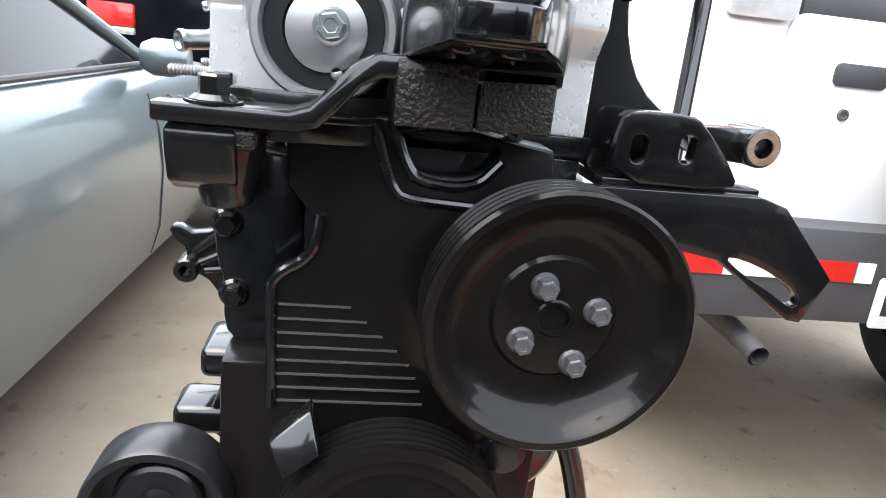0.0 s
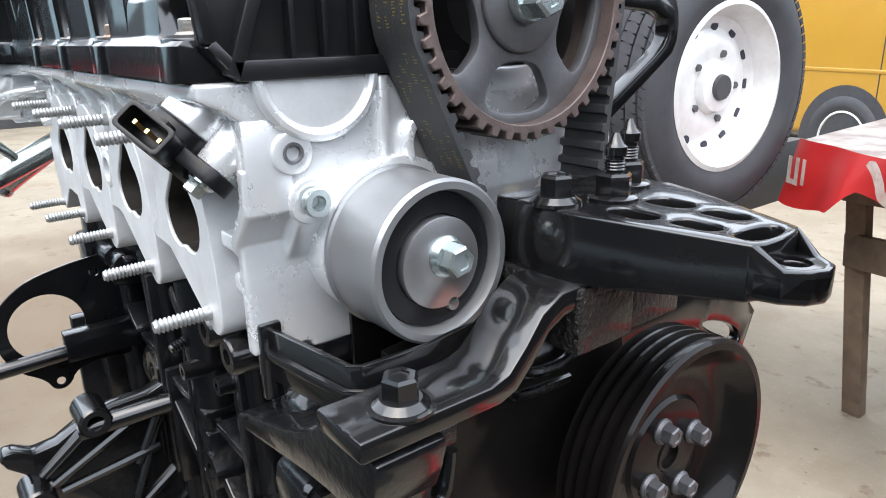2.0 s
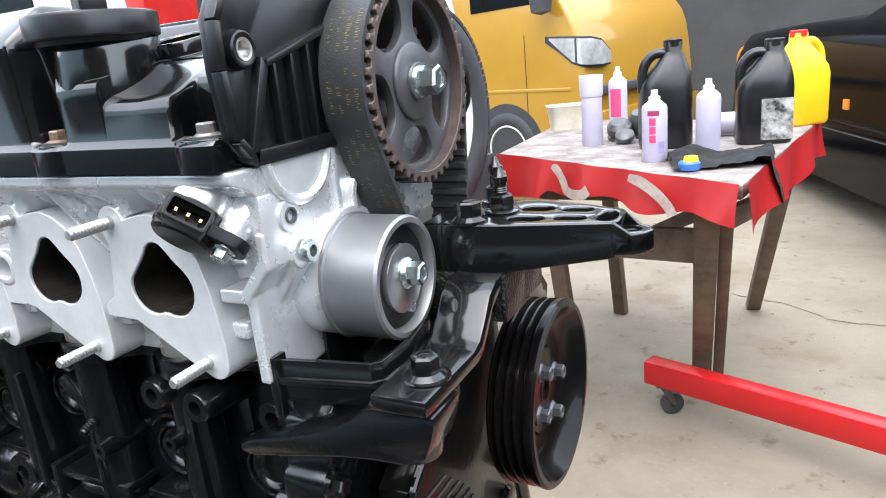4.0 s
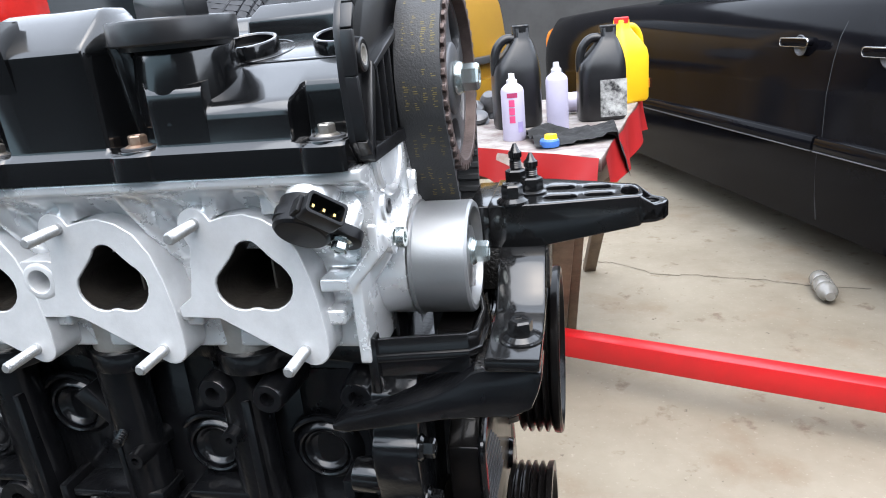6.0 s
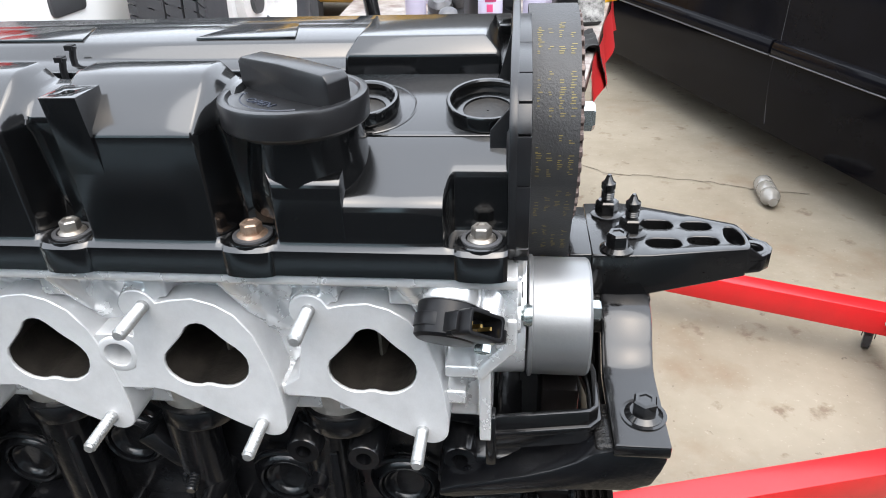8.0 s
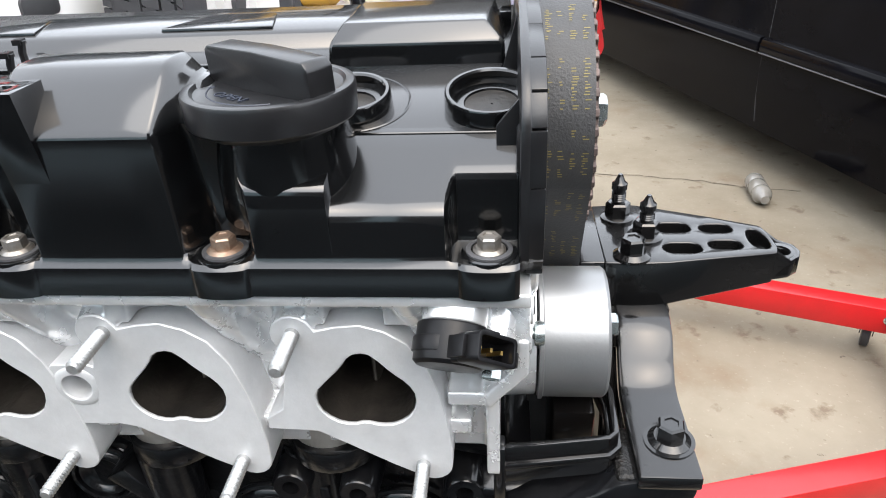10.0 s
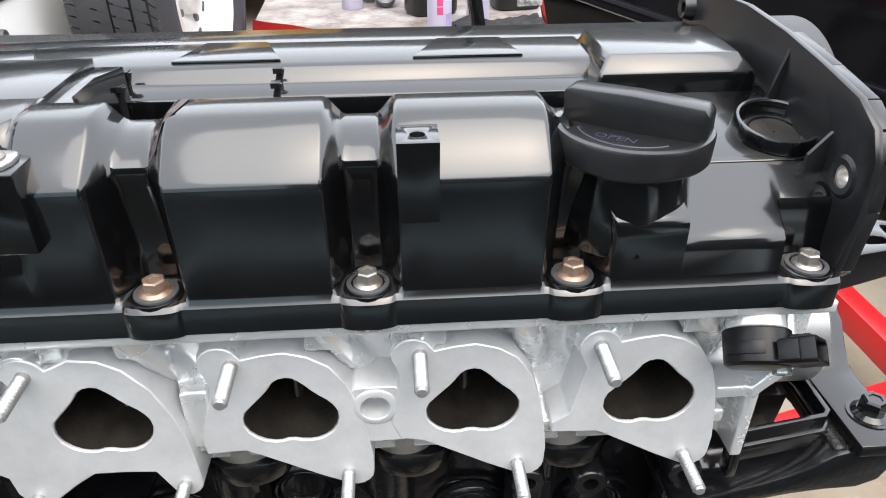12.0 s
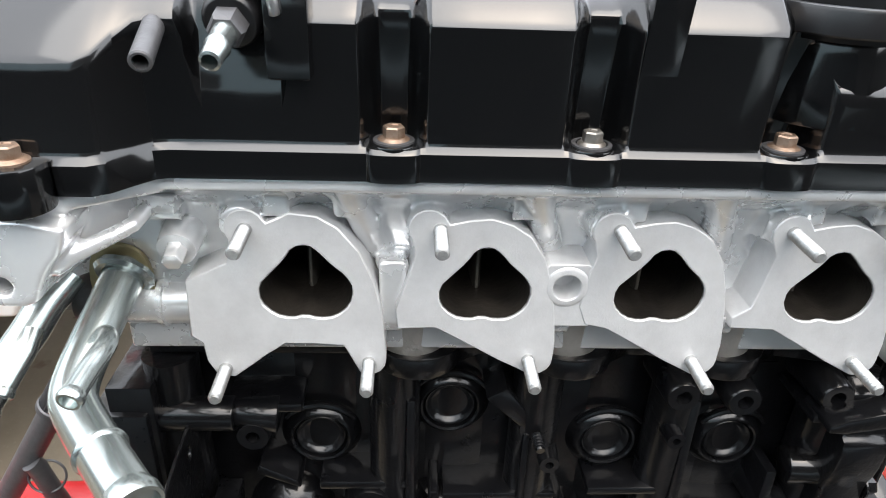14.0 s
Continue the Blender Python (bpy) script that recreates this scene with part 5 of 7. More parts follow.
lathe(bm, [(0.01, 0.0), (0.058, 0.0), *vee(0.062, 0.001, 0.0285, 5, 0.0045), (0.0625, 0.0295), (0.0625, 0.032), (0.0555, 0.032), (0.0545, 0.029), (0.046, 0.028), (0.044, 0.020), (0.02, 0.018), (0.018, 0.026), (0, 0.026)], toward((0.112, 0.1105, 0.7140), (1, 0, 0)), 80)
part("crankshaft_pulley", bm, SATIN, engine, "black ribbed crankshaft pulley")
bm = BM()
lathe(bm, [(0.01, 0.0), (0.036, 0.0), (0.0372, 0.002), (0.0372, 0.028), (0.036, 0.030), (0.0318, 0.030), (0.031, 0.020), (0.029, 0.016), (0.0235, 0.016), (0.0225, 0.020), (0.0205, 0.0215), (0.010, 0.0215), (0.009, 0.026), (0, 0.026)], toward((0.095, -0.0085, 0.7215), (1, 0, 0)), 56)
part("belt_idler_pulley", bm, PLASTIC, engine, "black flat accessory belt idler pulley")
bm = BM()
prism(bm, [(0.0485, 0.775), (0.067, 0.789), (0.0725, 0.770), (0.056, 0.760)], "x", 0.120, 0.141)
for v in bm.verts:
    if v.co.x > 0.13:
        v.co.x = 0.141 + (0.772 - v.co.z) * 0.5
part("timing_mark_lug", bm, GLOSS, engine, "angled pointer lug above the pulley", 0.001)

# oil pump body and pressure fitting below the water pump
bm = BM()
lathe(bm, [(0, -0.05), (0.034, -0.05), (0.036, -0.04), (0.036, 0.012), (0.030, 0.018), (0.014, 0.020), (0.012, 0.028), (0, 0.028)], toward((0.082, 0.172, 0.752), (1, 0, 0)), 40)
pump = part("pump_body", bm, CAST, engine, "black painted pump housing", 0.0012)
bm = BM()
tube(bm, smooth_line([Vector(v) for v in ((0.096, 0.198, 0.786), (0.100, 0.206, 0.764), (0.100, 0.217, 0.735), (0.098, 0.230, 0.690))], 4), 0.0062, 16)
part("pressure_hose", bm, GLOSS, pump, "black hose running down from the pump")
for y, z, r in ((0.181, 0.781, 0.0078), (0.199, 0.783, 0.0088)):
    bm = BM()
    lathe(bm, [(0, 0), (r * 1.3, 0), (r * 1.3, 0.003), (r * 1.05, 0.005), (0, 0.005)], toward((0.100, y, z), (1, 0.1, 0.3)), 24)
    lathe(bm, [(0, 0.004), (r, 0.004), (r, 0.012), (r * 0.8, 0.014), (0, 0.014)], toward((0.100, y, z), (1, 0.1, 0.3)), 6)
    part("hex_fitting", bm, GREYSTEEL, pump, "grey hex fitting")

# bracket for the alternator on the far side
bm = BM()
plate(bm, soft([(0.214, 0.903), (0.216, 0.936), (0.222, 0.9415), (0.254, 0.9415), (0.262, 0.938), (0.287, 0.911), (0.286, 0.903)], 1), [rrect(0.2285, 0.9215, 0.009, 0.0155, 0.0043), rrect(0.2555, 0.9235, 0.009, 0.0155, 0.0043)], "x", 0.070, 0.081)
box(bm, 0.0, 0.078, 0.212, 0.304, 0.898, 0.9045)
prism(bm, [(0.255, 0.934), (0.292, 0.936), (0.300, 0.93), (0.300, 0.916), (0.272, 0.918)], "x", 0.04, 0.062)
lathe(bm, [(0.0058, 0), (0.0115, 0), (0.0115, 0.030), (0.0105, 0.031), (0.0058, 0.031)], toward((0.038, 0.3055, 0.9265), (1, 0, 0)), 28)
low = [(0.175, 0.90), (0.303, 0.9015), (0.319, 0.8965), (0.357, 0.857), (0.3445, 0.8295), (0.336, 0.8305), (0.318, 0.842), (0.298, 0.8555), (0.285, 0.864), (0.262, 0.868), (0.175, 0.87)]
plate(bm, low, [soft([(0.2885, 0.8665), (0.300, 0.8655), (0.320, 0.8585), (0.338, 0.848), (0.341, 0.8405), (0.336, 0.8385), (0.320, 0.848), (0.300, 0.858)], 1)], "x", 0.0765, 0.0845)
grid(bm, [[(x, y, z) for y in (0.215, 0.26, 0.303)] for x, z in ((0.0, 0.904), (0.06, 0.9035), (0.078, 0.902), (0.0845, 0.896))])
part("alternator_bracket", bm, GLOSS, engine, "black alternator bracket plate with slots", 0.0012)
bm = BM()
lathe(bm, [(0.0058, 0), (0.0098, 0), (0.0098, 0.0012), (0.0058, 0.0012)], toward((0.0688, 0.3055, 0.9265), (1, 0, 0)), 28)
part("bushing", bm, RUSTBOLT, engine, "rusty bracket bushing")
bm = BM()
plate(bm, soft([(0.194, 0.905), (0.195, 0.95), (0.193, 1.0), (0.190, 1.09), (0.226, 1.09), (0.222, 1.03), (0.2185, 0.999), (0.2235, 0.972), (0.234, 0.952), (0.255, 0.936), (0.262, 0.905)], 1), [], "x", 0.044, 0.054)
plate(bm, soft([(0.214, 1.002), (0.245, 1.021), (0.270, 1.036), (0.276, 1.044), (0.274, 1.056), (0.222, 1.060), (0.222, 1.068), (0.280, 1.066), (0.2855, 1.054), (0.285, 1.036), (0.270, 1.026), (0.228, 1.0), (0.214, 0.992)], 1), [], "x", 0.044, 0.054)
part("lifting_bracket", bm, GLOSS, engine, "black steel lifting bracket with a hook", 0.001)

# ---- camshaft sensor ----
N = Vector((0.72, -0.49, 0.47)).normalized()
L = Vector((0.68, 0.45, -0.58))
L = (L - N * L.dot(N)).normalized()
U = N.cross(L)
if U.z < 0:
    U = -U
C0 = Vector((0.0583, -0.0251, 1.0198))
SM = Matrix(((L.x, U.x, N.x, C0.x), (L.y, U.y, N.y, C0.y), (L.z, U.z, N.z, C0.z), (0, 0, 0, 1)))
bm = BM()
plate(bm, rrect(0, 0, 0.0198, 0.0112, 0.002), [rrect(0, 0, 0.0168, 0.0082, 0.0015)], "z", -0.011, 0.0)
plate(bm, rrect(0, 0, 0.0185, 0.0105, 0.0015), [], "z", -0.024, -0.0108)
box(bm, -0.0035, 0.0035, 0.0045, 0.0072, -0.012, -0.003)
box(bm, -0.0118, -0.0098, -0.004, 0.004, -0.014, -0.006)
bmesh.ops.transform(bm, matrix=SM, verts=bm.verts)
SC, SE = Vector((0.0400, -0.0112, 1.0090)), Vector((0.0557, -0.0060, 0.9990))
SN = Vector((-0.1, -0.72, -0.68)).normalized()
SX = (SE - SC)
SX = (SX - SN * SX.dot(SN)).normalized()
SYV = SN.cross(SX)
q = Matrix(((SX.x, SYV.x, SN.x, SC.x), (SX.y, SYV.y, SN.y, SC.y), (SX.z, SYV.z, SN.z, SC.z), (0, 0, 0, 1)))
lathe(bm, [(0, -0.0090), (0.0136, -0.0090), (0.0142, -0.0084), (0.0142, 0.0058), (0.0126, 0.0072), (0, 0.0072)], q, 40)
sensor = part("camshaft_sensor", bm, SENSORPL, engine, "black three-pin camshaft sensor", 0.0005)
bm = BM()
plate(bm, soft([(-0.015, -0.009), (0.004, -0.0145), (0.018, -0.0095), (0.0275, -0.0075), (0.0300, 0.0005), (0.0270, 0.0075), (0.017, 0.0090), (0.004, 0.0145), (-0.015, 0.009)], 2), [], "z", -0.0030, 0.0028)
bmesh.ops.transform(bm, matrix=q, verts=bm.verts)
part("sensor_ear", bm, SENSORPL, sensor, "", 0.0004)
bm = BM()
for k in (-0.0055, 0, 0.0055):
    box(bm, k - 0.0006, k + 0.0006, -0.0008, 0.0008, -0.011, -0.0035)
bmesh.ops.transform(bm, matrix=SM, verts=bm.verts)
part("contact_pins", bm, BRASS, sensor, "three brass pins")
inst("sensor_bolt", hex_bolt_mesh("sensor_bolt", 0.0042, 0.006, ZINC, 1.4), q @ pose((SE - SC).length, 0, 0.0028), sensor, "zinc bolt")
bm = BM()
lathe(bm, [(0, -0.032), (0.0140, -0.032), (0.0128, -0.0098), (0.0122, -0.0092), (0, -0.0092)], q, 36)
cyl(bm, q @ Vector((0.0195, 0, -0.030)), q @ Vector((0.0195, 0, -0.0033)), 0.0085, 0.0075, 24)
part("sensor_boss", bm, ALU, head, "silver sensor boss", 0.0008)

# ---- rear end: water pipes, bracket, gasket plate ----
bm = BM()
p = [Vector(v) for v in ((-0.3385, 0.030, 0.976), (-0.3398, 0.018, 0.9715), (-0.3420, 0.004, 0.9645), (-0.3445, -0.0145, 0.9555), (-0.3462, -0.030, 0.9480), (-0.3450, -0.040, 0.9440), (-0.3400, -0.0485, 0.9420), (-0.324, -0.068, 0.9405), (-0.302, -0.0935, 0.938))]
p, d = smooth_line(p, 5), (p[-1] - p[-2]).normalized()
tube(bm, p, 0.0098, 32)
lathe(bm, [(0.0098, 0), (0.0110, 0.001), (0.0110, 0.0022), (0.0098, 0.0035)], toward((-0.324, -0.068, 0.9405), d), 32)
lathe(bm, [(0.0098, -0.006), (0.0110, -0.002), (0.0110, 0.001), (0.0102, 0.003), (0.0088, 0.003), (0.0084, -0.010), (0, -0.010)], toward(p[-1], d), 32)
part_line = smooth_line([Vector(v) for v in ((-0.3420, -0.020, 0.957), (-0.3285, -0.035, 0.9720), (-0.3225, -0.049, 0.9765), (-0.3240, -0.063, 0.9745), (-0.3252, -0.0756, 0.9722))], 5)
tube(bm, part_line, [0.0034 + 0.0010 * sstep(0, 5, k) for k in range(len(part_line))], 20)
lathe(bm, [(0.0044, -0.003), (0.0051, -0.001), (0.0051, 0.001), (0.0044, 0.002), (0.0034, 0.002), (0.0032, -0.006), (0, -0.006)], toward(part_line[-1], part_line[-1] - part_line[-2]), 20)
pipe = part("water_outlet_pipe", bm, ZINC, engine, "bent zinc-plated coolant pipe with a side spigot", angle=50)
bm = BM()
lathe(bm, [(0.0104, 0), (0.0142, 0), (0.0146, 0.0025), (0.0128, 0.0042), (0.0104, 0.0042)], toward((-0.3397, 0.0192, 0.9720), (-0.15, -0.88, -0.45)), 32)
part("pipe_collar", bm, ZINC, pipe, "flared zinc pipe collar")
bm = BM()
plate(bm, soft([(-0.357, 0.950), (-0.357, 0.978), (-0.348, 0.988), (-0.333, 0.986), (-0.3265, 0.975), (-0.3275, 0.950)], 2), [], "y", 0.0178, 0.0210)
part("pipe_flange", bm, mat("yellow_zinc", (0.42, 0.36, 0.20), 0.35, 0.8, (0.25, 0.21, 0.13), 60, 0.6, 300), engine, "yellowish zinc pipe flange plate", 0.0006)
bm = BM()
p = [(-0.368, 0.022, 0.968), (-0.375, 0.010, 0.960), (-0.380, 0.0, 0.951), (-0.387, -0.015, 0.940), (-0.394, -0.030, 0.928)]
tube(bm, smooth_line([Vector(v) for v in p], 5), 0.0085, 24)
d = (Vector(p[-1]) - Vector(p[-2])).normalized()
lathe(bm, [(0.0085, -0.004), (0.0096, -0.001), (0.0096, 0.002), (0.0085, 0.0035), (0.0075, 0.0035), (0.0072, -0.01), (0, -0.01)], toward(p[-1], d), 20)
tube(bm, [(-0.376, -0.004, 0.954), (-0.377, -0.012, 0.947), (-0.383, -0.027, 0.935)], 0.0042, 14)
lathe(bm, [(0.0042, -0.003), (0.005, -0.001), (0.005, 0.001), (0.0042, 0.002), (0.003, 0.002), (0.003, -0.006), (0, -0.006)], toward((-0.383, -0.027, 0.935), (-0.3, -0.75, -0.6)), 16)
part("heater_pipe", bm, ZINC, engine, "zinc-plated heater pipe")
bm = BM()
box(bm, -0.354, -0.342, 0.062, 0.2, 0.60, 0.935)
part("rear_plate", bm, CAST, engine, "black rear engine plate", 0.002)
bm = BM()
ring = circle(-0.0265, 0.822, 0.026, 32)
plate(bm, soft([(0.045, 0.875), (0.015, 0.872), (-0.012, 0.868), (-0.040, 0.860), (-0.062, 0.84), (-0.066, 0.81), (-0.055, 0.785), (-0.035, 0.772), (-0.030, 0.760), (-0.018, 0.760), (-0.010, 0.775), (0.012, 0.778), (0.03, 0.775), (0.045, 0.78)], 2), [circle(-0.026, 0.818, 0.029, 36), circle(0.016, 0.858, 0.004, 12), circle(0.016, 0.788, 0.004, 12), circle(-0.024, 0.7675, 0.0035, 12)], "x", -0.3255, -0.3235)
part("gasket_plate", bm, CAST, engine, "thin black plate with a round opening", 0.0004, 1)
bm = BM()
cyl(bm, (-0.342, 0.032, 0.873), (-0.300, 0.032, 0.873), 0.0100, n=24)
cyl(bm, (-0.302, 0.034, 0.873), (-0.276, 0.034, 0.871), 0.0082, 0.0110, 20)
box(bm, -0.364, -0.340, 0.020, 0.066, 0.826, 0.900)
cyl(bm, (-0.31, -0.075, 0.795), (-0.31, 0.04, 0.80), 0.0065, n=16)
box(bm, -0.317, -0.303, -0.018, 0.04, 0.79, 0.815)
part("starter_stud", bm, CAST, engine, "", 0.001)

# ---- ground ----
bm = BM()
grid(bm, [[(x, y, 0.0) for x in (-60, -8, -3, -1, 0, 1, 2, 4, 8, 60)] for y in (-60, -8, -3, -1, 0, 1, 2, 4, 8, 60)])
solo("ground", bm, GROUND, "dusty tan concrete yard with dark oil stains", "ground", kind="structure")


# ---- engine stand ----
def beam(bm, a, b, w, h):
    a, b = Vector(a), Vector(b)
    d = (b - a).normalized()
    s = d.cross(Vector((0, 0, 1))).normalized() * (w / 2)
    u = s.cross(d).normalized() * (h / 2)
    va = [bm.verts.new(a + s * i + u * j) for i, j in ((1, 1), (-1, 1), (-1, -1), (1, -1))]
    vb = [bm.verts.new(b + s * i + u * j) for i, j in ((1, 1), (-1, 1), (-1, -1), (1, -1))]
    bm.faces.new(va)
    bm.faces.new(vb)
    for k in range(4):
        bm.faces.new((va[k], va[(k + 1) % 4], vb[(k + 1) % 4], vb[k]))


def caster(x, y, parent, turn):
    m = pose(x, y, 0, 0, 0, turn)
    bm = BM()
    for s in (-1, 1):
        plate(bm, [(-0.012, 0.095), (0.016, 0.095), (0.038, 0.034), (0.028, 0.030)], [], "y", s * 0.014, s * 0.0165)
    box(bm, -0.022, 0.022, -0.02, 0.02, 0.094, 0.1)
    bmesh.ops.transform(bm, matrix=m, verts=bm.verts)
    fork = part("caster", bm, GREYSTEEL, parent, "steel swivel caster", 0.001)
    bm = BM()
    lathe(bm, [(0.008, -0.011), (0.027, -0.011), (0.033, -0.0085), (0.033, 0.0085), (0.027, 0.011), (0.008, 0.011)], m @ toward((0.03, 0, 0.033), (0, 1, 0)), 28)
    part("wheel", bm, DARKPL, fork, "dark hard rubber wheel")


stand = thing("engine_stand", (0.5, 1.1, 0), "red painted steel engine stand base with spread legs on casters", "stand")
bm = BM()
beam(bm, (-0.06, 1.655, 0.135), (1.03, 1.262, 0.135), 0.055, 0.07)
part("leg", bm, RED, stand, "", 0.004)
bm = BM()
beam(bm, (-0.15, 0.500, 0.135), (1.02, 0.82, 0.135), 0.06, 0.07)
part("leg", bm, RED, stand, "", 0.004)
bm = BM()
beam(bm, (1.035, 1.30, 0.135), (1.045, 0.82, 0.135), 0.06, 0.075)
part("crossbar", bm, RED, stand, "", 0.004)
for x, y, a in ((-0.02, 1.645, 30), (1.0, 1.31, 60), (0.98, 0.80, 20), (-0.12, 0.53, 80)):
    caster(x, y, stand, a)
inst("leg_bolt", hex_bolt_mesh("leg_bolt", 0.010, 0.012, ZINC), toward((1.005, 1.244, 0.14), (-0.33, -0.94, 0)), stand)

holder = thing("engine_holder", (-0.62, 0.12, 0), "red engine stand post with black mounting head and steel handle", "stand")
bm = BM()
box(bm, -0.66, -0.58, 0.08, 0.16, 0.0, 0.60)
part("post", bm, RED, holder, "", 0.006)
bm = BM()
box(bm, -0.68, 0.05, 0.09, 0.15, 0.02, 0.08)
part("base_beam", bm, RED, holder, "", 0.006)
bm = BM()
cyl(bm, (-0.66, 0.12, 0.648), (-0.428, 0.12, 0.648), 0.058, n=48)
part("turning_tube", bm, RED, holder, "", 0.004)
bm = BM()
cyl(bm, (-0.430, 0.12, 0.648), (-0.394, 0.12, 0.648), 0.046, n=40)
box(bm, -0.395, -0.382, 0.0, 0.24, 0.56, 0.80)
part("mounting_head", bm, CAST, holder, "black steel mounting plate", 0.002)
bm = BM()
box(bm, -0.3745, -0.343, 0.016, 0.0455, 0.700, 0.884)
part("mounting_arm", bm, CAST, holder, "black square steel arm", 0.002)
d = Vector((0.080, 0.0, 0.128)).normalized()
KC = Vector((-0.447, 0.107, 0.8135))
bm = BM()
tube(bm, [KC - d * 0.22, KC - d * 0.12, KC], 0.0088, 20)
lathe(bm, [(0.0088, -0.002), (0.0122, -0.001), (0.0122, 0.003), (0.0112, 0.004)], toward(KC, d), 24)
bar = part("handle_bar", bm, GREYSTEEL, holder, "brown-grey steel turning bar")
bm = BM()
plate(bm, [(r * math.cos(2 * math.pi * k / 48), r * math.sin(2 * math.pi * k / 48)) for k in range(48) for r in ((0.0112 if k % 2 else 0.0098),)], [circle(0, 0, 0.007, 16)], "z", 0.003, 0.040)
bmesh.ops.transform(bm, matrix=toward(KC, d), verts=bm.verts)
part("knurled_end", bm, GREYSTEEL, bar)
bm = BM()
tube(bm, [(-0.470, 0.1005, 0.769), (-0.4677, 0.1019, 0.7635), (-0.4642, 0.107, 0.732), (-0.4600, 0.114, 0.695)], 0.0068, 16)
part("locking_pin", bm, GREYSTEEL, holder, "bent steel locking pin")
bm = BM()
lathe(bm, [(0.0125 + 0.0009 * math.cos(q * 0.785), 0.0009 * math.sin(q * 0.785)) for q in range(8)], toward((-0.4640, 0.104, 0.752), (0.2, -0.9, 0.3)), 36)
part("pin_ring", bm, GREYSTEEL, holder)


# ---- things round about ----
def wheel(m, r, w, parent, rim_material, holes=12, rim_ratio=0.62, name="wheel"):
    """A tyre with grooved tread on a pressed rim; axle along local z, face at +z."""
    bm = BM()
    h = w / 2
    prof = [(r * rim_ratio, -h * 0.8), (r * 0.80, -h), (r * 0.93, -h * 0.9), (r * 0.985, -h * 0.72)]
    for k in range(4):
        a = -h * 0.62 + k * h * 0.35
        prof += [(r, a), (r, a + h * 0.22), (r * 0.972, a + h * 0.24), (r * 0.972, a + h * 0.32)]
    prof += [(r * 0.985, h * 0.74), (r * 0.93, h * 0.9), (r * 0.80, h), (r * 0.72, h * 0.98), (r * rim_ratio, h * 0.8)]
    lathe(bm, prof, m, 64)
    base = part(name, bm, TYRE, parent, "worn black tyre")
    bm = BM()
    R = r * rim_ratio
    lathe(bm, [(R * 1.04, h * 0.86), (R * 0.98, h * 0.9), (R * 0.93, h * 0.7), (R * 0.86, h * 0.35), (R * 0.72, h * 0.25), (R * 0.62, h * 0.34), (R * 0.5, h * 0.42), (R * 0.34, h * 0.36), (R * 0.30, h * 0.55), (R * 0.2, h * 0.6), (0, h * 0.6)], m, 48)
    rim = part("rim", bm, rim_material, base, "white painted steel rim" if rim_material is RIM else "alloy rim")
    key = "%d_%d" % (r * 1000, holes)
    hole = bpy.data.meshes.get("vent_hole_" + key)
    if hole is None:
        b1, b2 = BM(), BM()
        lathe(b1, [(R * 0.066, h * 0.2), (R * 0.066, h * 0.285), (0, h * 0.285)], Matrix.Identity(4), 12)
        hole = mesh_of("vent_hole_" + key, b1, INK)
        lathe(b2, [(R * 0.055, h * 0.36), (R * 0.045, h * 0.46), (0, h * 0.46)], Matrix.Identity(4), 6)
        mesh_of("wheel_nut_" + key, b2, GREYSTEEL)
    hole = bpy.data.meshes["vent_hole_" + key]
    for k in range(holes):
        q = 2 * math.pi * k / holes
        inst("vent_hole", hole, m @ pose(R * 0.745 * math.cos(q), R * 0.745 * math.sin(q), 0.0), base)
    for k in range(5):
        q = 2 * math.pi * k / 5
        inst("wheel_nut", bpy.data.meshes["wheel_nut_" + key], m @ pose(R * 0.42 * math.cos(q), R * 0.42 * math.sin(q), 0.0), base)
    bm = BM()
    lathe(bm, [(R * 0.17, h * 0.55), (R * 0.15, h * 0.7), (0, h * 0.7)], m, 16)
    part("hub_cap", bm, DARKPL, base)
    if name == "spare_wheel":
        # tread blocks between slanted cuts
        bm = BM()
        for k in range(84):
            for j, (a, b) in enumerate(((-0.92, -0.55), (-0.47, -0.08), (0.0, 0.38), (0.46, 0.72), (0.75, 0.88))):
                q0 = 2 * math.pi * (k + 0.35 * (j % 2)) / 84
                q1 = q0 + 2 * math.pi * 0.84 / 84
                lo = r * 0.95
                hi = r * (1.002 if 0 < j < 4 else 0.984)
                v = [bm.verts.new(m @ Vector((rr * math.cos(qq + s2 * 0.035), rr * math.sin(qq + s2 * 0.035), zz * h))) for rr in (lo, hi) for qq in (q0, q1) for zz, s2 in ((a, 0), (b, 1))]
                for f in ((0, 1, 3, 2), (4, 6, 7, 5), (0, 4, 5, 1), (2, 3, 7, 6), (0, 2, 6, 4), (1, 5, 7, 3)):
                    bm.faces.new([v[i] for i in f])
        part("tread", bm, TYRE, base, "chunky tyre tread")
    return base


# white off-road car, seen from behind
van = thing("white_offroader", (-2.2, 1.3, 0), "white off-road car with a spare wheel on its rear door", "car")
VX = -0.68
bm = BM()
plate(bm, soft([(VX, 0.64), (VX, 1.06), (VX - 0.02, 1.10), (VX - 0.10, 1.62), (VX - 0.22, 1.70), (VX - 1.9, 1.70), (VX - 2.3, 1.15), (VX - 3.3, 1.05), (VX - 3.35, 0.55), (VX - 0.05, 0.50)], 1), [], "y", 0.575, 2.05)
part("body", bm, WHITEP, van, "", 0.02, 3)
bm = BM()
plate(bm, rrect(1.40, 0.86, 1.26, 0.40, 0.03), [], "x", VX - 0.004, VX + 0.005)
part("rear_door", bm, WHITEP, van, "", 0.003)
bm = BM()
plate(bm, rrect(1.32, 0.615, 1.46, 0.175, 0.03), [], "x", VX - 0.03, VX + 0.085)
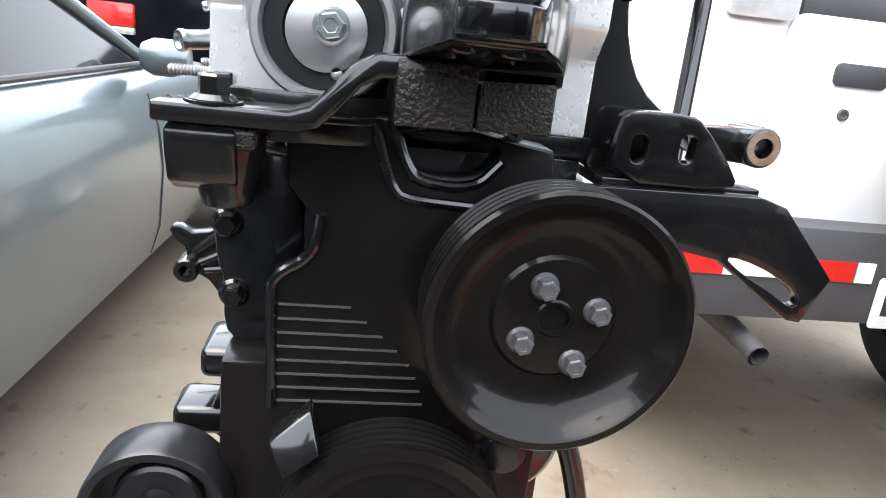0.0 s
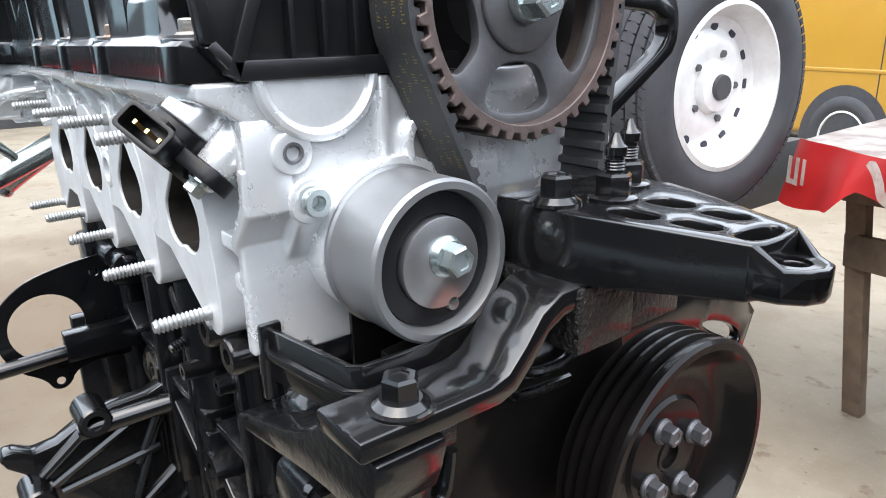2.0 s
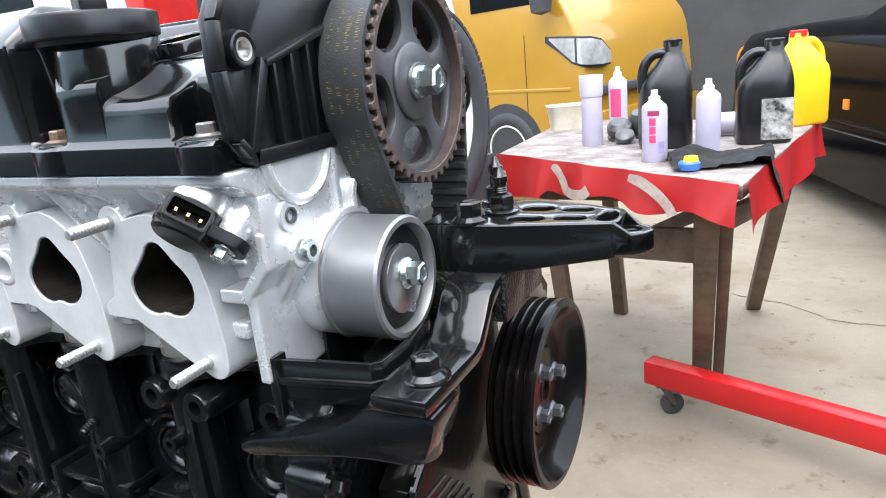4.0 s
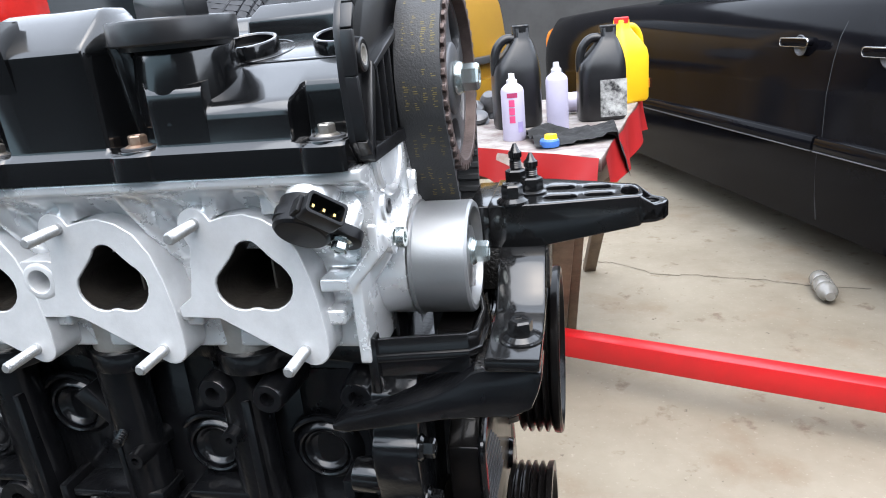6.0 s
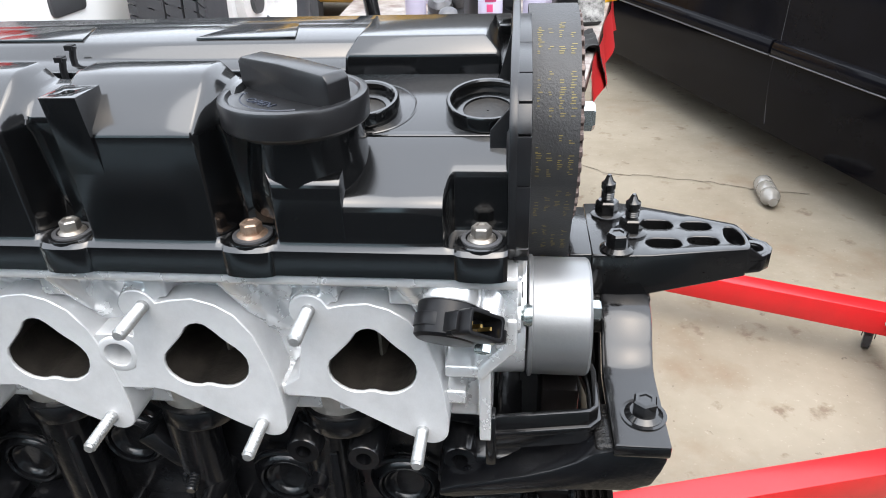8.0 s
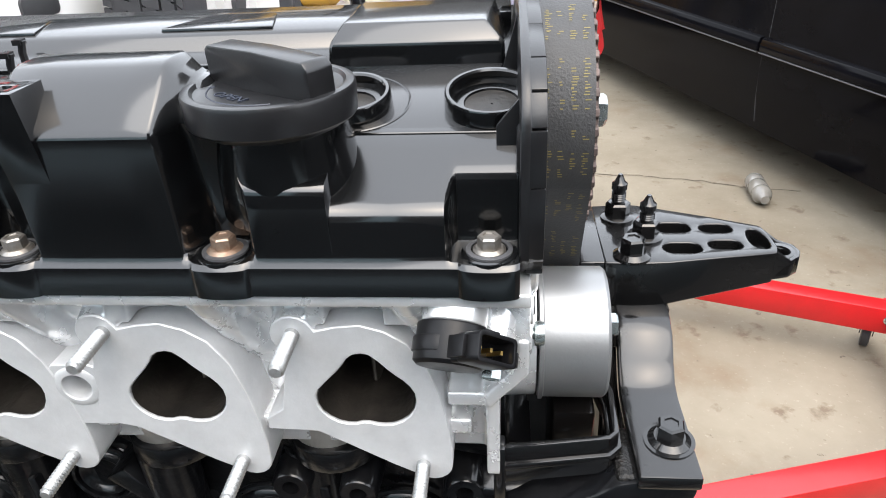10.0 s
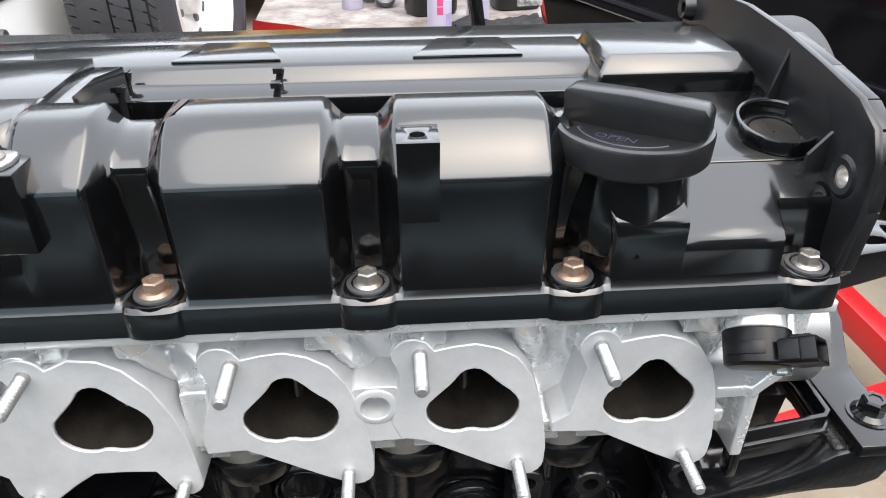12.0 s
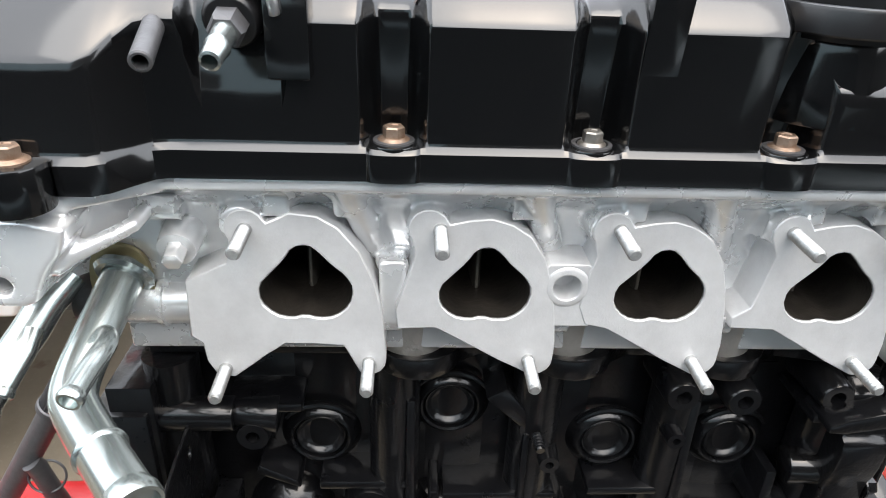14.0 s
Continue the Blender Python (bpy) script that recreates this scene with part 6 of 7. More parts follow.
part("bumper", bm, DARKPL, van, "dark grey rear bumper", 0.014)
for y0, y1, m in ((0.62, 0.70, LAMPRED), (0.70, 0.875, WHITEP), (0.875, 0.96, LAMPRED), (0.965, 1.0, WHITEP)):
    bm = BM()
    box(bm, VX + 0.084, VX + 0.0885, y0, y1, 0.607, 0.645)
    part("reflective_tape", bm, m, van, "red reflective tape" if m is LAMPRED else "white reflective tape")
bm = BM()
plate(bm, rrect(1.147, 0.570, 0.262, 0.098, 0.008), [], "x", VX + 0.0868, VX + 0.0905)
npl = part("number_plate", bm, PLATEM, van, "white number plate with dark marks", 0.0008)
for k in range(6):
    bm = BM()
    y = 1.147 - 0.112 + k * 0.036 + (0.014 if k > 0 else 0) + (0.008 if k > 3 else 0)
    box(bm, VX + 0.0903, VX + 0.0912, y, y + 0.020, 0.546, 0.592)
    part("plate_mark", bm, INK, npl)
bm = BM()
plate(bm, rrect(0.928, 0.966, 0.108, 0.040, 0.012), [], "x", VX - 0.002, VX + 0.010)
part("door_handle", bm, DARKPL, van, "dark grey recessed door handle", 0.004)
bm = BM()
lathe(bm, [(0, 0), (0.011, 0), (0.010, 0.006), (0.006, 0.006), (0.005, 0.004), (0, 0.004)], toward((VX + 0.005, 0.912, 0.897), (1, 0, 0)), 20)
part("lock", bm, GREYSTEEL, van, "dull lock barrel")
bm = BM()
plate(bm, rrect(0.71, 1.085, 0.128, 0.085, 0.015), [], "x", VX - 0.02, VX + 0.014)
lamp = part("tail_lamp", bm, LAMPCLR, van, "clear and red tail lamp", 0.006)
bm = BM()
plate(bm, rrect(0.71, 1.215, 0.128, 0.17, 0.015), [], "x", VX - 0.04, VX + 0.012)
part("red_lens", bm, LAMPRED, lamp, "red lens", 0.006)
bm = BM()
box(bm, VX - 0.05, VX + 0.004, 0.785, 2.0, 1.055, 1.115)
part("window_trim", bm, DARKPL, van, "", 0.004)
bm = BM()
prism(bm, [(VX - 0.02, 1.115), (VX - 0.085, 1.56), (VX - 0.11, 1.56), (VX - 0.05, 1.115)], "y", 0.80, 1.98)
part("rear_window", bm, GLASS, van, "dark rear window")
bm = BM()
TEAL = mat("teal_tinted_glass", (0.06, 0.20, 0.20), 0.08, 0.0, coat=0.5)
for x0, x1, m in ((-1.335, -0.86, GLASS), (-1.62, -1.40, TEAL), (-2.06, -1.66, TEAL), (-2.50, -2.10, GLASS)):
    bm = BM()
    prism(bm, [(x0, 1.14), (x1, 1.14), (x1 - 0.02, 1.55), (x0 + 0.01, 1.55)], "y", 0.571, 0.59)
    part("side_window", bm, m, van, "teal tinted side window" if m is TEAL else "black side window")
bm = BM()
tube(bm, [(-1.1, 0.79, 0.48), (-0.66, 0.79, 0.48), (-0.56, 0.79, 0.465)], 0.020, 18, False)
tube(bm, [(-0.56, 0.79, 0.465), (-1.1, 0.79, 0.48)], 0.016, 18, False)
part("exhaust_pipe", bm, GREYSTEEL, van, "rusty exhaust tail pipe")
wheel(toward((-0.50, 1.275, 0.905), (1, -0.10, 0)), 0.275, 0.18, van, RIM, name="spare_wheel")
bm = BM()
cyl(bm, (VX - 0.01, 1.275, 0.905), (-0.52, 1.275, 0.905), 0.06, n=20)
part("wheel_carrier", bm, DARKPL, van)
for x in (-1.35, -3.2):
    for y, sd in ((0.66, -1), (1.96, 1)):
        wheel(toward((x, y, 0.29), (0, sd, 0)), 0.29, 0.18, van, RIM)
bm = BM()
tube(bm, [(0.0, 0.288, 0.90), (-0.02, 0.297, 0.97), (-0.045, 0.308, 1.06), (-0.06, 0.314, 1.16)], 0.0058, 12)
part("dipstick_tube", bm, GLOSS, engine, "black dipstick tube")

def both(rows, ym):
    """Adds the far half of a car shell, mirrored about y = ym."""
    return rows + [[(x, 2 * ym - y, z) for x, y, z in row] for row in reversed(rows) if abs(row[0][1] - ym) > 1e-6]


van.location += Vector((-0.08, 0.055, 0))
van.scale.z = 1.018

# silver car
ALLOY = mat("silver_alloy", (0.55, 0.56, 0.57), 0.3, 0.7, (0.30, 0.30, 0.30), 12, 0.5, 90)
car = thing("silver_car", (-1.6, -1.35, 0), "silver saloon car parked beside the engine", "car")
SYD = -0.52
bm = BM()
rows = []
for z, y in ((0.20, -0.10), (0.24, -0.03), (0.34, 0.0), (0.52, 0.012), (0.64, 0.0), (0.73, -0.03), (0.785, -0.06), (0.805, -0.10)):
    row = []
    for x in (-4.1, -4.0, -3.8, -3.55, -3.25, -2.7, -2.0, -1.4, -0.8, -0.2, 0.3, 0.42):
        nose = sstep(-3.4, -4.15, x)
        zz = z - max(0, z - 0.45) * (0.35 * sstep(-2.3, -4.1, x))
        row.append((x, SYD + y - 0.42 * nose * nose - 0.1 * sstep(0.2, 0.45, x), zz))
    rows.append(row)
rows.append([(x, SYD - 0.85, z + 0.05) for x, y, z in rows[-1]])
grid(bm, both(rows, SYD - 0.85))
body_part = part("body", bm, SILVERP, car, "", 0)
bm = BM()
plate(bm, [(-3.3, 0.18), (0.3, 0.18), (0.38, 0.5), (0.3, 0.8), (-2.4, 0.8), (-3.4, 0.5)], [], "y", SYD - 1.6, SYD - 0.75)
part("floor_pan", bm, DARKPL, car)
bm = BM()
YM = SYD - 0.85
side = [[(-2.10, SYD - 0.085, 0.800), (0.1, SYD - 0.085, 0.800)], [(-1.15, SYD - 0.27, 1.20), (-0.25, SYD - 0.27, 1.23)]]
grid(bm, side)
grid(bm, [[(x, 2 * YM - y, z) for x, y, z in row] for row in side])
for near, middle in (([side[0][0], side[1][0]], [(-2.35, YM, 0.83), (-1.30, YM, 1.27)]), ([side[1][0], side[1][1]], [(-1.30, YM, 1.27), (-0.2, YM, 1.29)]), ([side[1][1], side[0][1]], [(-0.2, YM, 1.29), (0.16, YM, 0.84)])):
    grid(bm, both([near, middle], YM))
part("greenhouse", bm, GLASS, car, "dark tinted windows")
bm = BM()
tube(bm, [(-2.15, SYD - 0.09, 0.805), (-1.65, SYD - 0.18, 1.01), (-1.15, SYD - 0.27, 1.21), (-0.25, SYD - 0.27, 1.24)], 0.022, 12)
part("roof_pillar", bm, SILVERP, car)
bm = BM()
tube(bm, [(-2.1, SYD - 0.07, 0.806), (0.25, SYD - 0.075, 0.808)], 0.008, 8)
part("window_seal", bm, DARKPL, car)
bm = BM()
lathe(bm, [(0, -0.08), (0.034, -0.072), (0.052, -0.025), (0.052, 0.025), (0.038, 0.055), (0, 0.065)], pose(-1.97, SYD + 0.02, 0.835) @ Matrix.Rotation(radians(90), 4, "X"), 24)
part("mirror", bm, SILVERP, car, "silver door mirror")
bm = BM()
tube(bm, [(-1.98, SYD + y + 0.0006, z) for z, y in ((0.25, -0.028), (0.34, 0.0), (0.43, 0.0065), (0.52, 0.012), (0.59, 0.0065), (0.64, 0.0), (0.73, -0.03))], 0.003, 8)
part("door_gap", bm, INK, car)
for x in (-3.25, -0.32):
    bm = BM()
    plate(bm, arc(x, 0.30, 0.335, -25, 205, 24), [], "y", SYD - 0.06, SYD + 0.0135)
    part("wheel_arch", bm, TYRE, car, "dark wheel arch")
    wheel(toward((x, SYD + 0.002, 0.30), (0, 1, 0)), 0.30, 0.13, car, ALLOY, 5, 0.68)

car.rotation_euler.z = radians(-2)
car.location += Vector((0.28, 0.03, 0))

# dark car further off
suv = thing("dark_car", (-6.3, -1.3, 0), "dark car seen from behind with red tail lamps", "car")
bm = BM()
plate(bm, soft([(-2.2, 0.28), (-2.2, 0.95), (-2.0, 1.5), (-0.55, 1.5), (-0.33, 0.95), (-0.33, 0.28)], 1), [], "x", -7.8, -5.5)
part("body", bm, BLACKP, suv, "", 0.06, 3)
for y0, y1 in ((-0.90, -0.55), (-2.0, -1.65)):
    bm = BM()
    box(bm, -5.6, -5.46, y0, y1, 0.80, 0.98)
    lp = part("tail_lamp", bm, LAMPRED, suv, "red tail lamp", 0.02)
    bm = BM()
    box(bm, -5.6, -5.455, y0, y1, 0.745, 0.80)
    part("clear_lens", bm, LAMPCLR, lp, "", 0.01)
for y in (-0.5, -2.0):
    wheel(toward((-6.0, y, 0.31), (0, 1 if y > -1 else -1, 0)), 0.31, 0.2, suv, SILVERP, 5, 0.68)

# black car
bc = thing("black_car", (1.7, 3.4, 0), "black saloon car parked across the yard", "car")
BD = Vector((0.325, -0.9457, 0))
BO = Vector((0.552, 4.0, 0))
BN = Vector((0.9457, 0.325, 0))
BMX = Matrix(((BD.x, BN.x, 0, BO.x), (BD.y, BN.y, 0, BO.y), (0, 0, 1, 0), (0, 0, 0, 1)))


def bcpart(name, fn, material, label="", bevel=0.0, seg=2, parent=None):
    bm = BM()
    fn(bm)
    bmesh.ops.transform(bm, matrix=BMX, verts=bm.verts)
    return part(name, bm, material, parent or bc, label, bevel, seg)


def black_body(b):
    rows = []
    for z, y in ((0.14, 0.10), (0.165, 0.03), (0.30, 0.0), (0.50, -0.012), (0.53, -0.004), (0.70, -0.008), (0.82, 0.002), (0.90, 0.018), (0.95, 0.034), (1.0, 0.055), (1.04, 0.085), (1.055, 0.11)):
        row = []
        for x in (-2.70, -2.64, -2.5, -2.3, -2.0, -1.5, -0.8, 0.0, 0.6, 1.2, 1.8, 2.4, 3.2, 3.7, 3.85):
            nose = sstep(-2.05, -2.70, x)
            zz = z - max(0, z - 0.5) * 0.12 * sstep(-0.6, -2.6, x) - max(0, z - 0.5) * 0.45 * sstep(-2.1, -2.7, x)
            row.append((x, y + 0.5 * nose * nose + 0.2 * sstep(3.5, 3.9, x), zz))
        rows.append(row)
    rows.append([(x, 0.85, z + 0.04) for x, y, z in rows[-1]])
    grid(b, both(rows, 0.85))


bcpart("body", black_body, BLACKP)
bcpart("floor_pan", lambda b: plate(b, [(-2.1, 0.17), (3.5, 0.17), (3.5, 0.8), (-1.0, 0.8), (-2.1, 0.6)], [], "y", 0.55, 1.6), DARKPL)
bcpart("side_window", lambda b: grid(b, [[(-0.15, 0.108, 1.048), (0.6, 0.110, 1.053), (2.4, 0.112, 1.050)], [(0.75, 0.27, 1.36), (1.2, 0.27, 1.38), (1.9, 0.28, 1.36)]]), GLASS, "dark side window")
bcpart("side_window", lambda b: grid(b, [[(-0.15, 1.592, 1.048), (0.6, 1.590, 1.053), (2.4, 1.588, 1.050)], [(0.75, 1.43, 1.36), (1.2, 1.43, 1.38), (1.9, 1.42, 1.36)]]), GLASS, "dark side window")
bcpart("rear_window", lambda b: grid(b, both([[(1.9, 0.28, 1.36), (2.4, 0.112, 1.050)], [(2.0, 0.85, 1.40), (2.5, 0.85, 1.09)]], 0.85)), GLASS, "dark rear window")
bcpart("windscreen", lambda b: grid(b, both([[(-0.15, 0.108, 1.048), (0.75, 0.27, 1.36)], [(-0.25, 0.85, 1.09), (0.65, 0.85, 1.40)]], 0.85)), GLASS, "dark windscreen")
bcpart("roof", lambda b: grid(b, both([[(0.75, 0.27, 1.36), (1.9, 0.28, 1.36)], [(0.65, 0.85, 1.40), (2.0, 0.85, 1.40)]], 0.85)), BLACKP)
DOORX = 1.545
for a, b in ((-0.9, DOORX - 0.006), (DOORX + 0.006, 2.6)):
    sm = bcpart("side_moulding", lambda k: prism(k, [(-0.030, 0.488), (-0.030, 0.512), (-0.022, 0.536), (0.01, 0.545), (0.01, 0.480)], "x", a, b), BLACKP, "narrow black side moulding", 0.004)
    bcpart("bright_edge", lambda k: box(k, a, b, -0.0325, -0.02, 0.4815, 0.4860), GREYSTEEL, "thin bright moulding edge", 0.001, 1, sm)
for u, z in ((1.40, 0.885), (1.86, 0.862)):
    hd = bcpart("door_handle", lambda b: plate(b, rrect(u, z, 0.178, 0.036, 0.016), [rrect(u, z - 0.001, 0.168, 0.026, 0.012)], "y", -0.040, -0.032), CHROME, "chrome-edged door handle", 0.003)
    bcpart("grip", lambda b: plate(b, rrect(u, z, 0.175, 0.030, 0.014), [], "y", -0.036, -0.012), BLACKP, "", 0.004, 2, hd)
    bcpart("handle_cup", lambda b: lathe(b, [(0, -0.006), (0.030, -0.004), (0.040, 0.003), (0.036, 0.005), (0.028, 0.0), (0.0, -0.002)], pose(u + 0.006, -0.008, z - 0.014) @ Matrix.Rotation(radians(90), 4, "X"), 32), GREYSTEEL, "", 0, 2, hd)
bcpart("door_gap", lambda b: tube(b, [(u, y + 0.0034, z) for u, z, y in ((DOORX - 0.01, 0.20, 0.02), (DOORX, 0.30, 0.0), (DOORX, 0.41, -0.006), (DOORX + 0.01, 0.50, -0.012), (DOORX + 0.02, 0.53, -0.004), (DOORX + 0.03, 0.70, -0.008), (DOORX + 0.04, 0.82, 0.002), (DOORX + 0.045, 0.90, 0.018), (DOORX + 0.055, 0.95, 0.034), (DOORX + 0.075, 1.04, 0.085))], 0.004, 8), TYRE)
bcpart("marker_lamp", lambda b: box(b, -0.015, 0.035, -0.022, 0.0, 0.60, 0.655), LAMPAMB, "small amber marker lamp", 0.004)
bcpart("headlamp", lambda b: lathe(b, [(0, 0), (0.12, 0.0), (0.10, 0.03), (0, 0.04)], toward((-2.52, 0.20, 0.80), (-0.7, -0.7, 0.1)), 28), LAMPAMB, "amber corner lamp")
for u in (-1.80, 2.95):
    bcpart("wheel_arch", lambda b: plate(b, arc(u, 0.30, 0.335, -25, 205, 24), [], "y", -0.0145, 0.06), TYRE, "dark wheel arch")
    wheel(BMX @ toward((u, 0.065, 0.30), (0, -1, 0)), 0.30, 0.19, bc, SILVERP, 5, 0.7)

# yellow van
yv = thing("yellow_van", (-1.8, 5.6, 0), "mustard yellow van parked behind the work table", "van")
YK = Vector((-1.02, 4.62, 0))
YMX = Matrix(((-0.94, 0.34, 0, YK.x), (0.34, 0.94, 0, YK.y), (0, 0, 1, 0), (0, 0, 0, 1)))


def yvpart(name, fn, material, label="", bevel=0.0, seg=2):
    bm = BM()
    fn(bm)
    bmesh.ops.transform(bm, matrix=YMX, verts=bm.verts)
    return part(name, bm, material, yv, label, bevel, seg)


WINDSCREEN = mat("reflecting_windscreen", (0.09, 0.10, 0.10), 0.08, 0.0, (0.05, 0.055, 0.055), 3, 0.5, 20, coat=1.0, coat_rough=0.03)
yvpart("body", lambda b: prism(b, soft([(0.0, 0.42), (-0.02, 0.62), (0.01, 0.98), (0.05, 1.22), (0.15, 1.36), (0.50, 1.80), (0.75, 1.90), (3.9, 1.90), (3.95, 0.3), (0.1, 0.3)], 1), "y", 0.0, 1.6), YELLOWP, "", 0.05, 4)
yvpart("bumper", lambda b: plate(b, rrect(0.8, 0.46, 1.66, 0.24, 0.06), [], "x", -0.07, 0.12), YELLOWP, "", 0.03, 3)
LAMPROWS = ((0.27, -0.010, 1.112, 1.098), (0.16, -0.014, 1.104, 1.010), (0.07, -0.014, 1.098, 0.940), (0.0, -0.006, 1.092, 0.918), (-0.038, 0.06, 1.088, 0.910), (-0.046, 0.18, 1.066, 0.906), (-0.040, 0.30, 0.990, 0.912))
yvpart("headlamp", lambda b: grid(b, [[(x, y, z0 + (z1 - z0) * f) for x, y, z1, z0 in LAMPROWS] for f in (0, 0.35, 0.7, 1.0)] + [[(x + 0.06, y + 0.06, z1) for x, y, z1, z0 in LAMPROWS]]), LAMPCLR, "clear wraparound headlamp")
yvpart("lamp_frame", lambda b: grid(b, [[(x + 0.012, y + 0.010, z0 - 0.014 + (z1 - z0 + 0.028) * f) for x, y, z1, z0 in ((LAMPROWS[0][0] + 0.03, *LAMPROWS[0][1:]), *LAMPROWS[1:])] for f in (0, 0.5, 1.0)]), INK, "dark headlamp surround")
yvpart("side_window", lambda b: prism(b, [(0.34, 1.36), (1.02, 1.35), (1.02, 1.72), (0.60, 1.72)], "y", -0.006, 0.02), GLASS, "side window", 0.004)
yvpart("windscreen", lambda b: prism(b, [(0.175, 1.375), (0.475, 1.755), (0.455, 1.775), (0.145, 1.385)], "y", 0.10, 1.50), WINDSCREEN, "pale reflecting windscreen", 0.004)
yvpart("mirror", lambda b: lathe(b, [(0, -0.09), (0.07, -0.07), (0.085, 0.05), (0.05, 0.10), (0, 0.11)], pose(0.24, -0.12, 1.36), 20), DARKPL, "black door mirror")
yvpart("lamp_seam", lambda b: box(b, 0.035, 0.045, -0.020, 0.0, 0.93, 1.095), DARKPL)
yvpart("crease", lambda b: box(b, 0.1, 3.8, -0.006, 0.01, 0.74, 0.765), YELLOWP, "", 0.004)
yvpart("door_gap", lambda b: box(b, 0.50, 0.506, -0.003, 0.02, 0.35, 1.15), INK)
yvpart("front_strip", lambda b: box(b, -0.075, 0.0, 0.15, 1.45, 0.70, 0.76), DARKPL, "dark front grille strip", 0.01)
yvpart("wheel_arch", lambda b: plate(b, arc(0.72, 0.30, 0.36, -25, 205, 24), [], "y", -0.003, 0.06), TYRE, "dark wheel arch")
wheel(YMX @ toward((0.72, 0.07, 0.30), (0, -1, 0)), 0.30, 0.18, yv, RIM)
wheel(YMX @ toward((3.1, 0.07, 0.30), (0, -1, 0)), 0.30, 0.18, yv, RIM)

# work table
TZ = 0.785
table = thing("work_table", (-0.05, 1.75, 0), "rough wooden trestle table draped with a stained red and white banner", "table")
TA, TB, TCn, TD = Vector((-0.465, 1.605, TZ)), Vector((0.207, 1.158, TZ)), Vector((0.36, 2.10, TZ)), Vector((-0.50, 2.42, TZ))
bm = BM()
vs = [bm.verts.new(p) for p in (TA, TB, TCn, TD)]
vs2 = [bm.verts.new(p - Vector((0, 0, 0.03))) for p in (TA, TB, TCn, TD)]
bm.faces.new(vs)
bm.faces.new(vs2)
for k in range(4):
    bm.faces.new((vs[k], vs[(k + 1) % 4], vs2[(k + 1) % 4], vs2[k]))
part("tabletop", bm, mat("soiled_white_vinyl", (0.31, 0.295, 0.275), 0.55, 0.0, (0.10, 0.065, 0.058), 13, 0.9, 70, 0.2, 60), table, "stained white vinyl over boards", 0.004)


def drape(p0, p1, out, n, seed, deep, flap=0.0):
    bm = BM()
    rows = [[] for _ in range(6)]
    for k in range(n + 1):
        p = p0.lerp(p1, k / n)
        low = deep + 0.010 * math.sin(k * 0.32 + seed) + 0.050 * flap * sstep(0.30, 0.22, k / n) - 0.02 * sstep(0.26, 0.31, k / n) * flap
        for i, f in enumerate((0, 0.12, 0.35, 0.6, 0.85, 1.0)):
            w = (0.006 + 0.014 * f) * (1 + 0.6 * math.sin(k * 0.45 + seed + f)) + 0.012 * f * flap * sstep(0.30, 0.26, k / n)
            rows[i].append(p + out * w + Vector((0, 0, 0.003 - low * f)))
    grid(bm, rows)
    return bm


OUT1 = Vector((TB.y - TA.y, -(TB.x - TA.x), 0)).normalized()
part("banner_drape", drape(TA, TB, OUT1, 60, 0.3, 0.098, 1.0), BANNER, table, "red vinyl banner hanging over the edge")
OUT2 = Vector((TCn.y - TB.y, -(TCn.x - TB.x), 0)).normalized()
part("banner_drape", drape(TB, TCn, OUT2, 36, 2.0, 0.10), BANNER, table, "red vinyl banner hanging over the edge")
# cream shapes printed on the banner
d = (TB - TA).normalized()
for t0, pts in ((0.36, [(0, 0.0), (0.022, -0.018), (0.038, -0.040), (0.048, -0.060), (0.075, -0.068), (0.105, -0.064), (0.125, -0.050)]), (0.68, [(0, -0.002), (0.045, -0.016), (0.085, -0.036), (0.112, -0.058), (0.122, -0.074)])):
    bm = BM()
    base = TA.lerp(TB, t0)
    line = smooth_line([Vector(p) for p in pts], 4)
    rows = []
    for k, p in enumerate(line):
        w = (line[min(k + 1, len(line) - 1)] - line[max(k - 1, 0)]).normalized() * 0.013
        rows.append([base + d * (p.x + g * w.y) + Vector((0, 0, min(0.002, p.y - g * w.x))) + OUT1 * 0.036 for g in (-1, 0, 1)])
    grid(bm, rows)
    part("banner_print", bm, BANNERW, table, "cream printed swirl")
bm = BM()
for u0, u1, z0, z1 in ((0.035, 0.05, -0.095, -0.03), (0.05, 0.075, -0.095, -0.082), (0.065, 0.08, -0.095, -0.03), (0.092, 0.105, -0.09, -0.03)):
    q = [TA + d * u + Vector((0, 0, z)) + OUT1 * 0.050 for u, z in ((u0, z0), (u1, z0), (u1, z1), (u0, z1))]
    bm.faces.new([bm.verts.new(v) for v in q])
part("banner_print", bm, BANNERW, table, "cream printed bars")
for (x, y), (tx, ty), w in (((0.062, 1.885), (0.135, 1.27), 0.055), ((0.11, 1.90), (0.17, 1.36), 0.03), ((0.18, 2.56), (0.30, 2.05), 0.05), ((-0.34, 1.86), (-0.36, 1.68), 0.05), ((-0.3, 2.4), (-0.33, 2.3), 0.05)):
    bm = BM()
    beam(bm, (x, y, 0), (tx, ty, TZ - 0.03), w, 0.035)
    part("leg", bm, WOOD, table, "", 0.003)
for a, b, h in (((-0.38, 1.74, 0.50), (0.13, 1.42, 0.585), 0.085), ((-0.38, 1.68, 0.66), (0.14, 1.32, 0.735), 0.045), ((0.12, 1.55, 0.60), (0.26, 2.15, 0.55), 0.06), ((-0.30, 2.30, 0.30), (0.12, 1.70, 0.62), 0.04)):
    bm = BM()
    beam(bm, a, b, 0.022, h)
    part("rail", bm, WOOD, table, "", 0.003)

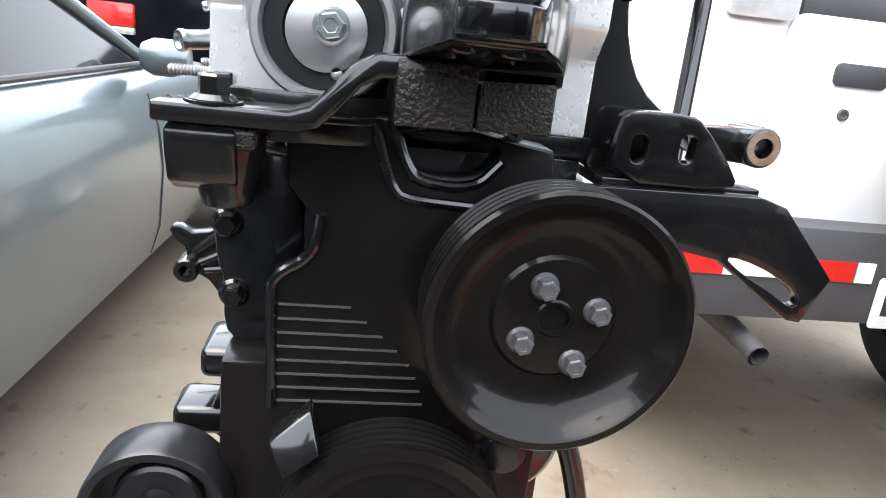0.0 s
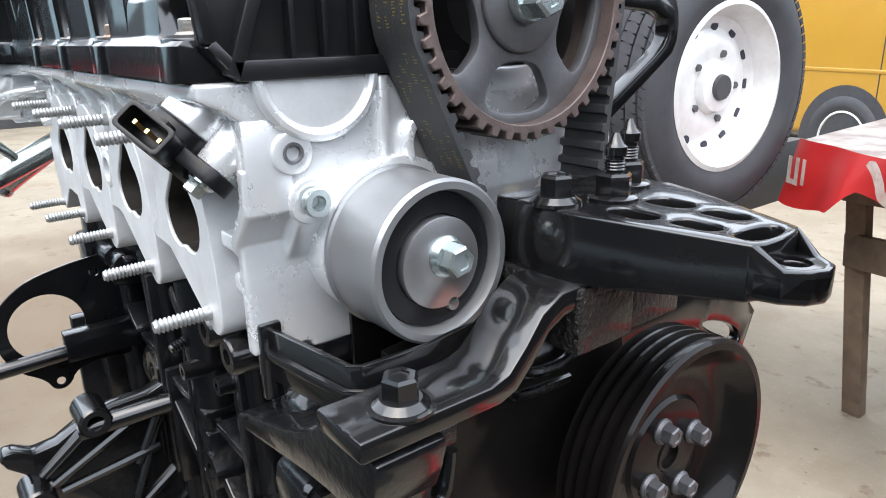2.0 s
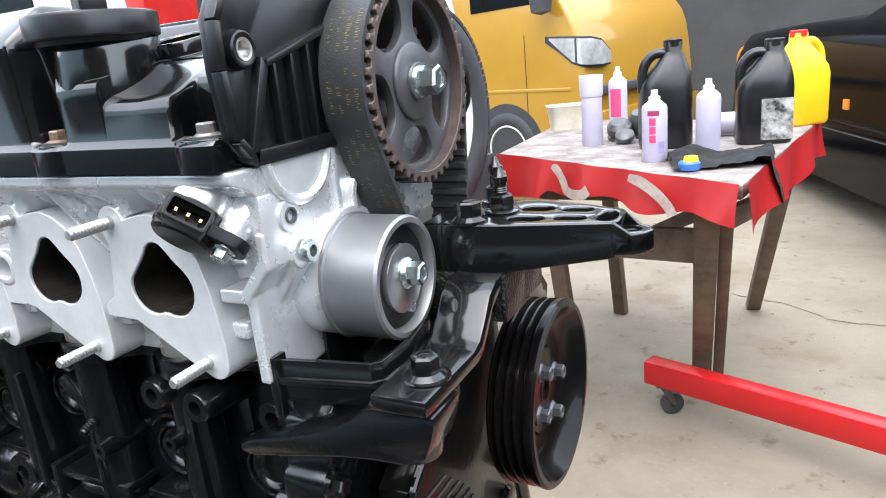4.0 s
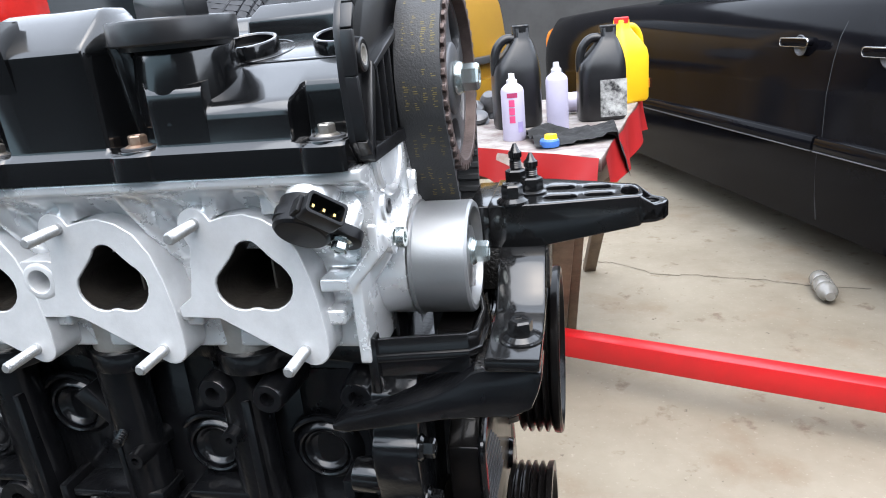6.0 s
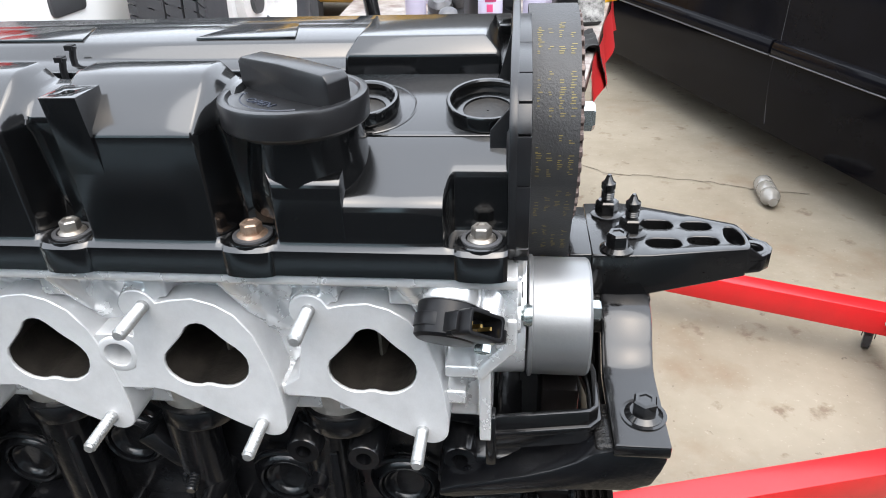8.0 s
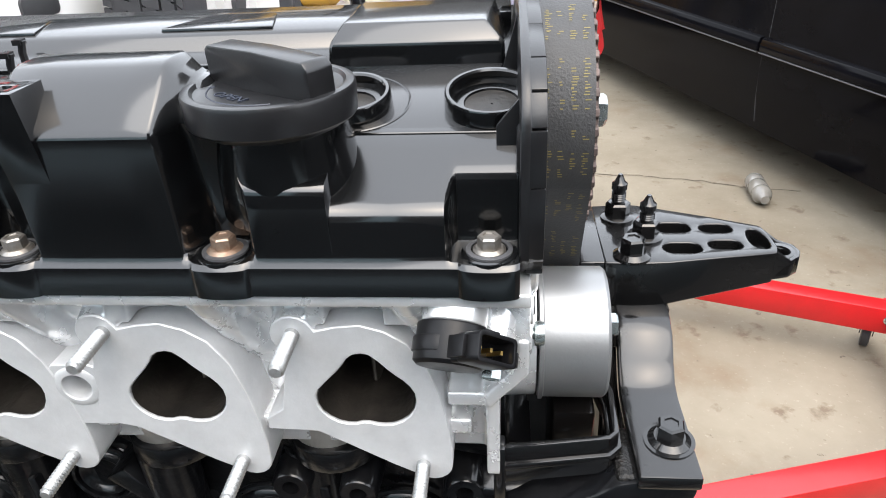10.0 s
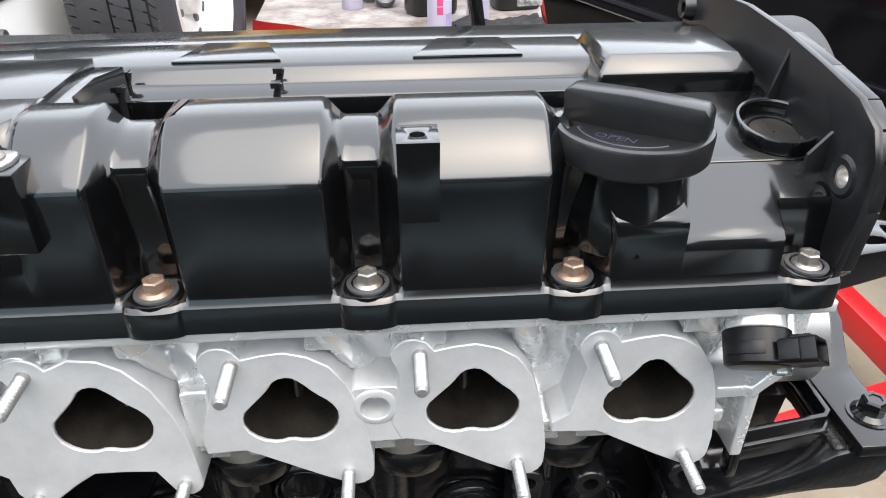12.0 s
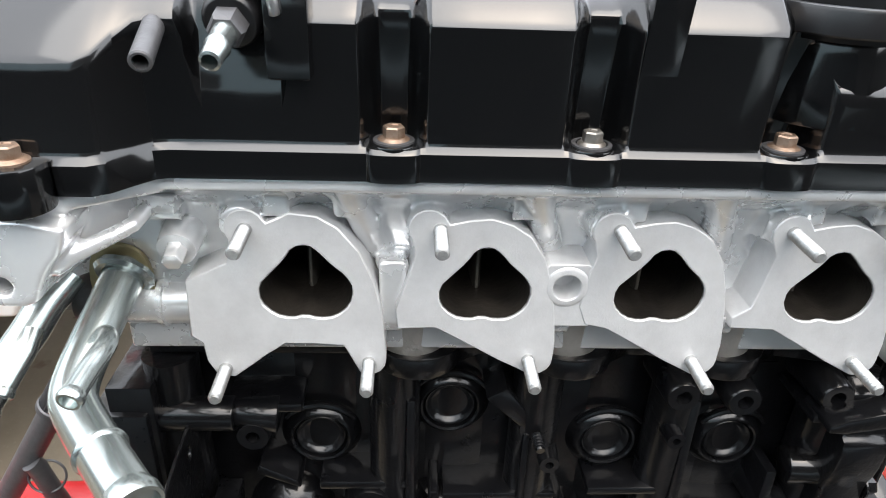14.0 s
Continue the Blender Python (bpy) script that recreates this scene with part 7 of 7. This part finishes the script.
# jugs, cans and rags on the table
def jug(x, y, material, label, h=0.29, turn=0.0, cap=None):
    o = thing("jug", (x, y, TZ), label, "jug", "jugs on the table")
    m = pose(x, y, TZ, 0, 0, turn)
    bm = BM()
    lv = [(0.0, 0.060, 0.045, 0.0), (0.01, 0.065, 0.05, 0.0), (h * 0.55, 0.065, 0.05, 0.0), (h * 0.64, 0.061, 0.047, -0.002), (h * 0.74, 0.048, 0.040, -0.010), (h * 0.86, 0.030, 0.028, -0.018), (h * 0.91, 0.021, 0.021, -0.020), (h, 0.021, 0.021, -0.020)]
    rings = []
    for z, a, b, c in lv:
        rings.append([(*q, z) for q in rrect(c, 0, 2 * a, 2 * b, min(a, b) * 0.6)])
    vs = grid(bm, [r + r[:1] for r in rings])
    bm.faces.new(vs[0][:-1])
    bm.faces.new(vs[-1][:-1])
    tube(bm, smooth_line([Vector(q) for q in ((-0.004, 0, h * 0.90), (0.026, 0, h * 0.90), (0.048, 0, h * 0.82), (0.057, 0, h * 0.70), (0.056, 0, h * 0.55))], 4), 0.0125, 12)
    bmesh.ops.transform(bm, matrix=m, verts=bm.verts)
    part("body", bm, material, o, "", 0.002)
    bm = BM()
    lathe(bm, [(0, h * 0.96), (0.0232, h * 0.96), (0.0232, h * 1.02), (0.021, h * 1.03), (0, h * 1.03)], m @ Matrix.Translation((-0.020, 0, 0)), 20)
    part("screw_cap", bm, cap or material, o)
    return o, m


def spray(x, y, label, h=0.17, mark="", wide=False):
    o = thing("spray_can", (x, y, TZ), label, "spray can", "spray cans on the table")
    m = pose(x, y, TZ)
    bm = BM()
    lathe(bm, [(0, 0), (0.0275, 0), (0.029, 0.003), (0.029, h * 0.74), (0.027, h * 0.785), (0.019, h * 0.83), (0.014, h * 0.85), (0, h * 0.85)], m, 28)
    part("can", bm, WHITEPL, o)
    bm = BM()
    if wide:
        lathe(bm, [(0, h * 0.70), (0.0305, h * 0.70), (0.0318, h * 0.72), (0.0330, h * 0.985), (0.031, h), (0, h)], m, 28)
    else:
        lathe(bm, [(0, h * 0.84), (0.0135, h * 0.84), (0.0135, h * 0.90), (0.0085, h * 0.925), (0.0075, h), (0, h)], m, 16)
    part("nozzle_cap", bm, CREAMCAP, o, "white plastic cap")

    def patch(name, a0, a1, z0, z1, material, text):
        b = BM()
        grid(b, [[(x + 0.0296 * math.cos(radians(a0 + (a1 - a0) * k / 7)), y + 0.0296 * math.sin(radians(a0 + (a1 - a0) * k / 7)), TZ + z) for k in range(8)] for z in (z0, z1)])
        part(name, b, material, o, text)

    if mark == "printed":
        patch("label_strip", 248, 300, h * 0.655, h * 0.725, mat("crimson_print", (0.33, 0.03, 0.10), 0.5), "crimson label strip")
        for z0, z1 in ((0.28, 0.385), (0.40, 0.505), (0.52, 0.625)):
            patch("label_block", 256, 284, h * z0, h * z1, PINK, "pink printed block")
        patch("label_spot", 296, 326, h * 0.13, h * 0.29, LILAC, "lilac printed spot")
    elif mark:
        patch("label_band", 230, 300, h * 0.22, h * 0.66, PINK, "pink label band")
    return o


CREAMCAP = mat("white_cap_plastic", (0.58, 0.57, 0.59), 0.45, 0.0, (0.50, 0.49, 0.51), 20, 0.4, 150)
jug(-0.010, 1.655, PLASTIC, "black plastic oil jug with a moulded handle", 0.265, 200)
jb, jm = jug(0.222, 1.70, PLASTIC, "black plastic oil jug with a torn white label", 0.245, 190)
bm = BM()
box(bm, -0.060, 0.012, 0.0503, 0.0515, 0.012, 0.112)
bmesh.ops.transform(bm, matrix=jm, verts=bm.verts)
part("torn_label", bm, mat("torn_paper_label", (0.52, 0.52, 0.50), 0.6, 0.0, (0.012, 0.012, 0.013), 34, 1.0, 120), jb, "torn white label")
jug(0.31, 2.03, YELLOWPL, "yellow plastic jug with a red screw cap", 0.255, 40, REDPL)
can = spray(-0.001, 1.445, "white spray can with a pink printed label", 0.165, "printed")
spray(0.105, 1.565, "white spray can with a plain back", 0.175)
spray(-0.22, 1.725, "pale lilac aerosol can with a wide cap", 0.195, "", True)
spray(-0.217, 2.05, "white aerosol can with a red band", 0.2, "band")

# tub, parts, rag and cap on the table
bm = BM()
lv = [(0.0, 0.075, 0.055), (0.075, 0.085, 0.062), (0.08, 0.088, 0.065), (0.08, 0.082, 0.059), (0.012, 0.07, 0.05)]
m = pose(-0.40, 2.16, TZ, 0, 0, 25)
vs = grid(bm, [[m @ Vector((*q, z)) for q in (lambda r: r + r[:1])(rrect(0, 0, 2 * a, 2 * b, 0.02))] for z, a, b in lv])
bm.faces.new(vs[0][:-1])
bm.faces.new(vs[-1][:-1])
solo("plastic_tub", bm, mat("cream_plastic", (0.62, 0.58, 0.47), 0.5, 0.0, (0.4, 0.36, 0.28), 20, 0.5), "cream plastic tub standing on the table", "tub")
rnd = random.Random(9)
bm = BM()
n = 26
rows = []
for i in range(n + 1):
    row = []
    for k in range(n + 1):
        u, v = i / n - 0.5, k / n - 0.5
        x, y = 0.19 + u * 0.30 - v * 0.05, 1.44 + v * 0.20 + u * 0.10
        z = TZ + 0.006 + 0.032 * max(0, noise.noise(Vector((u * 5, v * 6, 1.3)))) + 0.012 * max(0, noise.noise(Vector((u * 13, v * 12, 4.0)))) + 0.012 * (0.5 - abs(v))
        over = max(0, x - 0.250)
        row.append((x - over * 0.72, y, z - over * 0.95))
    rows.append(row)
grid(bm, rows)
solo("rag", bm, CLOTH, "crumpled black rag lying on the table edge", "rag", angle=80)
bm = BM()
lathe(bm, [(0, 0), (0.022, 0), (0.023, 0.004), (0.023, 0.014), (0.020, 0.018), (0, 0.018)], pose(0.093, 1.312, TZ + 0.003), 24)
cp = tagged(new("bottle_cap", mesh_of("bottle_cap", bm, BLUEPL)), "blue and yellow plastic cap on the table", "cap")
bm = BM()
lathe(bm, [(0, 0.0), (0.016, 0.0), (0.014, 0.010), (0, 0.012)], pose(0.096, 1.314, TZ + 0.021), 20)
part("yellow_top", bm, YELLOWPL, cp)
for x, y, r, h in ((-0.16, 1.82, 0.035, 0.06), (-0.11, 1.86, 0.03, 0.085), (-0.13, 1.74, 0.026, 0.035)):
    bm = BM()
    lathe(bm, [(0, 0), (r, 0), (r * 1.1, h * 0.2), (r * 0.8, h * 0.35), (r * 1.05, h * 0.5), (r, h * 0.8), (r * 0.6, h), (0, h)], pose(x, y, TZ + 0.003) @ Matrix.Rotation(0.5, 4, "X"), 18)
    solo("greasy_part", bm, GREYSTEEL, "greasy dark engine part lying on the table", "engine part", "engine parts on the table")
bm = BM()
lathe(bm, [(0, 0), (0.028, 0.002), (0.03, 0.03), (0.03, 0.15), (0.026, 0.17), (0, 0.172)], pose(0.08, 1.84, TZ + 0.034) @ Matrix.Rotation(radians(90), 4, "Y"), 20)
solo("roll", bm, WHITEPL, "white roll lying on the table behind the jugs", "roll")

# crack across the concrete
bm = BM()
rnd = random.Random(8)
line = smooth_line([Vector((x, y, 0.0015)) for x, y in ((0.10, 2.70), (0.218, 2.657), (0.304, 2.622), (0.462, 2.488), (0.599, 2.472), (0.685, 2.449), (0.833, 2.416), (0.951, 2.372), (1.045, 2.335), (1.2, 2.31))], 6)
line = [p + Vector((rnd.uniform(-0.008, 0.008), rnd.uniform(-0.008, 0.008), 0)) for p in line]
wide = [rnd.uniform(0.0012, 0.004) for p in line]
grid(bm, [[p - Vector((0, w, 0)), p + Vector((0, w, 0))] for p, w in zip(line, wide)])
solo("ground", bm, mat("dirt_in_crack", (0.055, 0.042, 0.030), 0.9, 0.0, (0.09, 0.07, 0.05), 40, 0.6, 200), "dirt-filled crack across the yard concrete", "crack", "", "structure")
# bottle on the ground
bm = BM()
lathe(bm, [(0, 0), (0.032, 0), (0.036, 0.01), (0.036, 0.05), (0.034, 0.055), (0.036, 0.06), (0.036, 0.11), (0.034, 0.115), (0.036, 0.12), (0.036, 0.142), (0.030, 0.158), (0.019, 0.170), (0.016, 0.185), (0, 0.186)], pose(1.030, 2.335, 0.036) @ Matrix.Rotation(radians(90), 4, "X") @ Matrix.Rotation(-0.08, 4, "Y"), 24)
solo("plastic_bottle", bm, mat("clear_plastic", (0.22, 0.21, 0.19), 0.15, 0.0, coat=0.5), "crumpled clear plastic bottle lying on the ground", "bottle")

# plain walls added to close the yard and set what the engine reflects
# added wall, pale blue-grey to give the valve cover a teal sheen
bm = BM()
box(bm, -10.0, -0.3, -3.3, -3.1, 0, 2.9)
solo("wall_south", bm, mat("blue_grey_reflection_wall", (0.56, 0.72, 0.76), 0.8, 0.0, (0.48, 0.64, 0.68), 2, 0.6, 40), "pale blue-grey wall added to tint the valve cover's reflections", "wall", "", "structure")
bm = BM()
box(bm, -0.3, 3.0, -3.3, -3.1, 0, 2.9)
solo("wall_south", bm, DARKWALL, "plain dark wall added to close the yard and darken reflections", "wall", "", "structure")
bm = BM()
box(bm, 2.8, 3.0, -3.1, 0.9, 0, 1.65)
solo("wall_east", bm, DARKWALL, "plain dark wall added to close the yard and darken reflections", "wall", "", "structure")
bm = BM()
box(bm, -10.0, 4.2, 8.6, 8.8, 0, 4.0)
solo("wall_north", bm, DARKWALL, "plain dark wall added to close the yard and darken reflections", "wall", "", "structure")
bm = BM()
box(bm, -10.2, -10.0, -3.3, 8.8, 0, 2.8)
solo("wall_west", bm, DARKWALL, "plain dark wall added to close the yard and darken reflections", "wall", "", "structure")
bm = BM()
box(bm, 4.0, 4.2, 0.9, 8.6, 0, 2.2)
box(bm, 3.0, 4.2, 0.7, 0.9, 0, 2.2)
solo("wall_east", bm, DARKWALL, "plain dark wall added to close the yard and darken reflections", "wall", "", "structure")
# unseen dark floor, added so the black engine faces reflect less ground
bm = BM()
plate(bm, [(-0.72, -3.1), (2.8, -3.1), (2.8, 0.35), (0.70, 0.35), (0.62, -0.42), (-0.72, -0.42)], [], "z", 0.002, 0.006)
solo("pavement", bm, mat("dark_reflection_floor", (0.045, 0.043, 0.040), 0.75, 0.0, (0.022, 0.020, 0.018), 3, 0.8, 60, 0.8, 90), "unseen dark floor patch added to darken the engine's reflections", "pavement", "", "structure")
